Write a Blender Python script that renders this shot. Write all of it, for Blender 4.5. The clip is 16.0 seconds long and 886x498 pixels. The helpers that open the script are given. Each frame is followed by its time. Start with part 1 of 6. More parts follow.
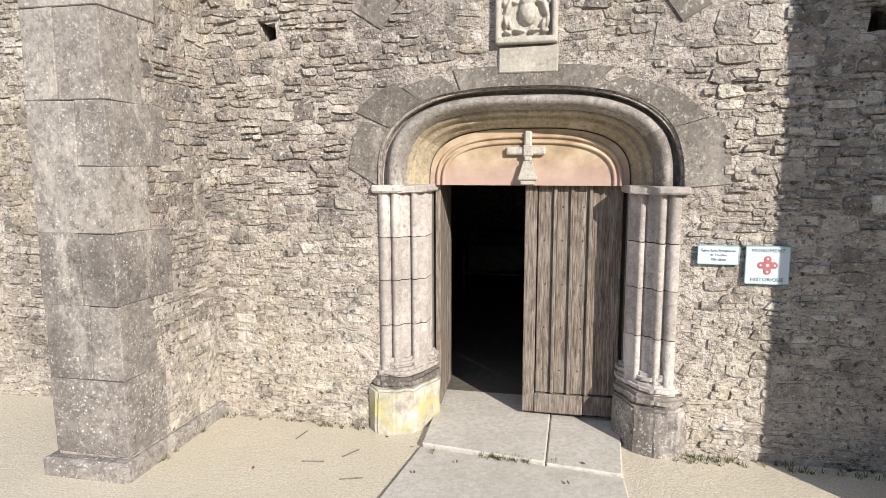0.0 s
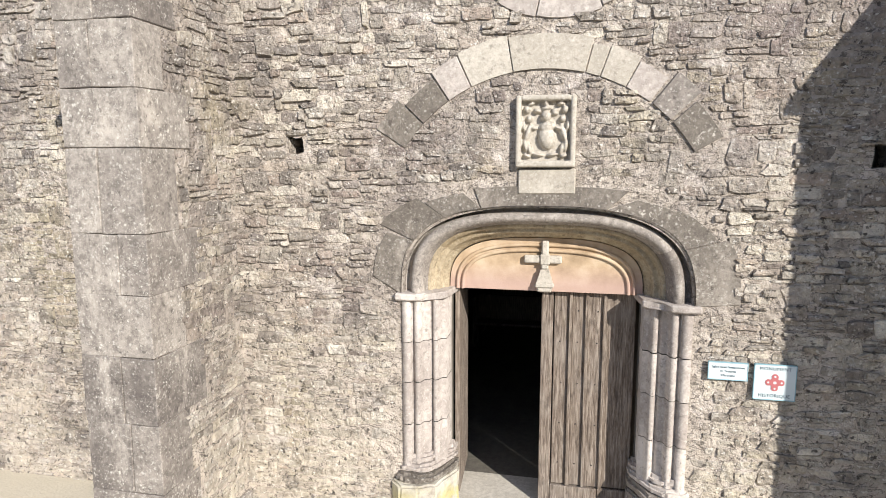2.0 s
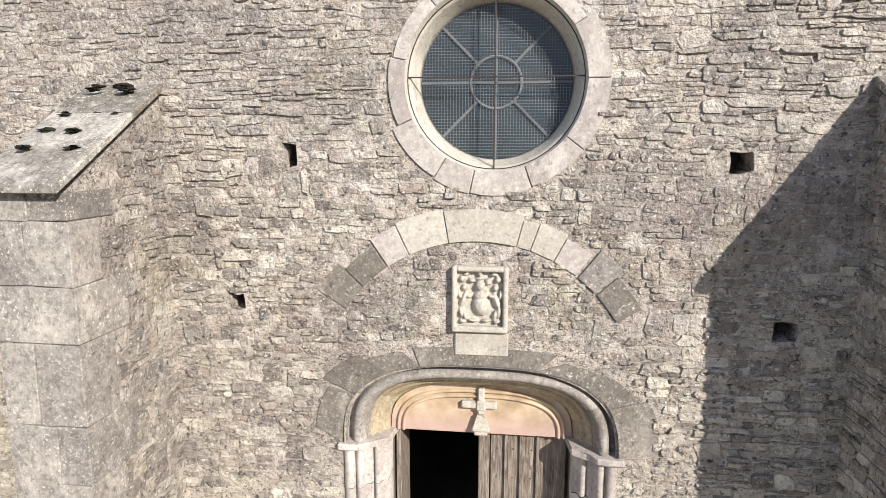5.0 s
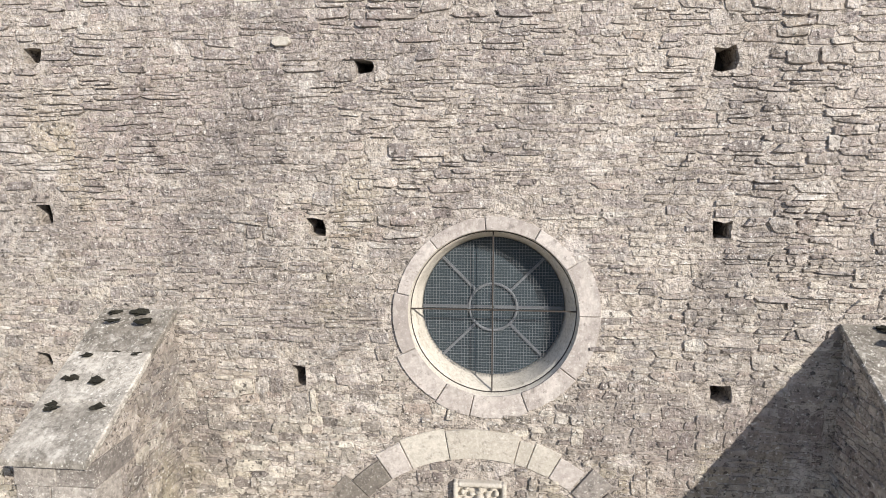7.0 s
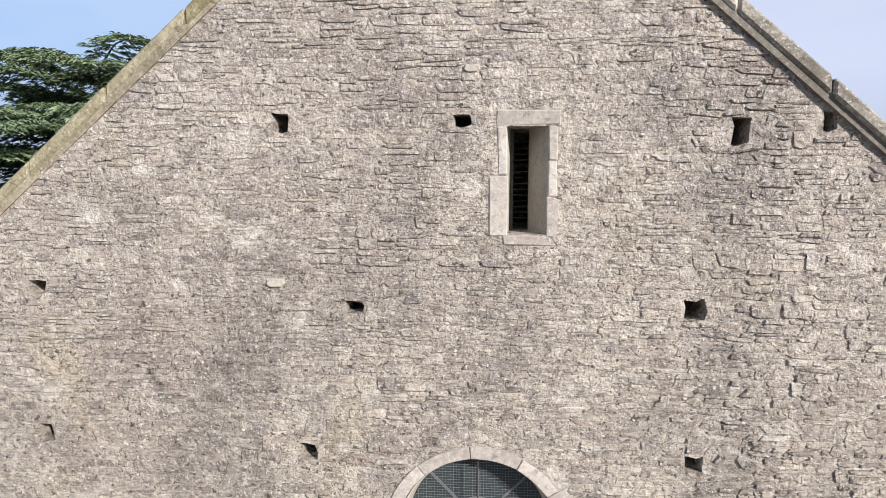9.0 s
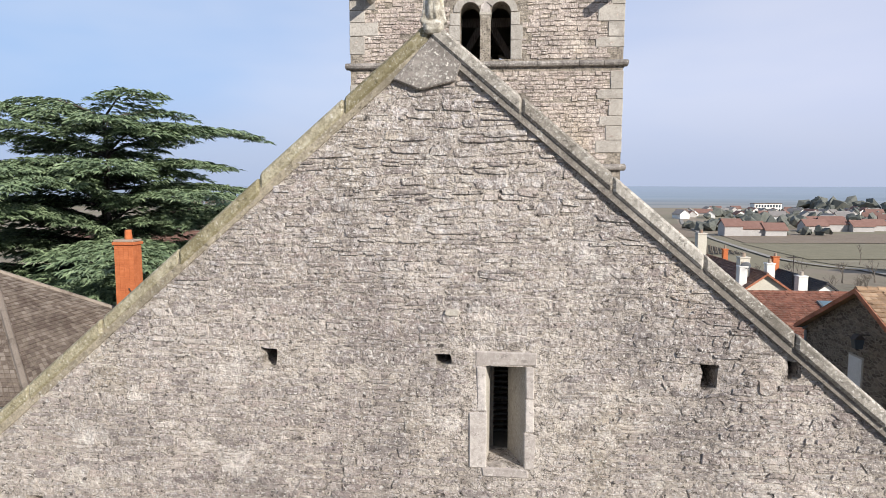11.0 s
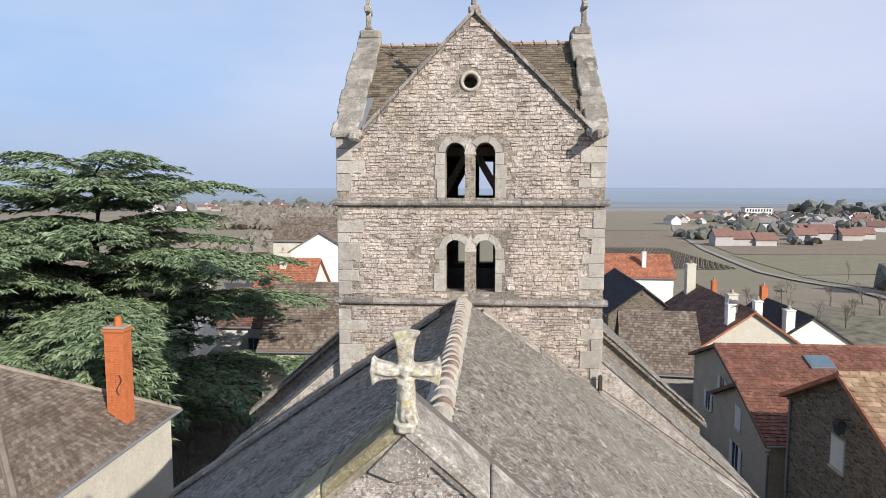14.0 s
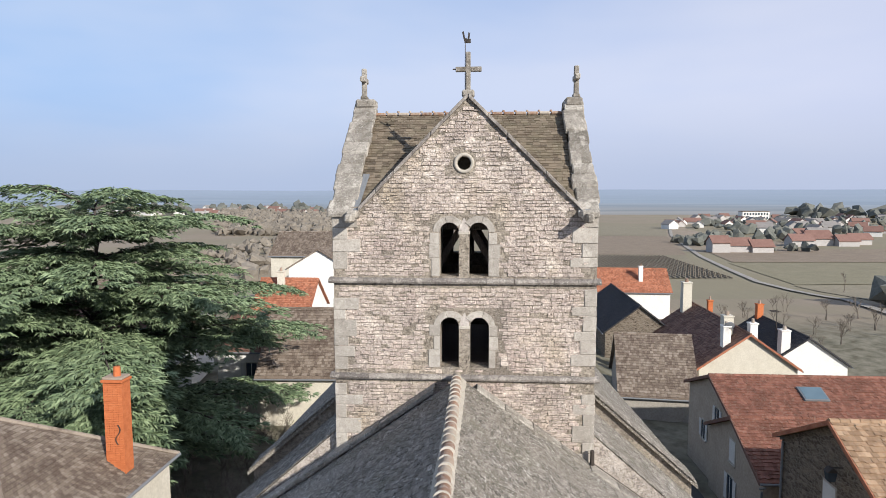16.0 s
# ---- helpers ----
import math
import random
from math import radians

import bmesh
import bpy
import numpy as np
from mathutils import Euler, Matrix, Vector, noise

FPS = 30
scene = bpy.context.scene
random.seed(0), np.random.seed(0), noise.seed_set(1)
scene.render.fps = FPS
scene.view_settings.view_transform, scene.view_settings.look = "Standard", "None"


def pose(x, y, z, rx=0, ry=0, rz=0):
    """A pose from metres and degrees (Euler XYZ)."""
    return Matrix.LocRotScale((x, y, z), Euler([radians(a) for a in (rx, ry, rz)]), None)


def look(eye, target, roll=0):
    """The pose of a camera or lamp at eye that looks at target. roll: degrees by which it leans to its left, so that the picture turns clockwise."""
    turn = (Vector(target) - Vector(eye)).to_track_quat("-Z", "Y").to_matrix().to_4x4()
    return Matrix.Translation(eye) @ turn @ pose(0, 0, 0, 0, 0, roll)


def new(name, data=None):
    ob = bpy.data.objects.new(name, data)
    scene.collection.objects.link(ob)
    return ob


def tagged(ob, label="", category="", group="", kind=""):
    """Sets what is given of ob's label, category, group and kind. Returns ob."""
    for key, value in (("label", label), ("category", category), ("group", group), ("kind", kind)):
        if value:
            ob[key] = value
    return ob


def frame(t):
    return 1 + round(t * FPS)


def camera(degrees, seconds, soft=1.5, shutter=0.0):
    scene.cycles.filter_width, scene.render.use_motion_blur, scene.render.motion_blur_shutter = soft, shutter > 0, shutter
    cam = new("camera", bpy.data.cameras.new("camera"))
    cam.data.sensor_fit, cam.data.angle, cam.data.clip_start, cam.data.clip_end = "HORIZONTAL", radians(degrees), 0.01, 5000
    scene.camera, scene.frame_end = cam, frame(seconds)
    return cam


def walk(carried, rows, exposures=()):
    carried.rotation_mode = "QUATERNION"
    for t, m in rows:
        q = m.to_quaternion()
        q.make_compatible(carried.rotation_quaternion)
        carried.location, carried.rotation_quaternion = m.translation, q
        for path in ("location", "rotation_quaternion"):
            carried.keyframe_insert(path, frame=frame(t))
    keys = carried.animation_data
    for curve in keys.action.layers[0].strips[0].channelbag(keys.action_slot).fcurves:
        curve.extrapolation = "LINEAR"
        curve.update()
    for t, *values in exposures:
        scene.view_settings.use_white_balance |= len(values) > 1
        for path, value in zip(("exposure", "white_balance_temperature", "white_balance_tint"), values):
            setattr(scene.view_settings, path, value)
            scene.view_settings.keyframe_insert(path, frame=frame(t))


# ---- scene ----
cam = camera(70.45, 16.0, soft=0.7)
PATH = [
    (0, (0.332, -5.202, 2.379), (-0.084, -3.264, 2.11), -0.1),
    (0.5, (0.318, -5.282, 2.609), (-0.101, -3.345, 2.335), -0.1),
    (1, (0.272, -5.345, 2.869), (-0.151, -3.411, 2.587), -0.1),
    (1.5, (0.23, -5.346, 3.13), (-0.193, -3.413, 2.844), -0.1),
    (2, (0.181, -5.34, 3.393), (-0.237, -3.405, 3.108), -0.1),
    (2.5, (0.16, -5.325, 3.61), (-0.255, -3.387, 3.336), -0.1),
    (3, (0.195, -5.324, 3.813), (-0.21, -3.383, 3.551), -0.0),
    (3.2, (0.227, -5.336, 3.851), (-0.172, -3.391, 3.61), -0.0),
    (5.3, (0.24, -5.347, 5.146), (0.018, -3.386, 4.823), 0.1),
    (5.5, (0.222, -5.337, 5.304), (0.011, -3.373, 4.99), 0.1),
    (6, (0.201, -5.319, 5.805), (0.003, -3.354, 5.494), 0.1),
    (6.5, (0.146, -5.35, 6.306), (-0.043, -3.382, 6.003), -0.0),
    (7, (0.076, -5.434, 6.869), (-0.111, -3.464, 6.575), -0.1),
    (7.5, (0.037, -5.508, 7.389), (-0.144, -3.539, 7.091), -0.0),
    (8, (0.015, -5.544, 7.917), (-0.159, -3.574, 7.619), -0.1),
    (8.5, (0.064, -5.518, 8.379), (-0.104, -3.545, 8.099), 0.0),
    (9, (0.124, -5.458, 8.843), (-0.036, -3.48, 8.595), 0.0),
    (9.5, (0.217, -5.419, 9.302), (0.051, -3.438, 9.078), 0.0),
    (10, (0.277, -5.433, 9.859), (0.113, -3.452, 9.64), -0.0),
    (10.2, (0.314, -5.471, 10.002), (0.143, -3.488, 9.811), 0.0),
    (12.3, (0.297, -5.455, 12.396), (0.145, -3.471, 12.195), 0.2),
    (12.5, (0.319, -5.422, 12.599), (0.169, -3.437, 12.4), 0.2),
    (13, (0.389, -5.367, 13.154), (0.24, -3.382, 12.958), 0.2),
    (13.5, (0.445, -5.368, 13.696), (0.297, -3.382, 13.502), 0.1),
    (14, (0.485, -5.362, 14.235), (0.34, -3.377, 14.044), 0.0),
    (14.5, (0.515, -5.38, 14.722), (0.371, -3.394, 14.532), 0.0),
    (15, (0.553, -5.411, 15.253), (0.41, -3.425, 15.065), -0.0),
    (15.5, (0.587, -5.435, 15.758), (0.446, -3.448, 15.572), -0.1),
    (16, (0.588, -5.459, 16.218), (0.449, -3.472, 16.033), -0.1),
]
EXPOSURES = [(0.0, 0.08), (3.2, 0.18), (5.5, 0.16), (7.0, 0.08), (9.5, -0.02), (12.5, -0.08), (16.0, -0.06)]
walk(cam, [(t, look(eye, target, roll)) for t, eye, target, roll in PATH], EXPOSURES)

# ---- light: low winter sun from the front right, hazy sky ----
TO_SUN = Vector((1.13, -1.27, 0.815)).normalized()
world = bpy.data.worlds.new("sky")
scene.world = world
world.use_nodes = True
wn, wl = world.node_tree.nodes, world.node_tree.links
wn.clear()
sky = wn.new("ShaderNodeTexSky")
sky.sky_type, sky.sun_disc = "NISHITA", False
sky.sun_elevation = math.asin(TO_SUN.z)
sky.sun_rotation = math.atan2(TO_SUN.x, TO_SUN.y)
sky.air_density, sky.dust_density, sky.ozone_density, sky.altitude = 1.0, 1.0, 2.0, 300
back = wn.new("ShaderNodeBackground")
back.inputs["Strength"].default_value = 0.13
out = wn.new("ShaderNodeOutputWorld")
# thin high cloud
geo = wn.new("ShaderNodeTexCoord")
mapn = wn.new("ShaderNodeMapping")
mapn.inputs["Scale"].default_value = (0.9, 0.9, 3.2)
cloud = wn.new("ShaderNodeTexNoise")
cloud.inputs["Scale"].default_value, cloud.inputs["Detail"].default_value = 1.5, 4
ramp = wn.new("ShaderNodeMapRange")
ramp.inputs["From Min"].default_value, ramp.inputs["From Max"].default_value = 0.40, 0.66
ramp.inputs["To Max"].default_value = 0.42
mix = wn.new("ShaderNodeMix")
mix.data_type = "RGBA"
mix.inputs["B"].default_value = (6.6, 6.7, 7.5, 1)
# pale haze that thickens towards the horizon, whiter on the sunny side
sep = wn.new("ShaderNodeSeparateXYZ")
wl.new(geo.outputs["Generated"], sep.inputs[0])
haze = wn.new("ShaderNodeMapRange")
haze.interpolation_type = "SMOOTHSTEP"
for key, value in zip(("From Min", "From Max", "To Min", "To Max"), (0.0, 0.75, 0.96, 0.35)):
    haze.inputs[key].default_value = value
wl.new(sep.outputs["Z"], haze.inputs["Value"])
tone = wn.new("ShaderNodeMapRange")
for key, value in zip(("From Min", "From Max"), (-0.55, 0.55)):
    tone.inputs[key].default_value = value
wl.new(sep.outputs["X"], tone.inputs["Value"])
pale = wn.new("ShaderNodeMix")
pale.data_type = "RGBA"
pale.inputs["A"].default_value, pale.inputs["B"].default_value = (3.05, 4.6, 7.4, 1), (5.0, 5.5, 7.5, 1)
wl.new(tone.outputs["Result"], pale.inputs["Factor"])
veil = wn.new("ShaderNodeMix")
veil.data_type = "RGBA"
wl.new(haze.outputs["Result"], veil.inputs["Factor"])
wl.new(sky.outputs["Color"], veil.inputs["A"])
wl.new(pale.outputs["Result"], veil.inputs["B"])
low_air = wn.new("ShaderNodeMapRange")
low_air.interpolation_type = "SMOOTHSTEP"
for key, value in zip(("From Min", "From Max", "To Min", "To Max"), (-0.01, 0.16, 0.75, 0.0)):
    low_air.inputs[key].default_value = value
wl.new(sep.outputs["Z"], low_air.inputs["Value"])
murk = wn.new("ShaderNodeMix")
murk.data_type = "RGBA"
murk.inputs["B"].default_value = (3.6, 4.2, 5.6, 1)
wl.new(low_air.outputs["Result"], murk.inputs["Factor"])
wl.new(mix.outputs["Result"], murk.inputs["A"])
wl.new(geo.outputs["Generated"], mapn.inputs["Vector"])
wl.new(mapn.outputs["Vector"], cloud.inputs["Vector"])
wl.new(cloud.outputs["Fac"], ramp.inputs["Value"])
wl.new(ramp.outputs["Result"], mix.inputs["Factor"])
wl.new(veil.outputs["Result"], mix.inputs["A"])
wl.new(murk.outputs["Result"], back.inputs["Color"])
wl.new(back.outputs["Background"], out.inputs["Surface"])
sun = new("sun", bpy.data.lights.new("sun", "SUN"))
sun.data.energy, sun.data.angle, sun.data.color = 6.4, radians(0.6), (1.0, 0.945, 0.87)
sun.matrix_world = look((30, -30, 40), Vector((30, -30, 40)) - TO_SUN)


# ---- materials ----
class Mat:
    """A node material built step by step; every method returns a socket."""

    def __init__(self, name, rough=0.9, metal=0.0):
        self.m = bpy.data.materials.new(name)
        self.m.use_nodes = True
        self.n, self.l = self.m.node_tree.nodes, self.m.node_tree.links
        self.b = self.n["Principled BSDF"]
        self.b.inputs["Roughness"].default_value = rough
        self.b.inputs["Metallic"].default_value = metal
        self.b.inputs["Specular IOR Level"].default_value = 0.25
        self.co = self.n.new("ShaderNodeNewGeometry")

    def put(self, sock, v):
        if isinstance(v, (int, float)):
            sock.default_value = v
        elif isinstance(v, tuple):
            sock.default_value = (*v, 1) if len(v) == 3 and sock.type == "RGBA" else v
        else:
            self.l.new(v, sock)

    def pos(self, sx=1.0, sy=1.0, sz=1.0):
        m = self.n.new("ShaderNodeMapping")
        m.inputs["Scale"].default_value = (sx, sy, sz)
        self.l.new(self.co.outputs["Position"], m.inputs["Vector"])
        return m.outputs["Vector"]

    def noise(self, scale, detail=3, rough=0.6, vec=None, dist=0.0):
        t = self.n.new("ShaderNodeTexNoise")
        t.inputs["Scale"].default_value, t.inputs["Detail"].default_value = scale, detail
        t.inputs["Roughness"].default_value, t.inputs["Distortion"].default_value = rough, dist
        self.l.new(vec or self.pos(), t.inputs["Vector"])
        return t.outputs["Fac"]

    def cells(self, scale, feature="F1", rand=1.0, vec=None, out="Distance"):
        t = self.n.new("ShaderNodeTexVoronoi")
        t.feature = feature
        t.inputs["Scale"].default_value, t.inputs["Randomness"].default_value = scale, rand
        self.l.new(vec or self.pos(), t.inputs["Vector"])
        return t.outputs[out]

    def span(self, v, a, b, lo=0.0, hi=1.0):
        t = self.n.new("ShaderNodeMapRange")
        self.put(t.inputs["Value"], v)
        for k, x in zip(("From Min", "From Max", "To Min", "To Max"), (a, b, lo, hi)):
            t.inputs[k].default_value = x
        return t.outputs["Result"]

    def math(self, op, a, b=0.0):
        t = self.n.new("ShaderNodeMath")
        t.operation = op
        self.put(t.inputs[0], a)
        self.put(t.inputs[1], b)
        return t.outputs[0]

    def mix(self, f, a, b, mode="MIX"):
        t = self.n.new("ShaderNodeMix")
        t.data_type, t.blend_type = "RGBA", mode
        self.put(t.inputs["Factor"], f)
        self.put(t.inputs["A"], a)
        self.put(t.inputs["B"], b)
        return t.outputs["Result"]

    def ramp(self, f, *stops):
        t = self.n.new("ShaderNodeValToRGB")
        while len(t.color_ramp.elements) < len(stops):
            t.color_ramp.elements.new(0.5)
        for e, (p, c) in zip(t.color_ramp.elements, stops):
            e.position, e.color = p, (*c, 1)
        self.put(t.inputs["Fac"], f)
        return t.outputs["Color"]

    def axis(self, k):
        t = self.n.new("ShaderNodeSeparateXYZ")
        self.l.new(self.co.outputs["Position"], t.inputs[0])
        return t.outputs[k]

    def piece(self):
        """A random number for each piece, whether an object or an island of a joined mesh."""
        o = self.n.new("ShaderNodeObjectInfo")
        return self.math("FRACT", self.math("ADD", self.math("MULTIPLY", o.outputs["Random"], 7.31), self.co.outputs["Random Per Island"]))

    def bump(self, h, strength=0.5, dist=0.01):
        t = self.n.new("ShaderNodeBump")
        t.inputs["Strength"].default_value, t.inputs["Distance"].default_value = strength, dist
        self.put(t.inputs["Height"], h)
        self.l.new(t.outputs["Normal"], self.b.inputs["Normal"])

    def done(self, color):
        self.put(self.b.inputs["Base Color"], color)
        return self.m


def lichened(m, color, low, high, scale=24.0):
    """White and grey lichen rosettes, thicker higher up the wall between the two heights."""
    amount = m.span(m.axis("Z"), low, high, 0.15, 1.0)
    where = m.span(m.noise(2.6, 6, 0.72), 0.42, 0.60)
    wobble = m.n.new("ShaderNodeTexNoise")
    wobble.inputs["Scale"].default_value, wobble.inputs["Detail"].default_value = 24, 3
    m.l.new(m.pos(), wobble.inputs["Vector"])
    bent = m.n.new("ShaderNodeVectorMath")
    bent.operation = "MULTIPLY_ADD"
    bent.inputs[1].default_value = (0.05, 0.05, 0.05)
    m.l.new(wobble.outputs["Color"], bent.inputs[0])
    m.l.new(m.pos(), bent.inputs[2])
    vec = bent.outputs[0]
    spot = m.span(m.cells(scale, vec=vec), 0.36, 0.20)
    pick = m.span(m.cells(scale, out="Color", vec=vec), 0.40, 0.62)
    f = m.math("MULTIPLY", m.math("MULTIPLY", spot, pick), m.math("MULTIPLY", amount, where))
    color = m.mix(m.math("MULTIPLY", f, 0.85), color, (0.66, 0.64, 0.59))
    crust = m.math("MULTIPLY", m.span(m.noise(10, 5, 0.7), 0.55, 0.60), m.span(m.axis("Z"), high - 1.0, high + 2.0, 0.0, 0.75))
    color = m.mix(crust, color, (0.71, 0.67, 0.635))
    fine = m.math("MULTIPLY", m.span(m.noise(30, 3), 0.58, 0.625), m.math("MULTIPLY", amount, 0.5))
    return m.mix(fine, color, (0.67, 0.635, 0.605))


def make_rubble(name, tint=(1, 1, 1), low=3.0, high=9.5, even=0.0, stain=0.62):
    m = Mat(name, 0.92)
    c = m.ramp(m.piece(), (0.0, (0.17, 0.15, 0.13)), (0.10, (0.46, 0.42, 0.345)), (0.22, (0.29, 0.262, 0.225)), (0.34, (0.62, 0.57, 0.47)), (0.45, (0.37, 0.325, 0.28)), (0.55, (0.52, 0.465, 0.37)), (0.66, (0.24, 0.215, 0.19)), (0.76, (0.66, 0.61, 0.52)), (0.86, (0.42, 0.35, 0.285)), (0.93, (0.20, 0.178, 0.157)), (1.0, (0.72, 0.68, 0.59)))
    c = m.mix(even, c, (0.46, 0.42, 0.36))
    c = m.mix(m.span(m.axis("Z"), 3.5, 8.0, 0, 0.5), c, (0.465, 0.40, 0.372))
    # weather stains that run over many stones, some dark, some reddish, some ochre
    c = m.mix(m.span(m.noise(0.6, 6, 0.7), 0.46, 0.60, 0, stain), c, (0.165, 0.146, 0.138))
    c = m.mix(m.span(m.noise(0.45, 4, 0.5, m.pos(1, 1, 1.3)), 0.52, 0.66, 0, 0.35), c, (0.38, 0.30, 0.27))
    c = m.mix(m.span(m.noise(1.1, 3, 0.5, m.pos(1, 1, 0.6)), 0.56, 0.70, 0, 0.35), c, (0.40, 0.34, 0.20))
    c = m.mix(m.math("MULTIPLY", m.span(m.axis("Z"), 2.4, 0.6), m.span(m.noise(1.3, 5, 0.7), 0.40, 0.58, 0, 0.6)), c, (0.66, 0.60, 0.49))
    # broken, uneven faces, their shading contrast put into the colour
    c = m.mix(1.0, c, m.ramp(m.noise(11, 6, 0.7), (0.33, (0.55, 0.54, 0.53)), (0.48, (0.95, 0.95, 0.95)), (0.66, (1.25, 1.24, 1.22))), "MULTIPLY")
    c = m.mix(m.span(m.noise(19, 3, 0.6), 0.60, 0.655, 0, 0.85), c, (0.065, 0.057, 0.05))
    c = m.mix(m.span(m.noise(27, 3, 0.6, m.pos(1, 1, 1.2)), 0.60, 0.65, 0, 0.6), c, (0.78, 0.75, 0.68))
    c = m.mix(m.span(m.noise(2.1, 7, 0.75), 0.56, 0.64, 0, 0.6), c, (0.72, 0.675, 0.60))
    c = lichened(m, c, low, high)
    m.bump(m.math("ADD", m.noise(36, 4, 0.7), m.math("MULTIPLY", m.noise(12, 3), 1.6)), 1.0, 0.03)
    return m.done(m.mix(1.0, c, tint, "MULTIPLY"))


def make_mortar(name, tint=(1, 1, 1), low=3.0, high=9.5):
    m = Mat(name, 0.95)
    c = m.ramp(m.noise(9, 6, 0.7), (0.32, (0.22, 0.195, 0.16)), (0.48, (0.47, 0.425, 0.35)), (0.68, (0.68, 0.63, 0.54)))
    c = m.mix(m.span(m.noise(0.6, 6, 0.7), 0.48, 0.62, 0, 0.55), c, (0.20, 0.178, 0.16))
    c = m.mix(m.math("MULTIPLY", m.span(m.axis("Z"), 2.4, 0.6), m.span(m.noise(1.3, 5, 0.7), 0.38, 0.6, 0, 0.7)), c, (0.68, 0.62, 0.51))
    # narrow cracks running along the courses, crevice shade painted in dark
    crevice_shade = m.math("ABSOLUTE", m.math("SUBTRACT", m.noise(6.0, 4, 0.6, m.pos(1, 1, 2.2), 0.6), 0.5))
    c = m.mix(m.span(crevice_shade, 0.022, 0.008, 0, 0.7), c, (0.07, 0.062, 0.053))
    c = m.mix(m.span(m.noise(19, 3, 0.6), 0.60, 0.655, 0, 0.8), c, (0.075, 0.066, 0.057))
    c = m.mix(m.span(m.noise(2.1, 7, 0.75), 0.56, 0.64, 0, 0.6), c, (0.72, 0.67, 0.60))
    c = lichened(m, c, low, high)
    m.bump(m.math("ADD", m.noise(30, 4, 0.7), m.math("MULTIPLY", m.noise(10, 3), 1.5)), 1.0, 0.03)
    return m.done(m.mix(1.0, c, tint, "MULTIPLY"))


def deepen(c, k):
    """The same colour, darker or lighter by the factor."""
    return tuple(min(x * k, 0.85) for x in c)


def make_plain(name, dark, mid, light, scale=6.0, rough=0.9, bump=0.5, fine=40, dist=0.006, spots=0.0):
    """A mottled surface: three tones by noise, fine grain as relief, and some pale lichen spots."""
    m = Mat(name, rough)
    c = m.ramp(m.noise(scale, 6, 0.65), (0.3, dark), (0.52, mid), (0.75, light))
    c = m.mix(0.35 if not spots else 0.5, c, m.ramp(m.piece(), (0.0, dark), (0.5, mid), (1.0, light)))
    c = m.mix(m.span(m.noise(scale * 7, 5, 0.75), 0.42, 0.62, 0, 0.55), c, deepen(dark, 0.8))
    c = m.mix(m.span(m.noise(scale * 9 + 11, 4, 0.75), 0.56, 0.7, 0, 0.5), c, deepen(light, 1.15))
    if spots:
        c = m.mix(m.span(m.noise(0.9, 6, 0.7), 0.5, 0.62, 0, 0.5), c, deepen(dark, 1.1))
        c = m.mix(m.span(m.noise(1.7, 6, 0.7, m.pos(1.6, 1.6, 0.7)), 0.55, 0.66, 0, 0.55), c, deepen(light, 1.1))
        c = m.mix(m.span(m.noise(17, 5, 0.7), 0.58, 0.66, 0, 0.6), c, deepen(dark, 0.55))
        c = m.mix(m.math("MULTIPLY", m.span(m.noise(31, 4, 0.65), 0.59, 0.64), m.span(m.noise(1.9, 5, 0.7), 0.47, 0.62, 0, spots)), c, (0.66, 0.63, 0.56))
        f = m.math("MULTIPLY", m.span(m.math("ADD", m.cells(21), m.math("MULTIPLY", m.noise(30, 3), 0.3)), 0.42, 0.28), m.span(m.noise(2.3, 5, 0.7), 0.46, 0.62, 0, spots * 0.8))
        c = m.mix(f, c, (0.64, 0.62, 0.57))
        c = m.mix(m.math("MULTIPLY", m.span(m.noise(42, 4, 0.7), 0.57, 0.64), m.span(m.noise(3.1, 4, 0.7), 0.42, 0.6, 0, spots * 0.8)), c, (0.62, 0.60, 0.55))
    m.bump(m.noise(fine, 5, 0.7), bump, dist)
    return m.done(c)


RUBBLE = make_rubble("rubble_stone", (0.945, 0.94, 0.95))
MORTAR = make_mortar("lime_mortar", (0.905, 0.88, 0.91))
TOWER_STONE = make_rubble("tower_stone", (1.12, 1.07, 1.05), 11.0, 20.0, 0.45, 0.4)
TOWER_MORTAR = make_mortar("tower_mortar", (0.66, 0.63, 0.61), 11.0, 20.0)
ASHLAR = make_plain("grey_ashlar", (0.095, 0.083, 0.077), (0.25, 0.224, 0.20), (0.52, 0.475, 0.42), 2.4, spots=0.95)
PALE = make_plain("pale_limestone", (0.34, 0.31, 0.26), (0.47, 0.43, 0.37), (0.58, 0.54, 0.47), 5.0, spots=0.5)
PORTAL = make_plain("portal_limestone", (0.27, 0.235, 0.212), (0.46, 0.415, 0.378), (0.63, 0.58, 0.53), 3.0, spots=0.4)
ARCHIVOLT = make_plain("archivolt_limestone", (0.13, 0.112, 0.10), (0.29, 0.26, 0.23), (0.47, 0.43, 0.385), 4.0, spots=0.4)
HOOD = make_plain("dark_voussoir_stone", (0.095, 0.082, 0.07), (0.20, 0.178, 0.152), (0.34, 0.305, 0.265), 4.0, spots=0.6)
COPING = make_plain("coping_stone", (0.075, 0.065, 0.052), (0.30, 0.27, 0.23), (0.58, 0.545, 0.485), 3.2, spots=1.0)
OCHRE_STONE = make_plain("ochre_tinted_limestone", (0.20, 0.155, 0.095), (0.36, 0.29, 0.19), (0.52, 0.45, 0.33), 4.0, spots=0.25)
MOSSY_COPING = make_plain("ochre_lichened_coping", (0.13, 0.11, 0.06), (0.30, 0.265, 0.16), (0.50, 0.46, 0.36), 5.0, spots=0.6)
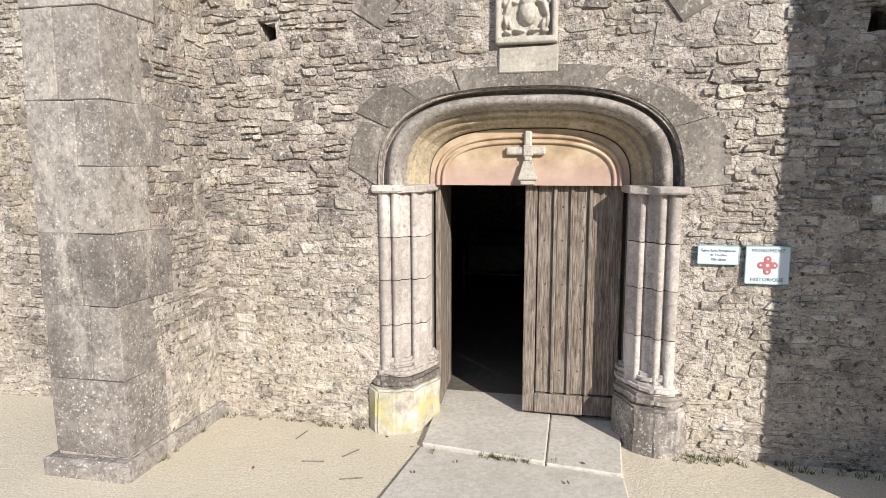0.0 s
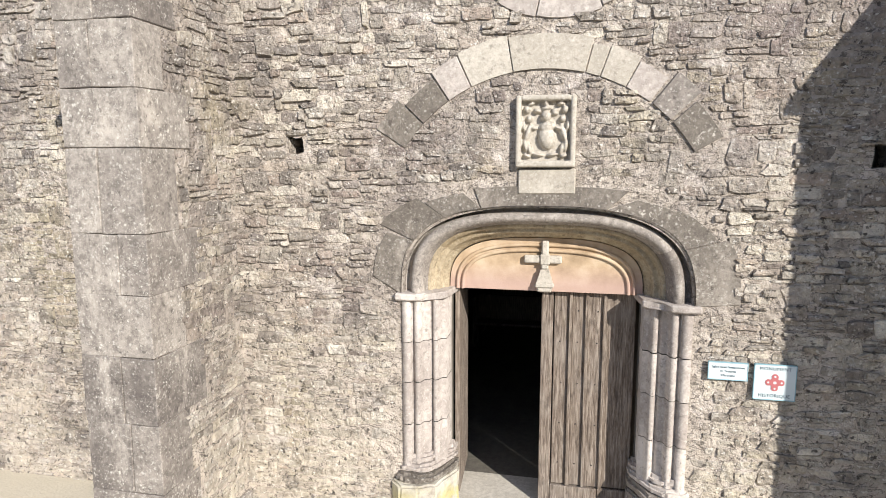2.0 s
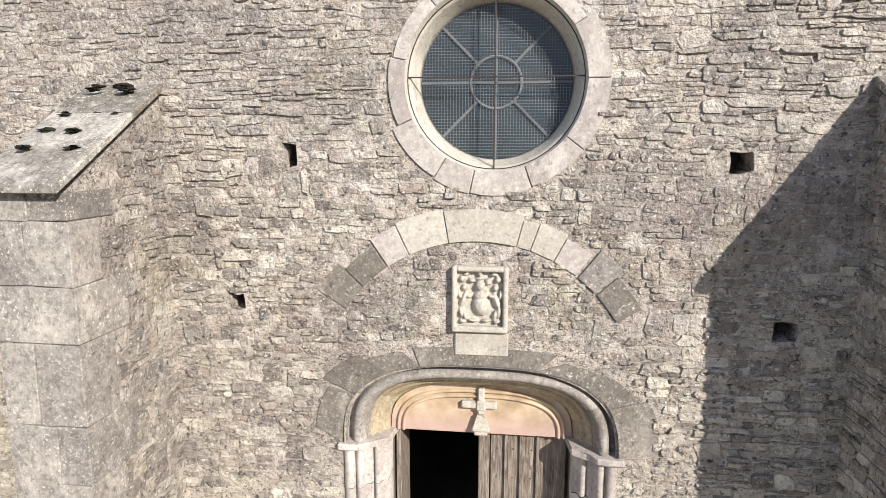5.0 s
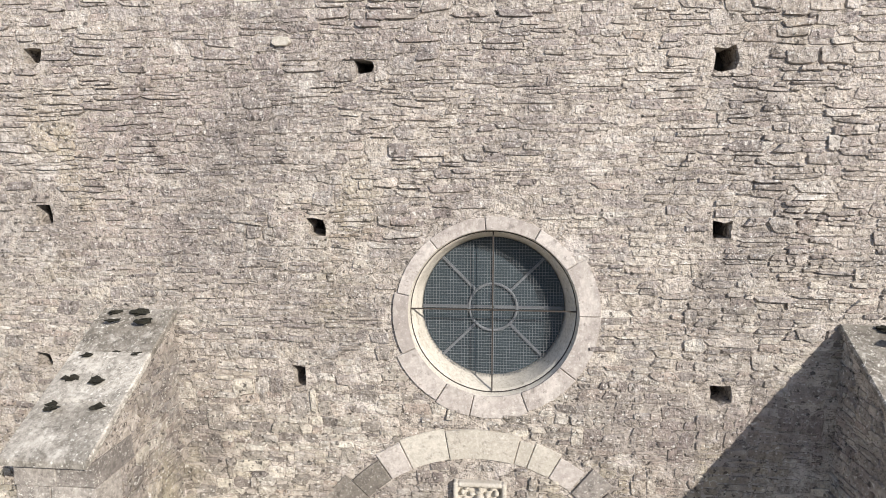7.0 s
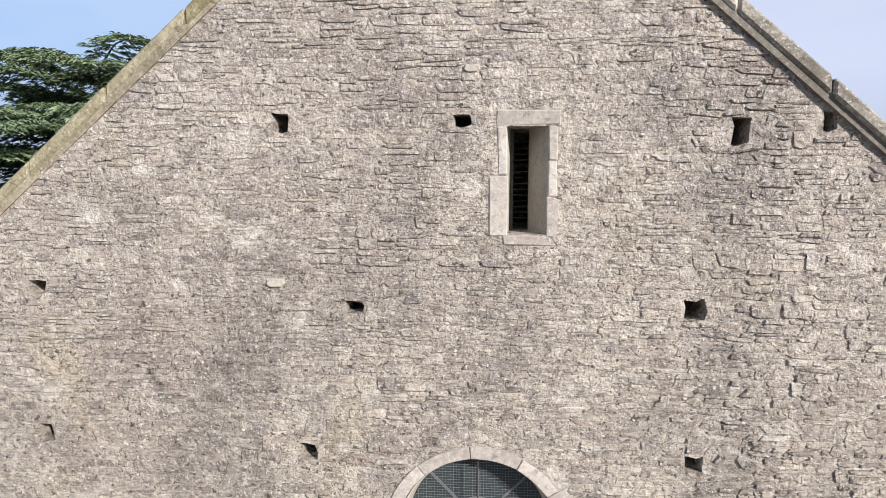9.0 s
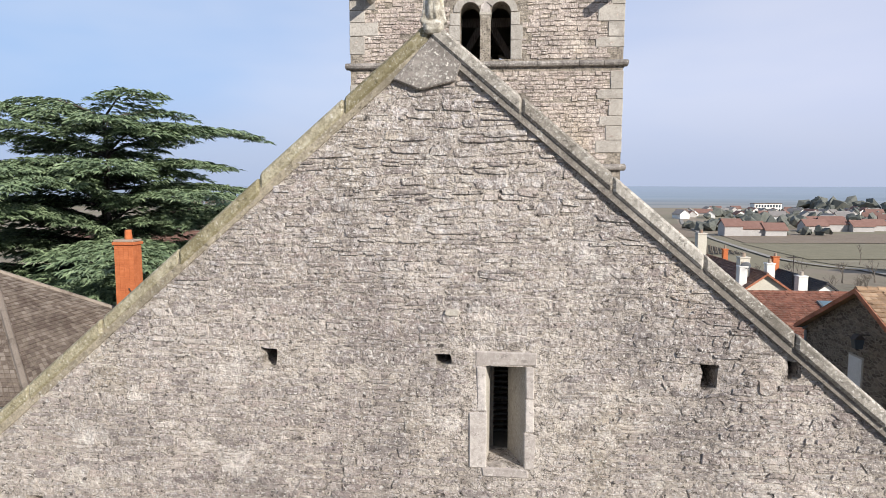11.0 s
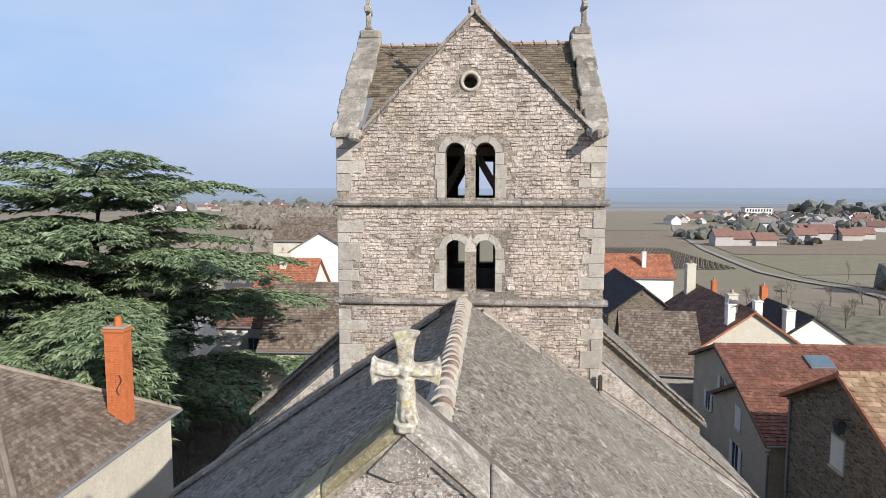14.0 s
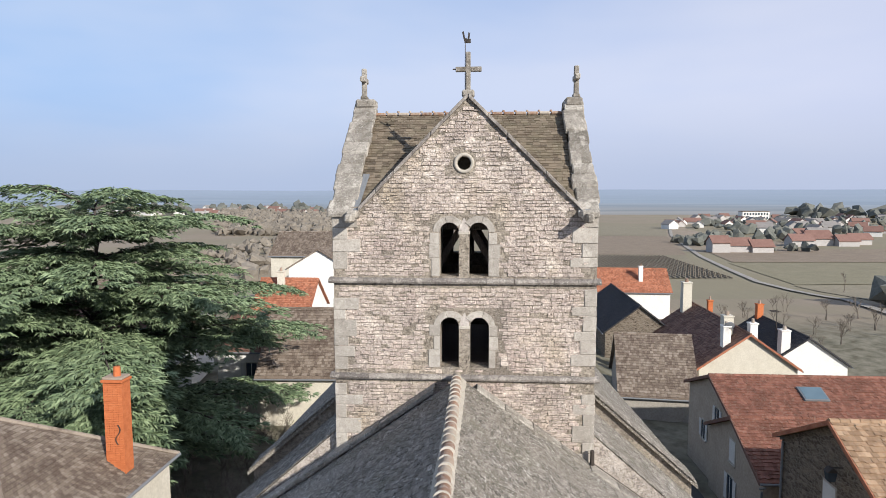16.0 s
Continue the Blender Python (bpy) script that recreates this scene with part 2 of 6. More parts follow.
OCHRE_BED = make_plain("ochre_coping_underside", (0.10, 0.085, 0.06), (0.24, 0.20, 0.14), (0.42, 0.37, 0.28), 4.0, spots=0.6)
# interior darkness put into the colour of inner wall, floor and louvres
DARKNESS = make_plain("darkened_interior", (0.10, 0.09, 0.08), (0.14, 0.13, 0.11), (0.18, 0.16, 0.14), 2.0)


# ---- building helpers ----
rng = random.Random(7)


def part(name, bm, material, parent=None, label="", smooth=False):
    """Links a bmesh as one mesh object, under a thing or a part."""
    me = bpy.data.meshes.new(name)
    bmesh.ops.recalc_face_normals(bm, faces=bm.faces)
    bm.to_mesh(me)
    bm.free()
    return part_mesh(name, me, material, parent, label, smooth)


def part_mesh(name, me, material, parent=None, label="", smooth=False):
    if material and not me.materials:
        me.materials.append(material)
    if smooth:
        me.polygons.foreach_set("use_smooth", [True] * len(me.polygons))
    ob = new(name, me)
    ob.parent = parent
    if label:
        tagged(ob, label)
    return ob


def thing(name, label, category, at=(0, 0, 0), group="", kind=""):
    ob = new(name)
    ob.location = at
    ob.empty_display_size = 0.2
    return tagged(ob, label, category, group, kind)


def add_box(bm, x0, x1, y0, y1, z0, z1, bevel=0.0, jitter=0.0):
    """A box with bevelled, slightly worn edges."""
    m = Matrix.LocRotScale(((x0 + x1) / 2, (y0 + y1) / 2, (z0 + z1) / 2), None, (x1 - x0, y1 - y0, z1 - z0))
    vs = bmesh.ops.create_cube(bm, size=1, matrix=m)["verts"]
    if jitter:
        for v in vs:
            v.co += Vector([rng.uniform(-jitter, jitter) for _ in range(3)])
    if bevel:
        es = list({e for v in vs for e in v.link_edges})
        vs = bmesh.ops.bevel(bm, geom=es, offset=bevel, segments=1, affect="EDGES")["verts"]
    return vs


def box(name, x0, x1, y0, y1, z0, z1, material, parent=None, bevel=0.01, jitter=0.0, label=""):
    bm = bmesh.new()
    add_box(bm, x0, x1, y0, y1, z0, z1, bevel, jitter)
    return part(name, bm, material, parent, label)


def add_prism(bm, loop, to, d0, d1):
    """A closed loop of (u, v) pulled from depth d0 to d1; to(u, v, d) gives the place."""
    a = [bm.verts.new(to(u, v, d0)) for u, v in loop]
    b = [bm.verts.new(to(u, v, d1)) for u, v in loop]
    n = len(loop)
    fs = [bm.faces.new(a), bm.faces.new(b[::-1])]
    for i in range(n):
        fs.append(bm.faces.new((a[i], b[i], b[(i + 1) % n], a[(i + 1) % n])))
    return fs


def prism(name, loop, to, d0, d1, material, parent=None, bevel=0.0, label=""):
    bm = bmesh.new()
    add_prism(bm, loop, to, d0, d1)
    if bevel:
        bmesh.ops.bevel(bm, geom=bm.edges[:], offset=bevel, segments=1, affect="EDGES")
    return part(name, bm, material, parent, label)


def wall_with_holes(name, outline, holes, to, d0, d1, material, parent=None, label=""):
    """A wall of the outline's shape between two depths, with openings that go through it."""
    from mathutils.geometry import tessellate_polygon
    loops = [outline, *holes]
    flat = [p for lp in loops for p in lp]
    tris = tessellate_polygon([[Vector((u, v, 0)) for u, v in lp] for lp in loops])
    bm = bmesh.new()
    a = [bm.verts.new(to(u, v, d0)) for u, v in flat]
    b = [bm.verts.new(to(u, v, d1)) for u, v in flat]
    for i, j, k in tris:
        for s in (a, b):
            try:
                bm.faces.new((s[i], s[j], s[k]))
            except ValueError:
                pass
    start = 0
    for lp in loops:
        n = len(lp)
        for i in range(n):
            p, q = start + i, start + (i + 1) % n
            bm.faces.new((a[p], a[q], b[q], b[p]))
        start += n
    return part(name, bm, material, parent, label)


def front(u, v, d):
    """Facing the camera: u along x, v up, d deeper along y."""
    return (u, d, v)


def sideways(u, v, d):
    """Facing along x: u along y, v up, d along x."""
    return (d, u, v)


def circle(cx, cz, r, n=48):
    return [(cx + r * math.cos(2 * math.pi * i / n), cz + r * math.sin(2 * math.pi * i / n)) for i in range(n)]


def ragged(cx, cz, w, h):
    """The rough outline of a missing stone."""
    pts = [(-.5, -.5), (-.1, -.55), (.5, -.45), (.55, 0), (.5, .5), (.05, .48), (-.55, .55), (-.45, .05)]
    return [(cx + w * (a + rng.uniform(-.09, .09)), cz + h * (b + rng.uniform(-.09, .09))) for a, b in pts]


# ---- rubble: stones as rounded, uneven pieces ----
def stone_shape(seed, squared=False):
    """Vertices and faces of a stone that fills a unit cell, its face at y = -1."""
    r = random.Random(seed)
    k = 0.05 if squared else 0.12
    base = [(-.5 + k, -.5), (0, -.5), (.5 - k, -.5), (.5, -.5 + k), (.5, .5 - k), (.5 - k, .5), (0, .5), (-.5 + k, .5), (-.5, .5 - k), (-.5, -.5 + k)]
    j = 0.03 if squared else 0.085
    wedge_z, lean = (0, 0) if squared else (r.uniform(-.28, .28), r.uniform(-.22, .22))
    ring = [(x + lean * z + r.uniform(-j, j), z * (1 + wedge_z * x) + r.uniform(-j, j)) for x, z in base]
    tx, tz = r.uniform(-.22, .22), r.uniform(-.35, .25)
    vs = [(x, 0.6, z) for x, z in ring]
    vs += [(x * .985, -.62 + r.uniform(-.2, .2), z * .96) for x, z in ring]
    vs += [(x * .95, -.90 + x * tx + z * tz + r.uniform(-.16, .16), z * .88) for x, z in ring]
    vs.append((r.uniform(-.1, .1), -.97 + r.uniform(-.1, .1), r.uniform(-.1, .1)))
    n = len(ring)
    fs = []
    for lev in (0, 1):
        for i in range(n):
            a, b = lev * n + i, lev * n + (i + 1) % n
            fs.append((a, b, b + n, a + n))
    fs += [(2 * n + i, 2 * n + (i + 1) % n, 3 * n) for i in range(n)]
    return np.array(vs), fs


SHAPES = [stone_shape(i) for i in range(22)]
SQUARED = [stone_shape(50 + i, True) for i in range(10)]


def courses(u0, u1, v0, v1, heights, lengths, wave, r, blocked):
    """Rows of cells (u, v, length, height) over a rectangle, left out where blocked(u, v, half length, half height)."""
    cells = []
    v = v0
    while v < v1:
        h = r.uniform(*heights)
        u = u0 - r.uniform(0, lengths[1])
        while u < u1:
            n = min(r.uniform(*lengths), r.uniform(*lengths) * 1.25)
            n *= 0.7 + 0.5 * h / heights[1]
            dv = wave * (noise.noise((u * 0.8, v * 0.9, 3.1)) + 0.5 * noise.noise((u * 2.3, v * 2.1, 8.7)))
            rows = ((0, h),) if h < heights[0] * 1.35 or r.random() < 0.75 else ((0, h * .5), (h * .5, h * .5))
            for off, hh in rows:
                cu, cv = u + n / 2, v + off + hh / 2 + dv + r.uniform(-.12, .12) * hh
                hh *= r.uniform(.72, 1.12)
                if not blocked(cu, cv, n / 2, hh / 2):
                    cells.append((cu, cv, n, hh))
            u += n
        v += h
    return cells


def rubble_cells(u0, u1, v0, v1, band, lengths, wave, r, blocked):
    """Random rubble: bands of uneven height, each filled with single, paired and triple stones that break the courses."""
    cells = []
    v = v0
    while v < v1:
        h = r.uniform(*band)
        u = u0 - r.uniform(0, .3)
        while u < u1:
            run = r.uniform(.16, .46)
            pick = r.random()
            if pick < .22:
                layers, run = [(0, 1)], run * .62
            elif pick < .72:
                k = r.uniform(.34, .66)
                layers = [(0, k), (k, 1 - k)]
            else:
                k, q = r.uniform(.24, .4), r.uniform(.6, .76)
                layers = [(0, k), (k, q - k), (q, 1 - q)]
            for off, part_h in layers:
                a, hh = 0.0, part_h * h
                while a < run - .02:
                    n = min(r.uniform(*lengths) * (.65 + 2.6 * hh), run - a)
                    if run - a - n < .06:
                        n = run - a
                    cu = u + a + n / 2
                    dv = wave * (noise.noise((cu * .9, v * .9, 3.1)) + .55 * noise.noise((cu * 2.9, v * 2.3, 8.7)))
                    cv, kh = v + off * h + hh / 2 + dv + r.uniform(-.1, .1) * hh, hh * r.uniform(.8, 1.12)
                    if not blocked(cu, cv, n / 2, kh / 2):
                        cells.append((cu, cv, n, kh))
                    a += n
            u += run
        v += h
    return cells


def lay(cells, to, turn, parent, material, near, r, shapes=SHAPES, depth=(0.012, 0.045), gap=0.012, name="stone", relief=None, skip=0.0):
    """Sets the stones of the cells: those chosen by near() as parts of their own, the rest joined."""
    key = id(shapes), material.name
    if key not in STONE_MESHES:
        made = []
        for vs, fs in shapes:
            me = bpy.data.meshes.new(name)
            me.from_pydata([tuple(v) for v in vs], [], fs)
            me.materials.append(material)
            made.append(me)
        STONE_MESHES[key] = made
    allv, allf, count, singles = [], [], 0, 0
    for cu, cv, n, h in cells:
        i = r.randrange(len(shapes))
        d = (depth[0] + (depth[1] - depth[0]) * r.random() ** 1.8) * (relief(cu, cv) if relief else 1.0)
        size = (max(n - gap, 0.03), d, max(h - gap, 0.02))
        flip = -1 if r.random() < 0.5 else 1
        tilt = r.gauss(0, 0.05)
        if r.random() < skip:
            continue
        if singles < 300 and near(cu, cv):
            ob = new(name, STONE_MESHES[key][i])
            ob.parent = parent
            ob.matrix_basis = Matrix.Translation(to(cu, cv, 0)) @ Matrix.Rotation(turn, 4, "Z") @ Matrix.Rotation(tilt, 4, "Y") @ Matrix.Diagonal((*size, 1))
            singles += 1
            continue
        vs = shapes[i][0] * np.array((size[0] * flip, size[1], size[2]))
        c, s = math.cos(tilt), math.sin(tilt)
        x, y, z = vs[:, 0] * c + vs[:, 2] * s, vs[:, 1], -vs[:, 0] * s + vs[:, 2] * c
        ct, st = math.cos(turn), math.sin(turn)
        p = np.array(to(cu, cv, 0))
        allv.append(np.stack((p[0] + x * ct - y * st, p[1] + x * st + y * ct, p[2] + z), 1))
        allf += [tuple(k + count for k in (f if flip > 0 else f[::-1])) for f in shapes[i][1]]
        count += len(vs)
    if allv:
        me = bpy.data.meshes.new("masonry")
        me.from_pydata(np.concatenate(allv).tolist(), [], allf)
        tagged(part_mesh("masonry", me, material, parent), kind="stuff")


STONE_MESHES = {}

# ---- church: nave with its gable front ----
AX, APEX, SLOPE = -0.25, 12.15, 0.855     # gable axis, height of the wall's apex, rise
NAVE_W, BACK = 7.6, 10.9                  # half width, rear of the nave
DOOR_C = -0.11
ROSE = (0.0, 5.475)


def gable(x, top=APEX):
    return top - SLOPE * abs(x - AX)


def arch_loop(hw, rise, z0=2.19, n=40, e=2.7):
    """The flattened arch over the portal, from its left foot to its right."""
    pts = []
    for i in range(n + 1):
        a = math.pi * (1 - i / n)
        c, s = math.cos(a), math.sin(a)
        pts.append((DOOR_C + hw * math.copysign(abs(c) ** (2 / e), c), z0 + rise * abs(s) ** (2 / e)))
    return pts


HOLES = [(-2.33, 3.52, .15, .14), (-1.58, 6.24, .15, .15), (-1.78, 4.85, .12, .19), (1.99, 4.80, .2, .16), (1.92, 6.24, .15, .15), (2.44, 3.40, .2, .16),
         (-1.75, 9.26, .15, .16), (-0.15, 9.27, .13, .10), (2.16, 9.18, .15, .22), (1.86, 7.65, .18, .18), (-1.12, 7.62, .17, .10),
         (-4.13, 7.76, .17, .12), (-4.16, 6.33, .15, .18), (-4.3, 4.92, .15, .15), (2.86, 9.25, .10, .16)]
SLIT = (0.23, 0.585, 8.29, 9.22)

church = thing("church", "old limestone village church with rubble gable front and stone-tiled roof", "church")
outline = [(-NAVE_W, -0.6), (NAVE_W, -0.6), (NAVE_W, gable(NAVE_W)), (AX, APEX), (-NAVE_W, gable(-NAVE_W))]
portal_hole = [(DOOR_C - 1.23, -0.1)] + arch_loop(1.23, 0.79) + [(DOOR_C + 1.23, -0.1)]
slit_hole = [(SLIT[0], SLIT[2]), (SLIT[1], SLIT[2]), (SLIT[1], SLIT[3]), (SLIT[0], SLIT[3])]
facade = wall_with_holes("facade_wall", outline, [portal_hole, circle(*ROSE, 0.76), slit_hole] + [ragged(*h) for h in HOLES], front, 0.0, 0.42, MORTAR, church, "rubble limestone gable wall with small scaffold holes")
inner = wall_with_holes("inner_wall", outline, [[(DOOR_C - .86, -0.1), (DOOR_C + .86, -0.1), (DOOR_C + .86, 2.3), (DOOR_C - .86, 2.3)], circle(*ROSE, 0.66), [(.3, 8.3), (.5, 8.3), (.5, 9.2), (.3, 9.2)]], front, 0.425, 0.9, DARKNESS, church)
for name, x0 in (("side_wall", -NAVE_W), ("side_wall", NAVE_W - 0.8)):
    box(name, x0, x0 + 0.8, 0.9, BACK, -3, gable(NAVE_W) - 0.1, MORTAR, church)
wall_with_holes("rear_wall", [(-NAVE_W, -0.6), (NAVE_W, -0.6), (NAVE_W, 5.6), (-0.1, 11.2), (-NAVE_W, 5.6)], [], front, 10.3, 10.69, MORTAR, church)


# arch over the door, rose and relieving arch: where no rubble goes
def facade_blocked(u, v, a, b):
    if v + b > gable(u) - 0.10 or abs(u) > 7.4 or v < -0.05:
        return True
    if -3.62 < u < -2.98 and v < 5.45 or 2.95 < u < 3.62 and v < 5.5:
        return True
    if v - b < 2.25 and abs(u - DOOR_C) - a < 1.27:
        return True
    x, z = (abs(u - DOOR_C) - a) / 1.52, (v - b - 2.19) / 1.03
    if v > 2.1 and max(x, 0) ** 2.7 + max(z, 0) ** 2.7 < 1:
        return True
    if math.hypot(u - ROSE[0], v - ROSE[1]) < 0.97 + 0.3 * b:
        return True
    rr, an = math.hypot(u + 0.13, v - 2.72), math.degrees(math.atan2(v - 2.72, u + 0.13))
    if 1.40 - b < rr < 1.66 + b and 26 < an < 148:
        return True
    if -0.37 - a < u < 0.17 + a and 3.05 - b < v < 3.93 + b:
        return True
    if SLIT[0] - 0.12 - a < u < SLIT[1] + 0.1 + a and SLIT[2] - 0.1 - b < v < SLIT[3] + 0.18 + b:
        return True
    if 1.24 - a < u < 1.93 + a and 1.44 < v < 1.78:
        return False
    return any(abs(u - x) < w / 2 + a and abs(v - z) < h / 2 + b for x, z, w, h in HOLES)


def flush(u, v):
    """How far the stones stand out: the upper gable is weathered almost flush."""
    return max(0.6, min(1.0, 1.25 - 0.075 * v)) * (0.75 + 0.5 * noise.noise((u * .6, v * .6, 1)))


# ---- portal ----
m = Mat("plinth_with_yellow_lichen", 0.92)
c = m.ramp(m.noise(7, 6, 0.7), (0.3, (0.24, 0.21, 0.17)), (0.5, (0.45, 0.42, 0.36)), (0.7, (0.60, 0.57, 0.50)))
c = m.mix(m.math("MULTIPLY", m.span(m.noise(4, 5, 0.7), 0.45, 0.6, 0, 0.8), m.span(m.axis("Z"), 0.42, 0.2)), c, (0.48, 0.43, 0.16))
m.bump(m.noise(30, 5, 0.7), 0.8, 0.01)
PLINTH = m.done(c)
portal = thing("portal", "moulded limestone church portal with flattened arch and weathered bases", "doorway", kind="structure")
# across the jamb, and across the arch: share of the width, depth
PROFILE = [(0.0, 0.05), (0.0, -0.02), (0.20, -0.02), (0.22, 0.02), (0.25, 0.045), (0.28, 0.02), (0.33, -0.005), (0.40, -0.005), (0.45, 0.02), (0.47, 0.06),
           (0.51, 0.085), (0.60, 0.085), (0.64, 0.12), (0.67, 0.14), (0.70, 0.105), (0.76, 0.09), (0.82, 0.105), (0.86, 0.15), (0.90, 0.17), (1.0, 0.175), (1.0, 0.46)]
ARCH_OUTER = [(0.0, -0.03), (0.0, 0.07), (0.09, 0.12), (0.15, 0.09), (0.20, 0.03), (0.28, 0.005), (0.38, 0.01), (0.46, 0.05), (0.52, 0.11), (0.56, 0.16)]
ARCH_INNER = [(0.56, 0.155), (0.62, 0.15), (0.67, 0.175), (0.69, 0.22), (0.74, 0.225), (0.79, 0.215), (0.84, 0.24), (0.87, 0.29), (0.93, 0.30), (1.0, 0.33), (1.0, 0.44)]


def sweep(rings, name, material, parent, smooth=True):
    bm = bmesh.new()
    vs = [[bm.verts.new(p) for p in ring] for ring in rings]
    for a, b in zip(vs, vs[1:]):
        for i in range(len(a) - 1):
            bm.faces.new((a[i], a[i + 1], b[i + 1], b[i]))
    return part(name, bm, material, parent, smooth=smooth)


for profile, block_stone in ((ARCH_OUTER, ARCHIVOLT), (ARCH_INNER, OCHRE_STONE)):
    rings = [[(x, d, z) for x, z in arch_loop(1.24 - 0.36 * k, 0.80 - 0.30 * k, n=48, e=3.0)] for k, d in profile]
    for a, b in ((0, 9), (9, 18), (18, 31), (31, 40), (40, 48)):
        sink = rng.uniform(0, .012)
        sweep([[(x, d + sink, z) for x, d, z in ring[a:b + 1]] for ring in rings], "archivolt_block", block_stone, portal)
for s in (-1, 1):
    for z0, z1 in ((0.55, 0.955), (0.962, 1.36), (1.367, 1.74), (1.747, 2.14)):
        sink = rng.uniform(0, .010)
        sweep([[(DOOR_C + s * (1.24 - 0.37 * k), d + sink, z) for k, d in PROFILE] for z in (z0, (z0 + z1) / 2, z1)], "jamb_block", PORTAL, portal)
    # impost band
    loop = [(DOOR_C + s * 1.30, -0.06), (DOOR_C + s * 1.30, 0.2), (DOOR_C + s * .80, 0.46), (DOOR_C + s * .845, 0.12), (DOOR_C + s * .90, 0.10), (DOOR_C + s * 1.02, 0.045), (DOOR_C + s * 1.06, -0.035), (DOOR_C + s * 1.14, -0.06)]
    prism("impost", loop, lambda u, v, d: (u, v, d), 2.135, 2.200, PORTAL, portal, 0.014)
    # moulded base: plinth, then two worn rings
    def base_loop(g, s=s):
        return [(DOOR_C + s * (1.30 + g), -0.02), (DOOR_C + s * (1.30 + g), 0.3), (DOOR_C + s * .80, 0.44), (DOOR_C + s * (.80 - g * .3), 0.30), (DOOR_C + s * (.95 - g * .4), 0.02 - g), (DOOR_C + s * (1.08), -0.06 - g), (DOOR_C + s * (1.22 + g * .6), -0.06 - g)]
    def worn(name, g, z0, z1, mat, bev):
        bm = bmesh.new()
        add_prism(bm, base_loop(g), lambda u, v, d: (u, v, d), z0, z1)
        bmesh.ops.bevel(bm, geom=bm.edges[:], offset=bev, segments=2, affect="EDGES")
        bmesh.ops.triangulate(bm, faces=bm.faces)
        bmesh.ops.subdivide_edges(bm, edges=bm.edges[:], cuts=2, use_grid_fill=True)
        for v in bm.verts:
            p = v.co * 9
            v.co += Vector((noise.noise(p), noise.noise(p + Vector((9, 0, 0))), noise.noise(p + Vector((0, 7, 0))))) * .016
        part(name, bm, mat, portal)
    worn("plinth", 0.06, -0.12, 0.40, ASHLAR if s > 0 else PLINTH, 0.02)
    worn("base_ring", 0.03, 0.40, 0.50, HOOD, 0.03)
    worn("base_ring", -0.015, 0.495, 0.575, PORTAL, 0.025)
    worn("base_ring", -0.05, 0.57, 0.66, PORTAL, 0.03)

# voussoirs of the dark hood, each a block
inner_c, outer_c = arch_loop(1.25, 0.81, n=90), arch_loop(1.56, 0.97, n=90, e=2.9)
cuts = [0, 15, 27, 36, 54, 64, 76, 90]
for i, (a, b) in enumerate(zip(cuts, cuts[1:])):
    grow = rng.uniform(-0.07, 0.06)
    ins = [inner_c[k] for k in range(a, b + 1)]
    outs = [(DOOR_C + (outer_c[k][0] - DOOR_C) * (1 + grow * .6), outer_c[k][1] + grow) for k in range(b, a - 1, -4)]
    prism("voussoir", [(x, z) for x, z in ins + outs], front, -0.010 - rng.uniform(0, .008), 0.1, HOOD, portal, 0.003)

m = Mat("tympanum_plaster", 0.9)
c = m.ramp(m.noise(5, 5), (0.3, (0.30, 0.22, 0.14)), (0.5, (0.44, 0.33, 0.22)), (0.72, (0.55, 0.45, 0.33)))
c = m.mix(m.span(m.axis("Z"), 2.45, 2.25, 0, 0.7), c, (0.42, 0.29, 0.26))
m.bump(m.noise(30, 4), 0.4, 0.006)
TYMPANUM = m.done(c)
tymp = [(x, z) for x, z in arch_loop(0.87, 0.49, n=40, e=3.0)]
prism("tympanum", tymp, front, 0.365, 0.60, TYMPANUM, portal, label="ochre and pink tympanum slab")
for k0 in (0.0, 0.05):
    rings = [[(x, d, z) for x, z in arch_loop(.815 - k0 - g, .445 - k0 - g, n=48, e=2.9)] for g, d in ((0, .37), (.004, .345), (.018, .335), (.032, .345), (.036, .37))]
    sweep(rings, "tympanum_moulding", TYMPANUM, portal)
bm = bmesh.new()
CROSS_X = -0.10
for a in ((CROSS_X - .032, CROSS_X + .032, 0.30, .37, 2.40, 2.66), (CROSS_X - .19, CROSS_X - .02, 0.31, .37, 2.455, 2.525), (CROSS_X + .02, CROSS_X + .15, 0.31, .37, 2.455, 2.525), (CROSS_X - .045, CROSS_X + .045, .29, .37, 2.44, 2.54)):
    add_box(bm, *a, 0.012)
add_prism(bm, [(CROSS_X - .035, 2.40), (CROSS_X + .035, 2.40), (CROSS_X + .075, 2.27), (CROSS_X - .075, 2.27)], front, 0.29, 0.37)
add_box(bm, CROSS_X - .085, CROSS_X + .085, .28, .37, 2.235, 2.275, 0.01)
add_box(bm, CROSS_X - .065, CROSS_X + .065, .285, .37, 2.195, 2.232, 0.01)
part("stone_cross", bm, PALE, portal, "carved stone cross on a stepped foot")

# door: one leaf shut, one swung inwards
m = Mat("weathered_oak", 0.85)
g = m.noise(7, 6, 0.7, m.pos(9, 9, 0.7), 0.4)
c = m.ramp(g, (0.32, (0.04, 0.031, 0.025)), (0.48, (0.16, 0.127, 0.102)), (0.66, (0.36, 0.31, 0.262)))
c = m.mix(m.span(m.piece(), 0, 1, 0, 0.35), c, (0.20, 0.16, 0.125))
c = m.mix(m.span(m.noise(3, 3), 0.5, 0.7, 0, .35), c, (0.28, 0.25, 0.22))
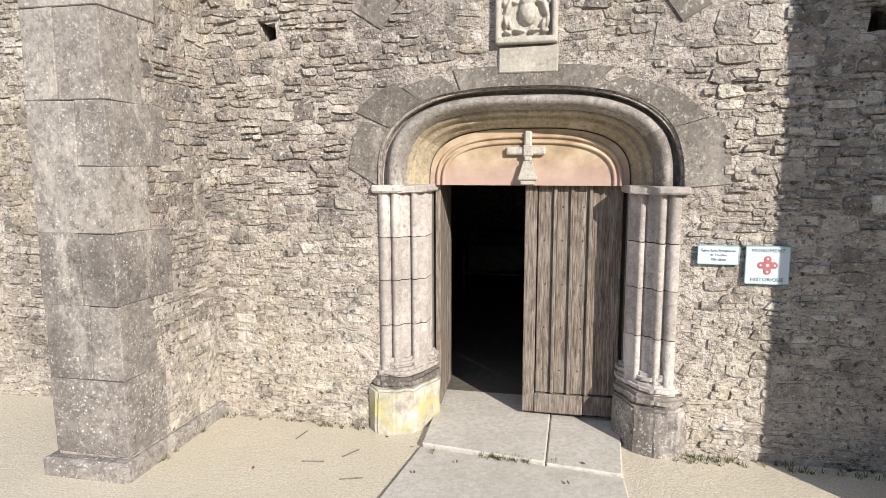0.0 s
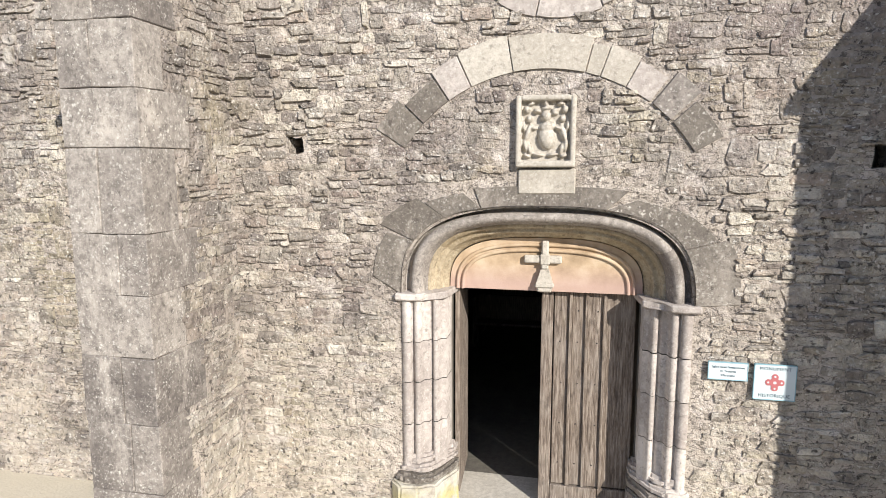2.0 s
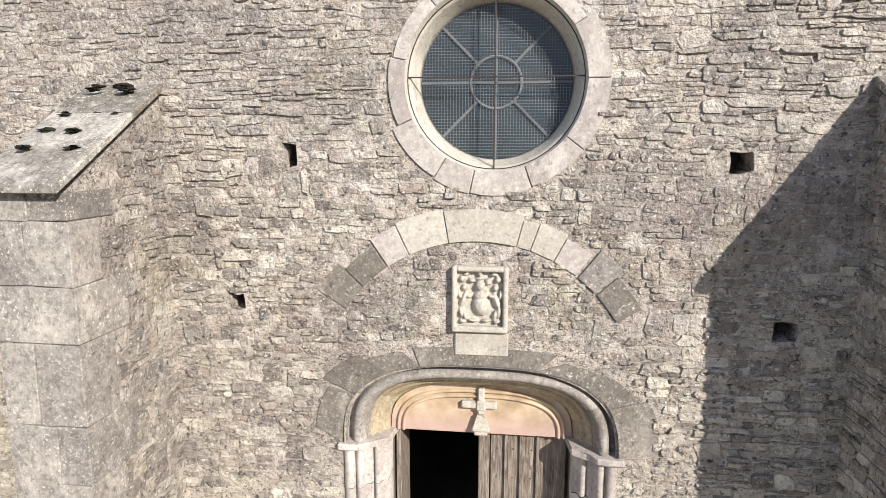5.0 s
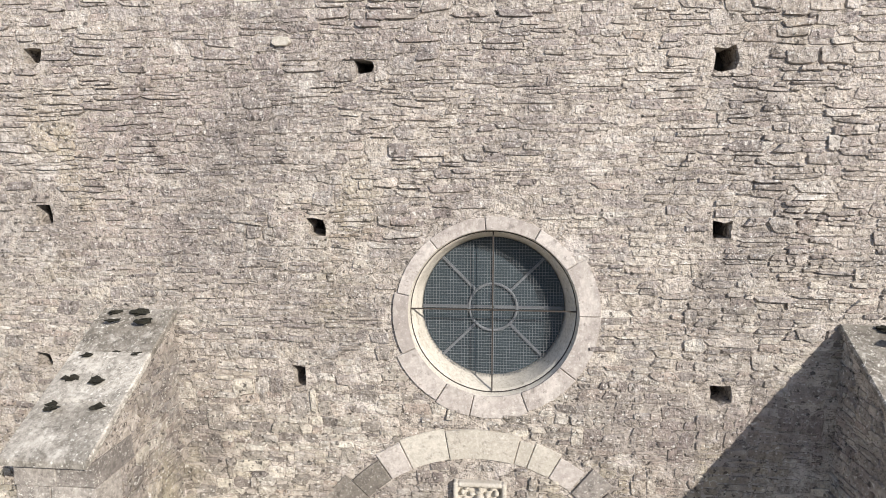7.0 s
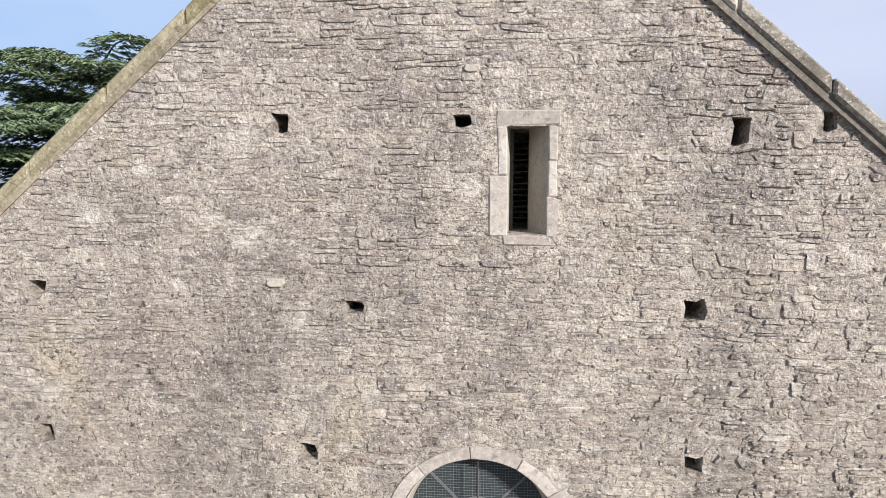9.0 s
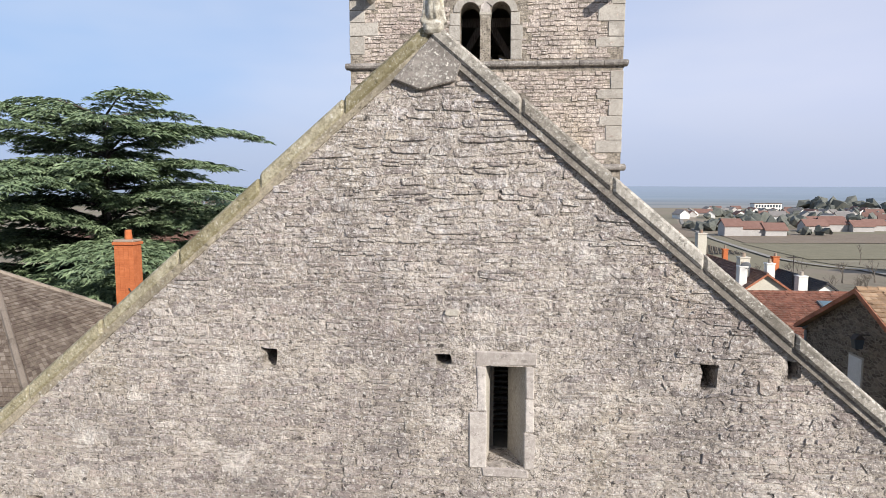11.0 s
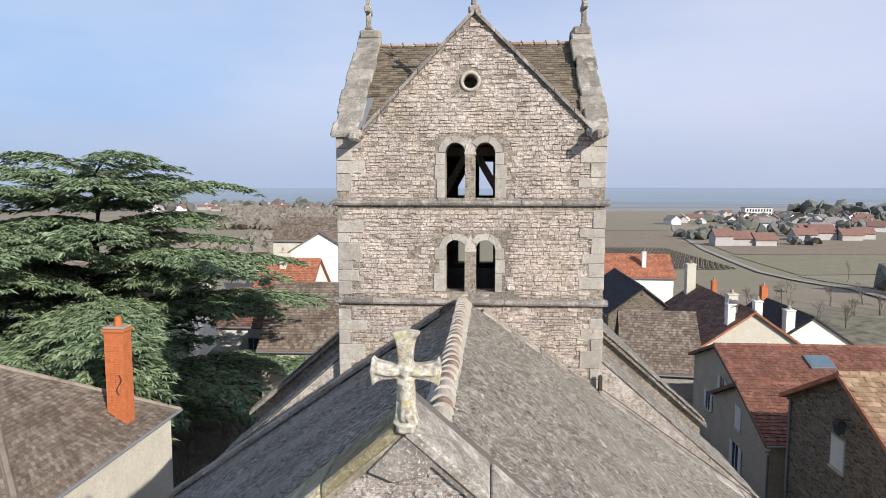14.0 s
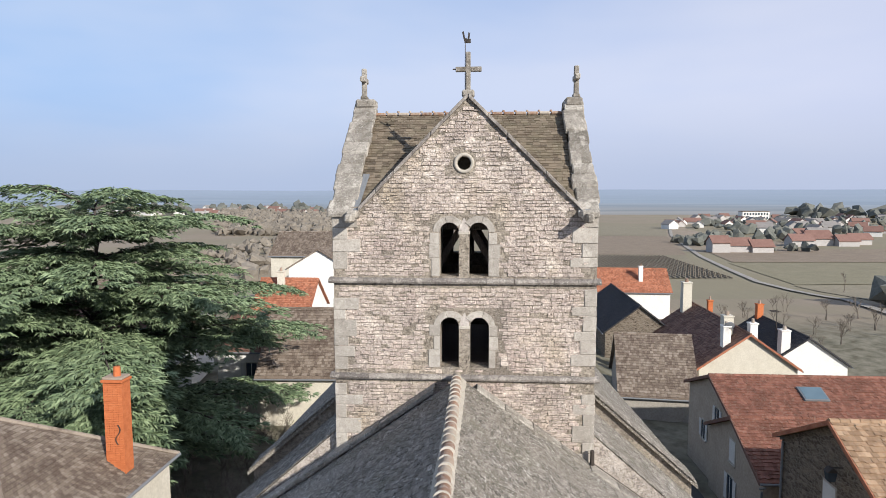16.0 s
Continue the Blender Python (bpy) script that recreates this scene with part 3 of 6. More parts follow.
c = m.mix(m.span(m.noise(5, 5, 0.7, m.pos(3, 3, 0.8)), 0.56, 0.66, 0, 0.6), c, (0.065, 0.05, 0.04))
m.bump(m.noise(8, 6, 0.7, m.pos(14, 14, 0.8)), 0.9, 0.008)
WOOD = m.done(c)
IRON = make_plain("rusty_iron", (0.03, 0.027, 0.025), (0.05, 0.042, 0.037), (0.09, 0.07, 0.055), 20, 0.7)
door = thing("door_1", "weathered grey oak double door, one leaf standing open", "door", kind="structure")
for x0, x1, d in ((-0.128, -0.02, 0.44), (-0.01, 0.125, 0.455), (0.155, 0.275, 0.455), (0.30, 0.435, 0.455), (0.46, 0.72, 0.47)):
    box("plank", x0, x1, d, d + 0.05, 0.28 if d > .44 else 0.09, 2.20, WOOD, door, 0.006)
for x in (0.14, 0.287, 0.447):
    box("batten", x - 0.016, x + 0.016, 0.425, 0.47, 0.28, 2.2, WOOD, door, 0.006)
box("bottom_rail", -0.02, 0.42, 0.43, 0.49, 0.09, 0.27, WOOD, door, 0.008)
box("bottom_rail", 0.425, 0.72, 0.445, 0.50, 0.09, 0.27, WOOD, door, 0.008)
bm = bmesh.new()
for x in (0.05, 0.21, 0.37):
    for z in (0.5, 0.9, 1.3, 1.7, 2.0):
        bmesh.ops.create_icosphere(bm, subdivisions=1, radius=0.008, matrix=pose(x + rng.uniform(-.02, .02), 0.452, z))
part("nails", bm, IRON, door)
leaf = part("open_leaf", bmesh.new(), WOOD, door)
for i in range(5):
    ob = box("plank", 0.0 + i * 0.155, 0.15 + i * 0.155, 0, 0.05, 0.09, 2.2, WOOD, leaf, 0.006)
leaf.matrix_basis = pose(-0.90, 0.44, 0, 0, 0, 94)

# flagstones at the threshold
FLAG = make_plain("threshold_slab", (0.42, 0.385, 0.33), (0.54, 0.505, 0.445), (0.62, 0.585, 0.525), 3.0, 0.85)
flags = thing("doorstep", "worn pale stone slabs laid before the church door", "doorstep")
prism("slab", [(-0.98, 0.95), (0.13, 0.95), (0.135, -0.47), (-0.90, -0.34)], lambda u, v, d: (u, v, d), -0.1, 0.055, FLAG, flags, 0.012)
prism("slab", [(0.136, 0.95), (0.78, 0.95), (0.72, -0.54), (0.141, -0.475)], lambda u, v, d: (u, v, d), -0.1, 0.045, FLAG, flags, 0.012)
prism("slab", [(-0.91, -0.348), (0.73, -0.55), (0.85, -2.4), (-1.12, -2.4)], lambda u, v, d: (u, v, d), -0.1, 0.03, FLAG, flags, 0.015)
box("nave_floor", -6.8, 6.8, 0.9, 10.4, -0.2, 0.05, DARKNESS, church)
for i in range(4):
    bench = thing("bench", "dark wooden church bench in the unlit nave", "bench", (-1.6, 5.4 + i * 1.0, 0.05), "benches")
    box("seat", 0, 2.6, 0, 0.35, 0.42, 0.46, WOOD, bench, 0.005)
    box("backrest", 0, 2.6, 0.33, 0.37, 0.46, 0.9, WOOD, bench, 0.005)
    box("end_panel", 0, 0.05, 0, 0.37, 0, 0.9, WOOD, bench, 0.005)
    box("end_panel", 2.55, 2.6, 0, 0.37, 0, 0.9, WOOD, bench, 0.005)

# ---- relieving arch, carved panel, block below it ----
arch = thing("relieving_arch", "segmental arch of pale and grey limestone blocks in the wall", "arch", kind="structure")
spans = [(31, 43, HOOD), (44, 52, ASHLAR), (53, 62, PORTAL), (62.3, 71, PALE), (71.3, 76, PALE), (76.3, 100, PALE), (100.3, 115, PALE), (115.4, 124, PORTAL), (124.5, 136, HOOD), (136.5, 147, HOOD)]
for a0, a1, mat in spans:
    r1, r0 = 1.66 + rng.uniform(-.05, .05), 1.40
    n = max(2, int((a1 - a0) / 3))
    an = [radians(a0 + (a1 - a0) * i / n) for i in range(n + 1)]
    loop = [(-0.13 + r0 * math.cos(a), 2.72 + r0 * math.sin(a)) for a in an] + [(-0.13 + r1 * math.cos(a), 2.72 + r1 * math.sin(a)) for a in an[::-1]]
    prism("arch_block", loop, front, -0.012 - rng.uniform(0, .014), 0.1, mat, arch, 0.004)
box("bearing_block", -0.33, 0.16, -0.03, 0.1, 3.10, 3.31, PALE, arch, 0.01, 0.01)
bm = bmesh.new()
add_box(bm, -0.345, 0.145, -0.005, 0.05, 3.32, 3.905)
for a in ((-0.345, -0.30, 3.32, 3.905), (0.10, 0.145, 3.32, 3.905), (-0.30, 0.10, 3.86, 3.905), (-0.345, 0.145, 3.32, 3.375)):
    add_box(bm, a[0], a[1], -0.075, 0.02, a[2], a[3], 0.012)


def worn_carving(ob, cell):
    """Melts the carved masses into one weathered surface."""
    mod = ob.modifiers.new("worn", "REMESH")
    mod.mode, mod.voxel_size, mod.use_smooth_shade = "VOXEL", cell, True
    return ob


def blob(x, z, rx, rz, d, bm=bm):
    bmesh.ops.create_icosphere(bm, subdivisions=2, radius=1, matrix=Matrix.LocRotScale((x, -0.01, z), Euler((0, rng.uniform(-.4, .4), 0)), (rx, d, rz)))
blob(-0.09, 3.56, .075, .10, .065)
blob(-0.09, 3.65, .07, .05, .06)
blob(-0.10, 3.735, .045, .05, .07)
blob(-0.10, 3.80, .05, .018, .055)
blob(-0.10, 3.835, .02, .04, .05)
blob(-0.03, 3.76, .03, .02, .05)
for s in (-1, 1):
    for x, z, rx, rz in ((.145, 3.60, .026, .085), (.135, 3.715, .028, .032), (.165, 3.50, .022, .065), (.13, 3.47, .020, .055), (.15, 3.415, .035, .018), (.10, 3.64, .035, .016),
                         (.07, 3.78, .035, .02), (.155, 3.79, .028, .034), (.12, 3.835, .035, .014), (.06, 3.425, .05, .016), (.178, 3.66, .014, .05)):
        blob(-0.10 + s * x, z, rx, rz, .05)
relief = worn_carving(part("carved_panel", bm, PALE, None, smooth=False), .007)
tagged(relief, "square limestone panel carved with a worn coat of arms", "relief")

# ---- round window ----
rose = thing("window_1", "round stone window with leaded glass behind a wire grille", "window", kind="structure")
rings = []
for r0, d in ((0.765, -0.012), (0.755, 0.0), (0.745, 0.05), (0.742, 0.06), (0.72, 0.075), (0.715, 0.09), (0.665, 0.26), (0.66, 0.33)):
    rings.append([(ROSE[0] + r0 * math.cos(2 * math.pi * i / 64), d, ROSE[1] + r0 * math.sin(2 * math.pi * i / 64)) for i in range(65)])
sweep(rings, "splayed_reveal", PALE, rose)
cuts = [0, 33, 62, 95, 130, 168, 205, 238, 258, 290, 322, 360]
for a0, a1 in zip(cuts, cuts[1:]):
    low = math.sin(radians((a0 + a1) / 2))
    r1 = 0.90 + 0.11 * max(0, -low) + rng.uniform(-.05, .05)
    n = max(3, int((a1 - a0) / 5))
    an = [radians(a0 + .25 + (a1 - a0 - .5) * i / n) for i in range(n + 1)]
    loop = [(ROSE[0] + .757 * math.cos(a), ROSE[1] + .757 * math.sin(a)) for a in an] + [(ROSE[0] + r1 * math.cos(a), ROSE[1] + r1 * math.sin(a)) for a in an[::-1]]
    prism("ring_block", loop, front, -0.014 - rng.uniform(0, .012), 0.06, PORTAL, rose, 0.005)
m = Mat("dark_leaded_glass", 0.18)
m.b.inputs["Specular IOR Level"].default_value = 0.5
GLASS = m.done(m.mix(m.noise(3, 2), (0.035, 0.048, 0.056), (0.06, 0.078, 0.088)))
for i in range(8):
    an = [2 * math.pi * (i + k / 8) / 8 for k in range(9)]
    loop = [(ROSE[0] + .655 * math.cos(a), ROSE[1] + .655 * math.sin(a)) for a in an] + [(ROSE[0] + .225 * math.cos(a), ROSE[1] + .225 * math.sin(a)) for a in an[::-1]]
    prism("pane", loop, front, 0.30, 0.308, GLASS, rose)
for i in range(4):
    an = [2 * math.pi * (i + k / 6) / 4 for k in range(7)]
    prism("pane", [(ROSE[0] + .22 * math.cos(a), ROSE[1] + .22 * math.sin(a)) for a in an] + [ROSE], front, 0.30, 0.308, GLASS, rose)
LEAD = make_plain("lead_bar", (0.12, 0.13, 0.14), (0.19, 0.20, 0.21), (0.26, 0.27, 0.28), 20, 0.6)
for i in range(8):
    a = math.pi / 4 * i
    r0 = 0.0 if i % 2 == 0 else 0.22
    bm = bmesh.new()
    add_box(bm, r0, 0.66, -0.012, 0.012, -0.011, 0.011)
    part("glazing_bar", bm, LEAD, rose).matrix_basis = Matrix.Translation((ROSE[0], 0.29, ROSE[1])) @ Matrix.Rotation(-a, 4, "Y")
rings = [[(ROSE[0] + r0 * math.cos(2 * math.pi * i / 48), d, ROSE[1] + r0 * math.sin(2 * math.pi * i / 48)) for i in range(49)] for r0, d in ((.21, .295), (.21, .275), (.232, .275), (.232, .295))]
sweep(rings, "glazing_ring", LEAD, rose)
WIRE = make_plain("galvanised_wire", (0.13, 0.14, 0.15), (0.18, 0.19, 0.20), (0.24, 0.25, 0.26), 20, 0.6)
bm = bmesh.new()
n = 54
for i in range(-n // 2, n // 2 + 1):
    p = i * 0.0262
    if abs(p) < 0.655:
        q = math.sqrt(0.66 ** 2 - p * p)
        add_box(bm, ROSE[0] + p - .0013, ROSE[0] + p + .0013, 0.240, 0.243, ROSE[1] - q, ROSE[1] + q)
        add_box(bm, ROSE[0] - q, ROSE[0] + q, 0.243, 0.246, ROSE[1] + p - .0013, ROSE[1] + p + .0013)
part("wire_grille", bm, WIRE, rose, "fine square wire mesh")
bm = bmesh.new()
add_box(bm, ROSE[0] - .006, ROSE[0] + .006, 0.058, 0.07, ROSE[1] - .745, ROSE[1] + .745)
add_box(bm, ROSE[0] - .745, ROSE[0] + .745, 0.058, 0.07, ROSE[1] + .02, ROSE[1] + .032)
part("grille_frame", bm, IRON, rose)
rings = [[(ROSE[0] + r0 * math.cos(2 * math.pi * i / 64), d, ROSE[1] + r0 * math.sin(2 * math.pi * i / 64)) for i in range(65)] for r0, d in ((.735, .07), (.735, .055), (.748, .055), (.748, .07))]
sweep(rings, "grille_ring", IRON, rose)

# ---- slit window ----
slit = thing("window_2", "tall narrow slit window with dressed limestone frame", "window", kind="structure")
box("lintel", 0.13, 0.68, -0.012, 0.3, 9.225, 9.36, PORTAL, slit, 0.012, 0.014)
box("frame_block", 0.15, 0.235, -0.010, 0.4, 8.80, 9.22, PORTAL, slit, 0.010, 0.010)
box("frame_block", 0.09, 0.235, -0.008, 0.4, 8.28, 8.795, PORTAL, slit, 0.010, 0.010)
box("frame_block", 0.58, 0.67, -0.010, 0.4, 8.93, 9.22, PORTAL, slit, 0.010, 0.010)
box("frame_block", 0.58, 0.66, -0.008, 0.4, 8.62, 8.925, PORTAL, slit, 0.010, 0.010)
box("frame_block", 0.58, 0.68, -0.010, 0.4, 8.28, 8.615, PORTAL, slit, 0.010, 0.010)
box("sill", 0.20, 0.62, -0.012, 0.4, 8.20, 8.28, PORTAL, slit, 0.012, 0.010)
prism("reveal", [(.23, .02), (.23, .42), (.27, .42)], lambda u, v, d: (u, v, d), 8.28, 9.22, PALE, slit)
prism("reveal", [(.585, .02), (.585, .42), (.44, .42)], lambda u, v, d: (u, v, d), 8.28, 9.22, PALE, slit)
for i in range(16):
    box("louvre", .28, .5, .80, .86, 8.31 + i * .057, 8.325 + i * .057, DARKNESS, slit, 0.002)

# ---- buttresses of the front ----
def buttress(x0, x1, inward, label):
    b = thing("buttress", label, "buttress", group="front buttresses")
    to = sideways
    body = prism("core", [(-1.27, -0.3), (0.02, -0.3), (0.02, 5.36), (-1.27, 4.60)], to, x0 + .012, x1 - .012, MORTAR, b)
    # ashlar front and quoins
    z = 0.16
    k = 0
    while z < 4.55:
        h = min(rng.uniform(.42, .66), 4.60 - z)
        if 4.60 - z - h < 0.2:
            h = 4.60 - z
        mid = x0 + (x1 - x0) * (rng.uniform(.38, .62))
        cells = ((x0, mid), (mid + .006, x1)) if k % 3 else ((x0, x1),)
        for a, c in cells:
            dl = rng.uniform(.25, .42) if (k % 2) else rng.uniform(.45, .75)
            box("ashlar_block", a, c, -1.29, -1.29 + dl, z + .001, z + h - .001, ASHLAR, b, 0.006, 0.006)
        z += h
        k += 1
    box("plinth", x0 - .07, x1 + .05, -1.38, 0.0, -0.2, 0.14, ASHLAR, b, 0.03, 0.01)
    top = [(-1.40, 4.60), (-1.40, 4.66), (0.0, 5.47), (0.0, 5.38), (-1.3, 4.60)]
    n = 3
    for i in range(n):
        f0, f1 = i / n, (i + 1) / n - .004
        y0, y1 = -1.40 + 1.40 * f0, -1.40 + 1.40 * f1
        zz = lambda y: 4.66 + (y + 1.40) * 0.58
        prism("weathering_slab", [(y0, zz(y0) - .07), (y1, zz(y1) - .07), (y1, zz(y1)), (y0, zz(y0))], to, x0 - .04, x1 + .03, COPING, b, 0.012)
    face = x1 if inward > 0 else x0
    def blocked(u, v, a, c):
        return u < -1.27 + .5 * (1 if int(v * 2.1) % 2 else .62) + a or u > -0.02 or v < .16 or v + c > 4.60 + (u + 1.27) * .58 - .05
    r = random.Random(11)
    cells = rubble_cells(-1.3, 0.0, 0.15, 5.4, (.12, .24), (.12, .34), .03, r, blocked)
    lay(cells, lambda u, v, d: (face - inward * .012, u, v), math.pi / 2 * inward, b, RUBBLE, lambda u, v: False, r, depth=(.008, .03))
    for y, zz0, s in ((-0.1, 5.46, .06), (-.22, 5.42, .05), (-.75, 5.06, .05), (-.5, 5.2, .04), (-1.0, 4.93, .04)):
        for j in range(3):
            bm = bmesh.new()
            vs = bmesh.ops.create_icosphere(bm, subdivisions=2, radius=s * rng.uniform(.5, 1), matrix=Matrix.LocRotScale(((x0 + x1) / 2 + rng.uniform(-.22, .25), y + rng.uniform(-.06, .06), zz0 - .02), None, (1.4, 1, .5)))["verts"]
            for v in vs:
                v.co += Vector((rng.uniform(-.035, .035), rng.uniform(-.03, .03), rng.uniform(-.008, .012)))
            part("moss_clump", bm, MOSS, b)
    return b


MOSS = make_plain("dark_moss", (0.02, 0.019, 0.014), (0.035, 0.033, 0.024), (0.06, 0.055, 0.04), 15, 1.0, 1.0, 60, .02)
buttress(-3.60, -2.95, 1, "grey ashlar and rubble buttress with sloping mossy stone top, sunlit")
buttress(2.95, 3.62, -1, "grey ashlar buttress with sloping stone top, inner face shaded")

# ---- gable copings and the cross ----
m = Mat("cross_stone", 0.92)
c = m.ramp(m.noise(16, 6, 0.75), (0.32, (0.16, 0.14, 0.11)), (0.48, (0.40, 0.365, 0.30)), (0.65, (0.66, 0.63, 0.55)))
c = m.mix(m.span(m.noise(7, 4), 0.56, 0.66, 0, 0.6), c, (0.44, 0.39, 0.15))
m.bump(m.noise(40, 5, 0.75), 0.9, 0.01)
CROSS_STONE = m.done(c)
def coping(name_group, y0, y1, top, half, lift, mat, label, seg=0.95, ax=AX, rise=SLOPE, begin=0.0, left=None):
    c = thing("coping", label, "coping", group=name_group)
    for s in (-1, 1):
        n = int(half * 1.31 / seg)
        for i in range(n):
            a0, a1 = begin + (half - begin) * i / n, begin + (half - begin) * (i + 1) / n - .006
            w = rng.uniform(-.014, .014)
            zt = lambda a: top - rise * a + lift + w
            loop = [(ax + s * a0, zt(a0) - .15), (ax + s * a1, zt(a1) - .15), (ax + s * a1, zt(a1)), (ax + s * a0, zt(a0))]
            near_y = y0 + (.055 if left and s < 0 else 0) + rng.uniform(-.012, .012)
            prism("coping_stone", loop, front, near_y, y1, left if left and s < 0 else mat, c, 0.022)
    return c


coping("gable coping", -0.09, 0.62, APEX, 7.7, 0.07, COPING, "lichen-covered stone coping along the gable front", left=MOSSY_COPING)
for s in (-1, 1):
    # sloping bed course under the coping
    loop = [(AX, APEX - .02), (AX + s * 7.6, gable(AX + 7.6) - .02), (AX + s * 7.6, gable(AX + 7.6) - .15), (AX, APEX - .15)]
    # right side in dark stone, painting the shadow line under the overhang
    prism("bed_course", loop, front, -0.018 if s < 0 else -0.05, 0.05, OCHRE_BED if s < 0 else HOOD, church)
prism("apex_stone", [(AX - .33, APEX - .43), (AX - .1, APEX - .52), (AX + .2, APEX - .45), (AX + .26, APEX - .3), (AX, APEX - .08)], front, -0.06, 0.1, ASHLAR, church, 0.01)
coping("rear coping", 10.2, 10.68, 11.42, 7.9, 0.14, COPING, "broad stone coping at the rear edge of the nave roof", ax=-0.2, rise=.70, begin=.55)

def cross_on(name, at, label, arm, mat=COPING):
    bm = bmesh.new()
    for pts in arm:
        add_prism(bm, pts, front, -0.07, 0.07)
    bmesh.ops.bevel(bm, geom=bm.edges[:], offset=.012, segments=1, affect="EDGES")
    ob = part(name, bm, mat)
    ob.location = at
    return tagged(ob, label, "cross")


def pattee(bm, d, far, neck, end, thick=.06):
    """One arm of a cross with hollowed sides and a rounded end, along d from the middle."""
    d = Vector(d)
    n = Vector((-d.y, d.x))
    steps = [i / 10 for i in range(11)]
    width = [neck + (end - neck) * (1 - math.sqrt(max(0, 1 - t ** 2.4))) for t in steps]
    left = [d * far * t * .93 + n * w for t, w in zip(steps, width)]
    right = [d * far * t * .93 - n * w for t, w in zip(steps, width)][::-1]
    add_prism(bm, [tuple(p) for p in left] + [tuple(d * far)] + [tuple(p) for p in right], front, -thick, thick)


bm = bmesh.new()
pattee(bm, (0, 1), .37, .062, .135)
pattee(bm, (1, 0), .315, .060, .135, .059)
pattee(bm, (-1, 0), .315, .060, .135, .059)
pattee(bm, (0, -1), .50, .075, .12, .061)
# the worn carved figure, as plain rounded masses
for x, z, rx, rz, ry in ((0, -.17, .05, .13, .035), (0, .0, .035, .045, .035), (-.02, -.33, .024, .12, .03), (.025, -.33, .024, .12, .03), (-.13, -.01, .11, .02, .02), (.13, -.01, .11, .02, .02), (.0, -.09, .062, .05, .03)):
    vs = bmesh.ops.create_icosphere(bm, subdivisions=2, radius=1, matrix=Matrix.LocRotScale((x, -.075, z), None, (rx * 1.2, ry * 1.25, rz)))["verts"]
    for v in vs:
        v.co += Vector([rng.uniform(-.006, .006) for _ in range(3)])
add_box(bm, -.085, .085, -.08, .08, -.56, -.45, .03)
gable_cross = worn_carving(part("gable_cross", bm, CROSS_STONE), .013)
gable_cross.location = (-0.23, -0.03, 12.65)
tagged(gable_cross, "worn stone cross with flared arms and carved figure on gable", "cross")

# single pale stones in the gable
for x, z, w, h in ((-1.83, 7.84, .17, .08), (-.07, 9.70, .14, .06)):
    prism("pale_stone", [(x + a * w, z + b * h) for a, b in ((-.5, -.2), (-.3, -.5), (.3, -.48), (.5, -.1), (.42, .4), (0, .5), (-.4, .42))], front, -.034, .05, PALE, church, .006)

# ---- nave roof ----
m = Mat("mossy_stone_tiles", 0.95)
c = m.ramp(m.piece(), (0, (.045, .039, .032)), (.35, (.24, .21, .176)), (.6, (.10, .088, .073)), (1, (.42, .38, .33)))
c = m.mix(.5, c, m.ramp(m.noise(9, 6, .7), (.3, (.05, .044, .036)), (.5, (.16, .142, .118)), (.72, (.38, .35, .31))))
c = m.mix(m.span(m.noise(1.0, 4), .5, .7, 0, .5), c, (.15, .14, .10))
c = m.mix(m.math("MULTIPLY", m.span(m.math("ADD", m.cells(17), m.math("MULTIPLY", m.noise(30, 3), .3)), .42, .28), m.span(m.noise(2.3, 5, .7), .44, .6, 0, .9)), c, (.55, .53, .48))
c = m.mix(m.span(m.noise(30, 5, .8), .54, .62, 0, .75), c, (.54, .51, .45))
c = m.mix(m.span(m.noise(24, 5, .8), .54, .62, 0, .6), c, (.05, .044, .036))
c = m.mix(m.math("MULTIPLY", m.span(m.noise(13, 4, .7), .57, .61), m.span(m.noise(1.3, 5, .7), .42, .58, .15, .85)), c, (.60, .575, .52))
c = m.mix(m.math("MULTIPLY", m.span(m.noise(11, 4, .7), .58, .62), m.span(m.noise(1.7, 4, .7), .45, .6, .2, .8)), c, (.045, .04, .034))
m.bump(m.noise(30, 5, .7), .9, .015)
STONE_TILE = m.done(c)


def tiled_slope(name, parent, mat, corner, along, down, n_len, n_down, size, r, thick=.03, seat=.0, rough=1.0):
    """Overlapping tiles over a slope: corner at the ridge, unit vectors along the ridge and down the slope."""
    along, down = Vector(along).normalized(), Vector(down).normalized()
    up = along.cross(down)
    if up.z < 0:
        up = -up
    vs, fs = [], []
    rows = int(n_down / size[1])
    for i in range(rows):
        u = -r.uniform(0, size[0])
        while u < n_len:
            w = size[0] * r.uniform(.75, 1.25)
            a0, a1 = max(u, 0) + .004, min(u + w, n_len) - .004
            if a1 - a0 > .02:
                d0, d1 = i * size[1] - size[1] * .35, (i + 1) * size[1] + r.uniform(-.15, .15) * size[1]
                l0, l1 = .002 + seat, thick * r.uniform(.8, 1.5) + seat
                k = len(vs)
                for a, d, h in ((a0, d0, l0), (a1, d0, l0), (a1, d1, l1), (a0, d1, l1), (a0, d1, l1 - thick), (a1, d1, l1 - thick)):
                    vs.append(tuple(Vector(corner) + along * a + down * d + up * (h + r.uniform(-.003, .003))))
                fs += [(k, k + 1, k + 2, k + 3), (k + 3, k + 2, k + 5, k + 4), (k, k + 3, k + 4), (k + 1, k + 5, k + 2)]
            u += w
    me = bpy.data.meshes.new(name)
    me.from_pydata(vs, [], fs)
    return tagged(part_mesh(name, me, mat, parent), kind="stuff")


RAX = -0.09


def ridge_z(y):
    return 11.80 - .38 * max(0.0, min(1.0, (y - .5) / 9.8))


def roof_rise(y):
    """The roof flattens from the front gable towards the tower."""
    return .83 + (.70 - .83) * max(0.0, min(1.0, y / 10.3))


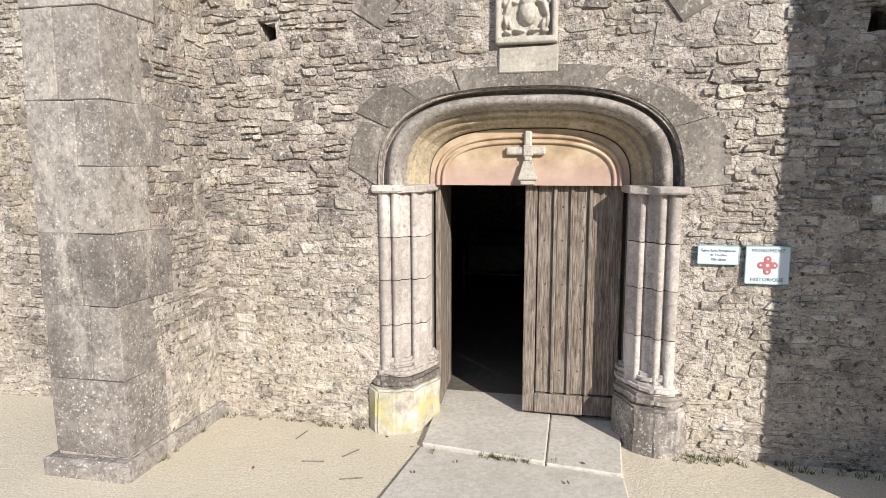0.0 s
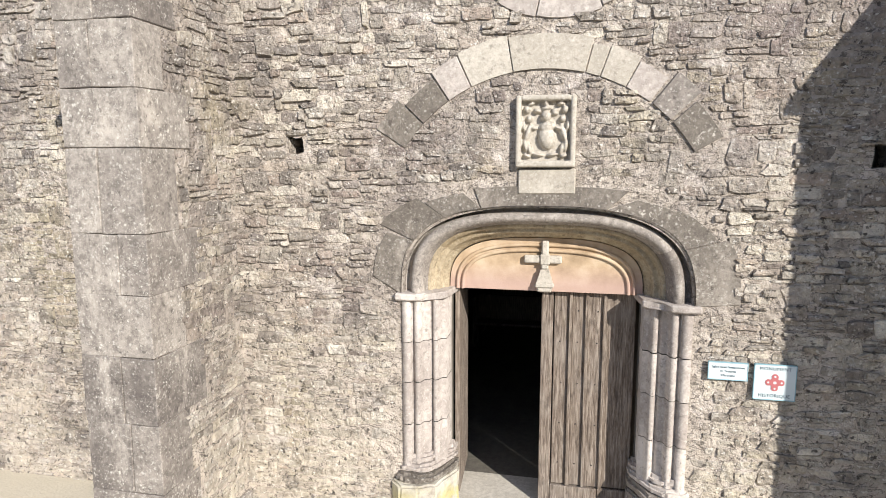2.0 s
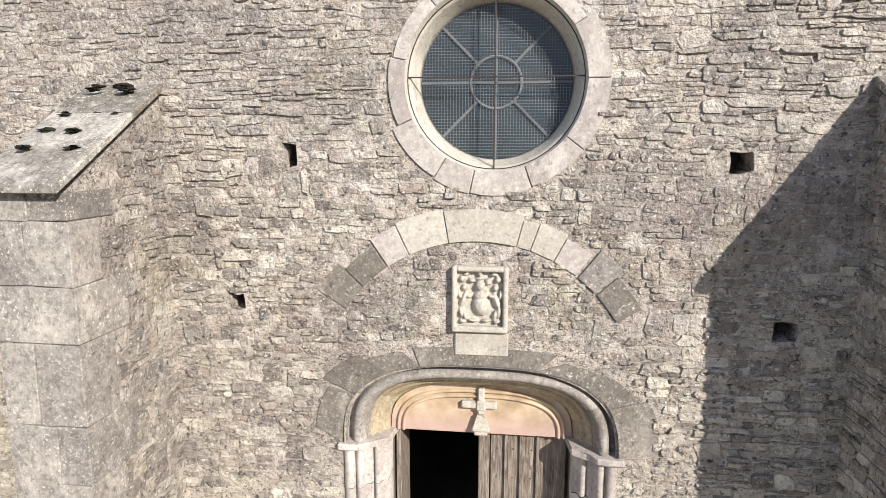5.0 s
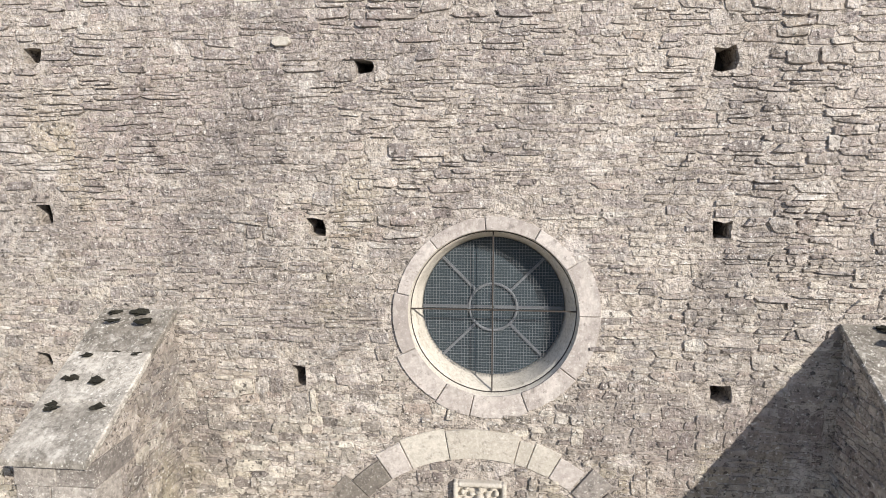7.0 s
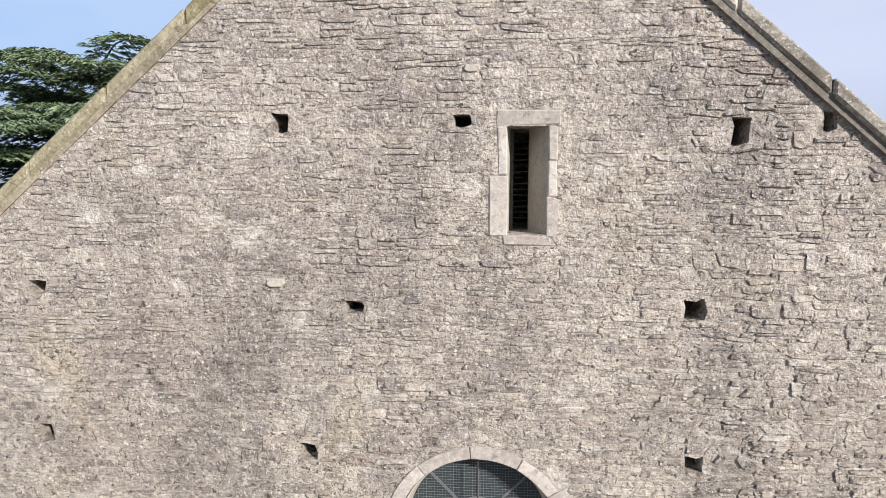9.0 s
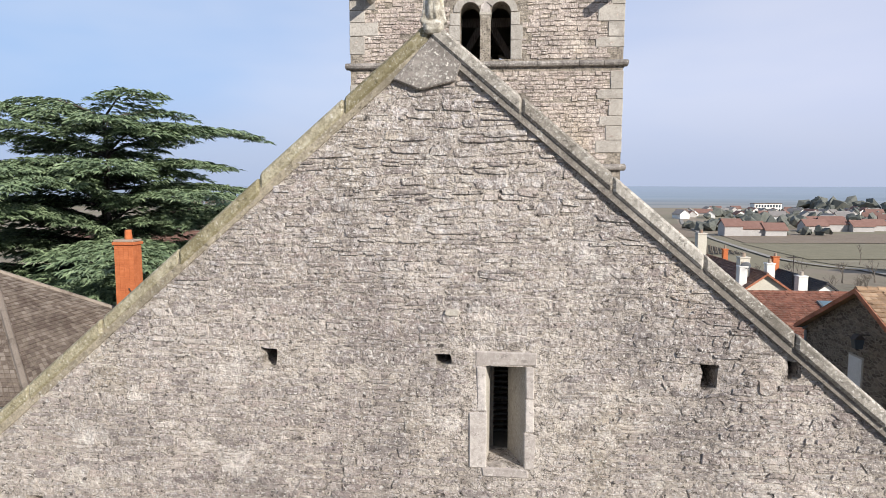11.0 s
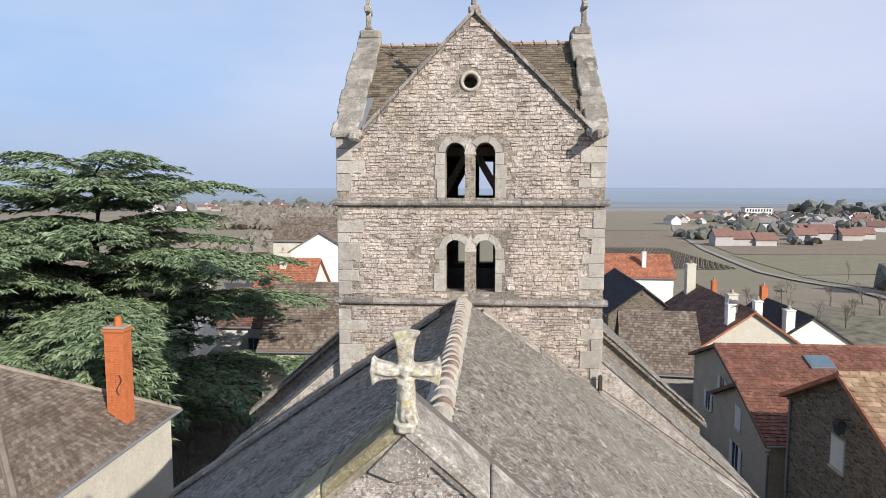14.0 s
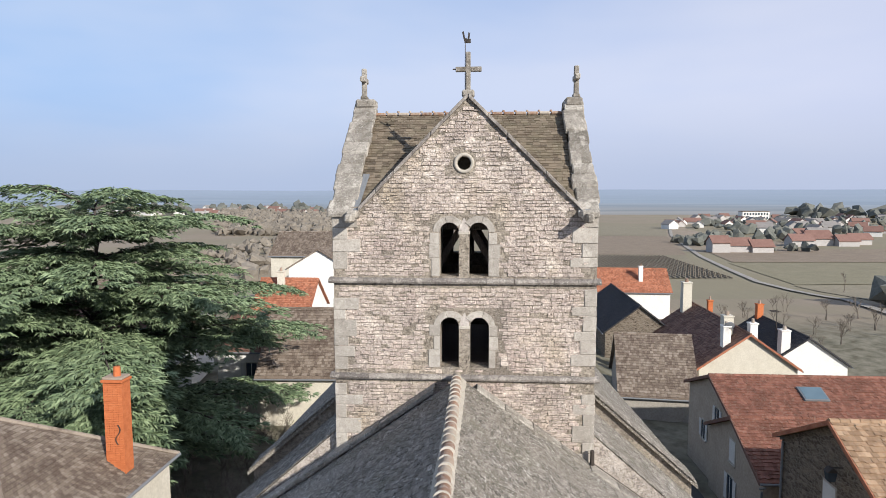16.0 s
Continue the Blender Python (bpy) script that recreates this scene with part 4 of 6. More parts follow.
def nave_tiles(s, r, size=(.15, .105)):
    """Stone tiles over one side of the nave roof."""
    vs, fs = [], []
    for i in range(int(10.1 / size[1])):
        y = .55 - r.uniform(0, size[0])
        while y < 10.25:
            w = size[0] * r.uniform(.6, 1.35)
            a0, a1 = max(y, .55) + .003, min(y + w, 10.25) - .003
            if a1 - a0 > .02:
                e0, e1 = (i - .35) * size[1], (i + 1) * size[1] + r.uniform(-.2, .2) * size[1]
                t = r.uniform(.010, .036)
                k = len(vs)
                for a, e, h in ((a0, e0, .0), (a1, e0, .0), (a1, e1, t), (a0, e1, t), (a0, e1, t - .025), (a1, e1, t - .025)):
                    dx = e * .785
                    h += r.uniform(-.006, .006)
                    vs.append((RAX + s * (dx + .6 * h), a, ridge_z(a) + .004 - roof_rise(a) * dx + .8 * h))
                fs += [(k, k + 1, k + 2, k + 3), (k + 3, k + 2, k + 5, k + 4), (k, k + 3, k + 4), (k + 1, k + 5, k + 2)]
            y += w
    me = bpy.data.meshes.new("stone_tiles")
    me.from_pydata(vs, [], fs)
    return tagged(part_mesh("stone_tiles", me, STONE_TILE, roof), kind="stuff")

roof = thing("nave_roof", "steep nave roof of mossy grey stone tiles with a terracotta ridge", "roof")
sl = Vector((1, 0, -SLOPE)).normalized()
for s in (-1, 1):
    bm = bmesh.new()
    rowsv = []
    for y in (.5, 3, 5.5, 8, 10.3):
        rowsv.append([bm.verts.new((RAX + s * dx, y, ridge_z(y) - roof_rise(y) * dx - dz)) for dx, dz in ((0, .01), (7.9, .01), (7.9, .2), (0, .2))])
    for a, b in zip(rowsv, rowsv[1:]):
        for k in range(4):
            bm.faces.new((a[k], a[(k + 1) % 4], b[(k + 1) % 4], b[k]))
    bm.faces.new(rowsv[0])
    bm.faces.new(rowsv[-1][::-1])
    part("roof_deck", bm, STONE_TILE, roof)
    nave_tiles(s, random.Random(5 + s))
m = Mat("terracotta_ridge", 0.9)
c = m.ramp(m.piece(), (0, (.20, .12, .085)), (.4, (.30, .18, .12)), (.7, (.33, .26, .2)), (1, (.42, .37, .31)))
c = m.mix(m.span(m.noise(12, 5), .45, .65, 0, .7), c, (.36, .33, .28))
m.bump(m.noise(40, 4), .6, .008)
TERRA = m.done(c)
def ridge_tile_mesh():
    bm = bmesh.new()
    n = 9
    prev = None
    for d, r0, r1 in ((0, .135, .115), (.05, .14, .12), (.06, .125, .105), (.40, .11, .09)):
        ring = []
        for rad in (r0, r1):
            ring += [bm.verts.new((rad * math.cos(math.pi * i / (n - 1)), d, rad * .95 * math.sin(math.pi * i / (n - 1)) - .03)) for i in (range(n) if rad == r0 else range(n - 1, -1, -1))]
        if prev:
            for i in range(len(ring)):
                j = (i + 1) % len(ring)
                bm.faces.new((prev[i], prev[j], ring[j], ring[i]))
        else:
            bm.faces.new(ring)
        prev = ring
    bm.faces.new(prev[::-1])
    me = bpy.data.meshes.new("ridge_tile")
    bmesh.ops.recalc_face_normals(bm, faces=bm.faces)
    bm.to_mesh(me)
    me.materials.append(TERRA)
    return me
rt = ridge_tile_mesh()
collar = bmesh.new()
ringv = []
for d in (-.012, .022):
    ringv.append([collar.verts.new((rad * math.cos(math.pi * i / 8), d, rad * .95 * math.sin(math.pi * i / 8) - .03)) for rad in (.142, .10) for i in (range(9) if rad > .12 else range(8, -1, -1))])
for i in range(18):
    collar.faces.new((ringv[0][i], ringv[0][(i + 1) % 18], ringv[1][(i + 1) % 18], ringv[1][i]))
collar.faces.new(ringv[0])
collar.faces.new(ringv[1][::-1])
bmesh.ops.recalc_face_normals(collar, faces=collar.faces)
cm = bpy.data.meshes.new("mortar_collar")
collar.to_mesh(cm)
cm.materials.append(PALE)
for i in range(28):
    y = .55 + i * .35
    at = pose(-.01 - .014 * y + rng.uniform(-.012, .012), y, ridge_z(y) + .045 + rng.uniform(-.008, .008), rng.uniform(-2, 2) - 2, 0, rng.uniform(-3, 3))
    ob = new("ridge_tile", rt)
    ob.parent = roof
    ob.matrix_basis = at
    ob = new("mortar_collar", cm)
    ob.parent = roof
    ob.matrix_basis = at
for s in (-1, 1):
    bm = bmesh.new()
    prev = None
    for k in range(40):
        y = .5 + k * .25
        w = .17 + .03 * noise.noise((y * 3, s, 0))
        row = [bm.verts.new(p) for p in ((RAX + s * .06, y, ridge_z(y) + .03), (RAX + s * w, y, ridge_z(y) - w * .72 + .05), (RAX + s * (w + .01), y, ridge_z(y) - w * .8 - .03))]
        if prev:
            for j in (0, 1):
                bm.faces.new((prev[j], prev[j + 1], row[j + 1], row[j]))
        prev = row
    part("mortar_bedding", bm, PALE, roof)
# lightning cable along the rear coping
bm = bmesh.new()
p0, p1 = Vector((3.35, 10.5, 9.17)), Vector((7.7, 10.45, 6.12))
bmesh.ops.create_cone(bm, cap_ends=True, segments=6, radius1=.012, radius2=.012, depth=(p1 - p0).length, matrix=Matrix.Translation((p0 + p1) / 2) @ (p1 - p0).to_track_quat("Z", "Y").to_matrix().to_4x4())
add_box(bm, 3.3, 3.4, 10.45, 10.55, 9.1, 9.5, .02)
tagged(part("lightning_cable", bm, IRON), "thin dark lightning cable lying along the coping", "cable")

# lower roofs beyond, to either side of the tower
aisle = thing("chancel", "chancel and transept with lower stone-tiled roofs behind the tower", "church")
for s in (-1, 1):
    top = 9.75
    loop = [(s * 3.4, top), (s * 7.4, top - 4.0 * .87), (s * 7.4, -3), (s * 3.4, -3)]
    prism("transept_wall", loop, front, 10.95, 14.0, MORTAR, aisle)
    tiled_slope("stone_tiles", aisle, STONE_TILE, (s * 3.4, 10.95, top + .03), (0, 1, 0), (s, 0, -.87), 3.0, 5.6, (.24, .16), random.Random(30 + s))
    z0 = 10.27
    loop = [(s * 3.4, z0), (s * 7.05, z0 - 3.65 * .87), (s * 7.05, -3), (s * 3.4, -3)]
    prism("chancel_wall", loop, front, 14.0, 15.2, TOWER_MORTAR, aisle)
    bm = bmesh.new()
    f = lambda x, y: bm.verts.new((s * x, y, z0 + .1 - (x - 3.4) * .87))
    top_f = [f(3.4, 13.85), f(7.2, 13.85), f(5.1, 21), f(3.4, 21)]
    low_f = [bm.verts.new(v.co - Vector((0, 0, .14))) for v in top_f]
    bm.faces.new(top_f)
    bm.faces.new(low_f[::-1])
    for i in range(4):
        bm.faces.new((top_f[i], top_f[(i + 1) % 4], low_f[(i + 1) % 4], low_f[i]))
    part("chancel_roof", bm, STONE_TILE, aisle)
    tiled_slope("verge_tiles", aisle, STONE_TILE, (s * 3.4, 13.8, z0 + .12), (0, 1, 0), (s, 0, -.87), 1.2, 5.0, (.24, .16), random.Random(40 + s))
    prism("chancel_side", [(3.4, 15.2), (6.8, 15.2), (5.0, 20.8), (3.4, 20.8)], lambda u, v, d: (s * u, v, d), -3, 7.0, TOWER_MORTAR, aisle)

# ---- bell tower ----
QUOIN = make_plain("quoin_stone", (.25, .226, .197), (.39, .357, .312), (.53, .49, .435), 5.0, spots=.7)
tower = thing("bell_tower", "square limestone bell tower with twin arched openings and crossed gables", "tower")
TX0, TX1, TY0, TY1 = -3.43, 3.40, 10.70, 17.6


def twin(x0, x1, z0, z1):
    r0 = (x1 - x0) / 2
    return [(x0, z0), (x1, z0)] + [(x0 + r0 + r0 * math.cos(math.pi * i / 14), z1 - r0 + r0 * math.sin(math.pi * i / 14)) for i in range(15)]


BAYS = [(-.63, -.13, 14.0, 15.40), (.13, .63, 14.0, 15.40), (-.62, -.13, 11.58, 12.92), (.16, .65, 11.58, 12.92)]
t_out = [(TX0, 7.0), (TX1, 7.0), (TX1, 15.72), (3.02, 15.78), (0.10, 18.60), (-2.72, 15.82), (TX0, 15.72)]
OCULUS = (0.0, 16.92)
tower_front = wall_with_holes("front_wall", t_out, [twin(*b) for b in BAYS] + [circle(*OCULUS, .17, 20)], front, TY0, TY0 + .6, TOWER_MORTAR, tower, "coursed limestone tower wall")
wall_with_holes("rear_wall", t_out, [twin(*b) for b in BAYS], front, TY1 - .6, TY1, TOWER_MORTAR, tower)
for x0, x1 in ((TX0, TX0 + .6), (TX1 - .6, TX1)):
    prism("side_wall", [(TY0 + .605, 7), (TY1 - .605, 7), (TY1 - .605, 15.7), (TY0 + .605, 15.7)], sideways, x0, x1, TOWER_MORTAR, tower)
box("belfry_floor", TX0 + .6, TX1 - .6, TY0 + .6, TY1 - .6, 11.2, 11.4, WOOD, tower)
for z, mat in ((13.84, ASHLAR), (11.28, ASHLAR)):
    x = TX0 - .12
    while x < TX1 + .1:
        n = min(rng.uniform(.6, 1.1), TX1 + .12 - x)
        prism("string_course", [(TY0 - .13, z + .03), (TY0 - .10, z - .03), (TY0 + .05, z - .05), (TY0 + .05, z + .13), (TY0 - .11, z + .085)], sideways, x, x + n - .006, mat, tower, 0.008)
        x += n
    for s, xx in ((-1, TX0), (1, TX1)):
        prism("string_course", [(TX0 - .11, 0), (TX0 + .02, 0), (TX0 + .02, .1), (TX0 - .11, .07)] if s < 0 else [(TX1 - .02, 0), (TX1 + .11, 0), (TX1 + .11, .07), (TX1 - .02, .1)], lambda u, v, d: (u, d, z + v), TY0 + .06, TY1, mat, tower)
# dressed jambs, arch heads and colonnettes of the openings
for k, (z0, z1, xs0, xs1, cx) in enumerate(((14.0, 15.40, -.63, .63, 0.0), (11.58, 12.92, -.62, .65, 0.015))):
    for x0, x1 in ((xs0 - .24, xs0 - .003), (xs1 + .003, xs1 + .24)):
        z = z0
        for h in (.48, .36, .30):
            g = rng.uniform(-.07, .07)
            box("jamb_block", x0 - (g if x0 < 0 else 0), x1 + (g if x0 > 0 else 0), TY0 - .02, TY0 + .1, z + .004, z + h - .004, QUOIN, tower, .008)
            z += h
    for side, (b0, b1) in enumerate(((xs0, cx - .125), (cx + .125, xs1))):
        r0 = (b1 - b0) / 2
        c0 = (b0 + b1) / 2
        zc = z1 - r0
        a0, a1 = (35, 178) if side == 0 else (2, 145)
        for q0, q1 in ((a0, (a0 + a1) / 2 - .8), ((a0 + a1) / 2 + .8, a1)):
            an = [radians(q0 + (q1 - q0) * i / 8) for i in range(9)]
            prism("arch_stone", [(c0 + (r0 + .003) * math.cos(a), zc + (r0 + .003) * math.sin(a)) for a in an] + [(c0 + (r0 + .17) * math.cos(a), zc + (r0 + .17) * math.sin(a)) for a in an[::-1]], front, TY0 - .022, TY0 + .1, QUOIN, tower, .006)
    colo = part("colonnette", bmesh.new(), PALE, tower)
    zc = z1 - .25
    if k == 0:
        bm = bmesh.new()
        bmesh.ops.create_cone(bm, cap_ends=True, segments=12, radius1=.075, radius2=.065, depth=zc - z0 - .3, matrix=pose(cx, TY0 + .18, (z0 + zc) / 2))
        part("shaft", bm, PALE, colo, smooth=True)
        box("base", cx - .12, cx + .12, TY0 + .04, TY0 + .32, z0, z0 + .15, PALE, colo, .035)
        box("capital", cx - .11, cx + .11, TY0 + .05, TY0 + .31, zc - .16, zc - .06, PALE, colo, .03)
    else:
        box("shaft", cx - .085, cx + .085, TY0 + .05, TY0 + .3, z0, zc - .06, PALE, colo, .02)
    box("abacus", cx - .15, cx + .15, TY0 - .01, TY0 + .5, zc - .06, zc + .02, PALE, colo, .012)
    prism("spandrel", [(cx - .13, zc + .02), (cx + .13, zc + .02), (cx + .10, zc + .2), (cx, zc + .38), (cx - .10, zc + .2)], front, TY0 - .005, TY0 + .55, PORTAL, tower)
rings = [[(OCULUS[0] + r0 * math.cos(2 * math.pi * i / 24), d, OCULUS[1] + r0 * math.sin(2 * math.pi * i / 24)) for i in range(25)] for r0, d in ((.26, TY0 + .02), (.26, TY0 - .03), (.18, TY0 - .03), (.165, TY0 + .1))]
sweep(rings, "oculus_ring", PALE, tower)
# corner quoins
for x0, sgn in ((TX0 - .012, 1), (TX1 + .012, -1)):
    z, k = 8.05, 0
    while z < 15.4:
        h = rng.uniform(.24, .46)
        w = rng.uniform(.55, .75) if k % 2 else rng.uniform(.3, .42)
        if not (z < 13.96 < z + h + .1 or z < 13.76 < z + h or z < 11.4 < z + h or z < 11.2 < z + h):
            box("quoin", min(x0, x0 + sgn * w), max(x0, x0 + sgn * w), TY0 - .03, TY0 + .3, z + .004, z + h - .004, QUOIN, tower, .012, .006)
        z += h
        k += 1
# timber bell frame inside
frame_ob = new("bell_frame")
frame_ob.parent = tower
def beam(name, p, q, w, mat, parent):
    p, q = Vector(p), Vector(q)
    bm = bmesh.new()
    add_box(bm, -w, w, -w, w, 0, (q - p).length, .01)
    ob = part(name, bm, mat, parent)
    ob.matrix_basis = Matrix.Translation(p) @ (q - p).to_track_quat("Z", "Y").to_matrix().to_4x4()
    return ob
for y in (12.2, 15.6):
    beam("post", (-1.0, y, 11.4), (-1.0, y, 16), .1, WOOD, frame_ob)
    beam("post", (1.0, y, 11.4), (1.0, y, 16), .1, WOOD, frame_ob)
    beam("brace", (-.95, y, 13.8), (.1, y, 15.6), .09, WOOD, frame_ob)
    beam("brace", (.95, y, 13.8), (-.1, y, 15.6), .09, WOOD, frame_ob)
    beam("tie_beam", (-2.9, y, 15.25), (2.9, y, 15.25), .12, WOOD, frame_ob)
    beam("tie_beam", (-2.9, y, 13.6), (2.9, y, 13.6), .12, WOOD, frame_ob)

# tower roof: crossed gables, brown plain tiles between coped side gables
m = Mat("brown_plain_tiles", 0.95)
c = m.ramp(m.piece(), (0, (.085, .066, .047)), (.5, (.14, .11, .08)), (1, (.21, .17, .125)))
c = m.mix(m.span(m.noise(2.5, 5), .45, .7, 0, .6), c, (.17, .15, .10))
c = m.mix(m.span(m.noise(40, 2), .62, .68, 0, .6), c, (.4, .38, .32))
m.bump(m.noise(40, 4), .6, .01)
BROWN_TILE = m.done(c)
t_roof = thing("tower_roof", "steep brown tiled tower roof between coped gables", "roof")
YM, RZ = 14.15, 18.52
prism("cross_roof", [(YM, RZ), (TY0 + .05, 15.70), (TY1 - .05, 15.70)], sideways, -2.9, 2.9, BROWN_TILE, t_roof)
prism("main_roof", [(.10, 18.45), (-2.75, 15.68), (2.95, 15.68)], front, TY0 + .6, TY1 - .6, BROWN_TILE, t_roof)
for s in (-1, 1):
    x0, ln = (-2.9, 2.6) if s < 0 else (.3, 2.6)
    tiled_slope("plain_tiles", t_roof, BROWN_TILE, (x0, YM, RZ + .02), (1, 0, 0), (0, TY0 - YM, 15.70 - RZ), ln, 4.4, (.19, .125), random.Random(60 + s), .02)
for i in range(16):
    ob = box("ridge_cap", -2.88 + i * .36, -2.88 + i * .36 + .33, YM - .09, YM + .09, RZ + .0, RZ + .10, TERRA, t_roof, .03)
    bm = bmesh.new()
    bmesh.ops.create_cone(bm, cap_ends=True, segments=6, radius1=.05, radius2=.04, depth=.06, matrix=pose(-2.88 + i * .36, YM, RZ + .12))
    part("ridge_collar", bm, TERRA, t_roof)
for s, x0, x1 in ((-1, TX0 - .08, -2.82), (1, 2.88, TX1 + .06)):
    g = thing("side_gable", "steep stone gable with broad lichen-covered coping", "gable", group="side gables")
    prism("gable_wall", [(TY0 + .02, 15.66), (TY1 - .02, 15.66), (YM, 18.75)], sideways, x0 + .1, x1 - .06, TOWER_MORTAR, g)
    for e, y0 in ((-1, TY0 - .12), (1, TY1 + .12)):
        n = 10
        for i in range(n):
            f0, f1 = i / n, (i + 1) / n - .003
            p = lambda f: (y0 + (YM - y0) * f, 15.68 + 3.28 * f)
            (a, b), (c1, d1) = p(f0), p(f1)
            up = rng.uniform(-.035, .045)
            prism("coping_stone", [(a, b - .16), (c1, d1 - .16), (c1, d1 + up * .4), (a, b + up)], sideways, x0 + rng.uniform(-.07, .03), x1 + rng.uniform(-.03, .05), COPING, g, .03)
    box("apex_block", x0 + .05, x1 - .02, YM - .25, YM + .25, 18.75, 19.02, COPING, g, .05)
    xm = (x0 + x1) / 2 + (-.05 if s < 0 else .1)
    bm = bmesh.new()
    add_box(bm, -.075, .075, -.06, .06, 0, .95, .02)
    add_box(bm, -.08, .08, -.30, .30, .52, .68, .02)
    add_box(bm, -.11, .11, -.11, .11, 0, .12, .03)
    ob = part("gable_cross", bm, COPING)
    ob.location = (xm, YM, 19.02)
    tagged(ob, "small weathered stone cross on the tower gable", "cross", "tower gable crosses")
    # lead valley gutter and gargoyle at the front corner
    bm = bmesh.new()
    xi = -2.75 if s < 0 else 2.98
    add_prism(bm, [(xi, 0), (xi + s * .22, 0), (xi + s * .06, 1.0), (xi - s * .12, 1.0)], lambda u, v, d: (u, TY0 - .05 + v * 1.1, 15.66 + v * .95 + d), .05, .07)
    part("lead_valley", bm, LEAD, t_roof, "grey lead valley flashing")
    bm = bmesh.new()
    add_box(bm, xi - .10 + s * .12, xi + .10 + s * .12, TY0 - .75, TY0 + .1, 15.42, 15.64, .05, .015)
    add_box(bm, xi - .16 + s * .12, xi + .16 + s * .12, TY0 - .35, TY0 + .1, 15.50, 15.72, .05, .015)
    ob = part("gargoyle", bm, COPING)
    tagged(ob, "stubby stone waterspout jutting from the tower corner", "waterspout", "waterspouts")
for s in (-1, 1):
    foot = (-2.75, 15.78) if s < 0 else (3.06, 15.74)
    n = 6
    for i in range(n):
        f0, f1 = i / n, (i + 1) / n - .004
        p = lambda f: (foot[0] + (.10 - foot[0]) * f, foot[1] + (18.66 - foot[1]) * f)
        (a, b), (c1, d1) = p(f0), p(f1)
        prism("verge_stone", [(a, b - .10), (c1, d1 - .10), (c1, d1 + .02), (a, b + .02)], front, TY0 - .10, TY0 + .55, ASHLAR, t_roof, .012)
bm = bmesh.new()
add_box(bm, .10 - .06, .10 + .06, -.06, .06, 0, 1.05, .015)
add_box(bm, .10 - .32, .10 + .34, -.055, .055, .56, .68, .015)
add_box(bm, -.06, .26, -.15, .15, -.08, .1, .04)
ob = part("stone_cross", bm, COPING)
ob.location = (0, TY0 + .1, 18.66)
tagged(ob, "weathered stone cross on the front gable of the tower", "cross")
bm = bmesh.new()
bmesh.ops.create_cone(bm, cap_ends=True, segments=6, radius1=.015, radius2=.01, depth=1.55, matrix=pose(.02, TY0 + .2, 19.3))
add_box(bm, .0, .16, TY0 + .19, TY0 + .21, 19.95, 20.06, .01)
add_prism(bm, [(-.03, 20.08), (.0, 19.98), (.06, 19.96), (.12, 20.0), (.14, 20.2), (.10, 20.22), (.08, 20.06), (.02, 20.08), (-.02, 20.25), (-.06, 20.22)], front, TY0 + .19, TY0 + .21)
add_box(bm, -.30, .02, TY0 + .19, TY0 + .21, 19.29, 19.32)
ob = part("weather_vane", bm, IRON)
tagged(ob, "thin iron rod with a small weathercock", "weather vane")

# wall plates beside the door
m = Mat("enamel_white", 0.35)
PLATE = m.done(m.mix(m.noise(3, 2), (0.52, 0.60, 0.62), (0.58, 0.65, 0.67)))
m = Mat("enamel_blue_edge", 0.4)
EDGE = m.done((0.25, 0.42, 0.48))
m = Mat("sign_red", 0.4)
RED = m.done(m.mix(m.noise(4, 2), (0.38, 0.11, 0.12), (0.45, 0.16, 0.16)))
m = Mat("sign_ink", 0.5)
INK = m.done(m.mix(m.noise(4, 2), (0.06, 0.10, 0.13), (0.09, 0.13, 0.16)))
def lettering(name, text, size, x, z, y, parent, mat, spacing=1.0):
    cu = bpy.data.curves.new(name, "FONT")
    cu.body, cu.size, cu.align_x, cu.align_y, cu.extrude, cu.space_character = text, size, "CENTER", "CENTER", .0006, spacing
    ob = new(name, cu)
    bpy.context.view_layer.update()
    me = bpy.data.meshes.new_from_object(ob.evaluated_get(bpy.context.evaluated_depsgraph_get()))
    bpy.data.objects.remove(ob)
    me.materials.clear()
    me.materials.append(mat)
    t = new(name, me)
    t.parent = parent
    t.matrix_basis = pose(x, y, z, 90, 0, 0)
    return t
sg = thing("name_plate", "small white plate naming the church and its century", "sign", (1.41, -.045, 1.675))
box("plate", -.15, .15, 0, .018, -.073, .073, PLATE, sg, .003)
for n, (x0, x1, z0, z1) in enumerate(((-.15, .15, .069, .075), (-.15, .15, -.075, -.069), (-.152, -.147, -.075, .075), (.147, .152, -.075, .075))):
    box("rim", x0, x1, -.003, .019, z0, z1, EDGE, sg, 0)
lettering("lettering", "Église Saint Symphorien", .0265, 0, .034, -.002, sg, INK)
lettering("lettering", "de Touches", .0265, 0, .0, -.002, sg, INK)
lettering("lettering", "XIIe siècle", .0265, 0, -.036, -.002, sg, INK)
sg = thing("monument_plate", "square pale blue plate with a red quatrefoil maze emblem", "sign", (1.765, -.045, 1.605))
box("plate", -.155, .155, 0, .018, -.145, .145, PLATE, sg, .003)
for x0, x1, z0, z1 in ((-.157, .157, .142, .148), (-.157, .157, -.148, -.142), (-.158, -.152, -.148, .148), (.152, .158, -.148, .148)):
    box("rim", x0, x1, -.003, .019, z0, z1, EDGE, sg, 0)
lettering("lettering", "MONUMENT", .038, 0, .112, -.002, sg, INK, 1.15)
lettering("lettering", "HISTORIQUE", .038, 0, -.112, -.002, sg, INK, 1.1)
bm = bmesh.new()
for a in range(4):
    cx, cz = .046 * math.cos(a * math.pi / 2), .046 * math.sin(a * math.pi / 2)
    add_prism(bm, circle(cx, cz, .026, 16), front, -.004 - a * .0002, .001)
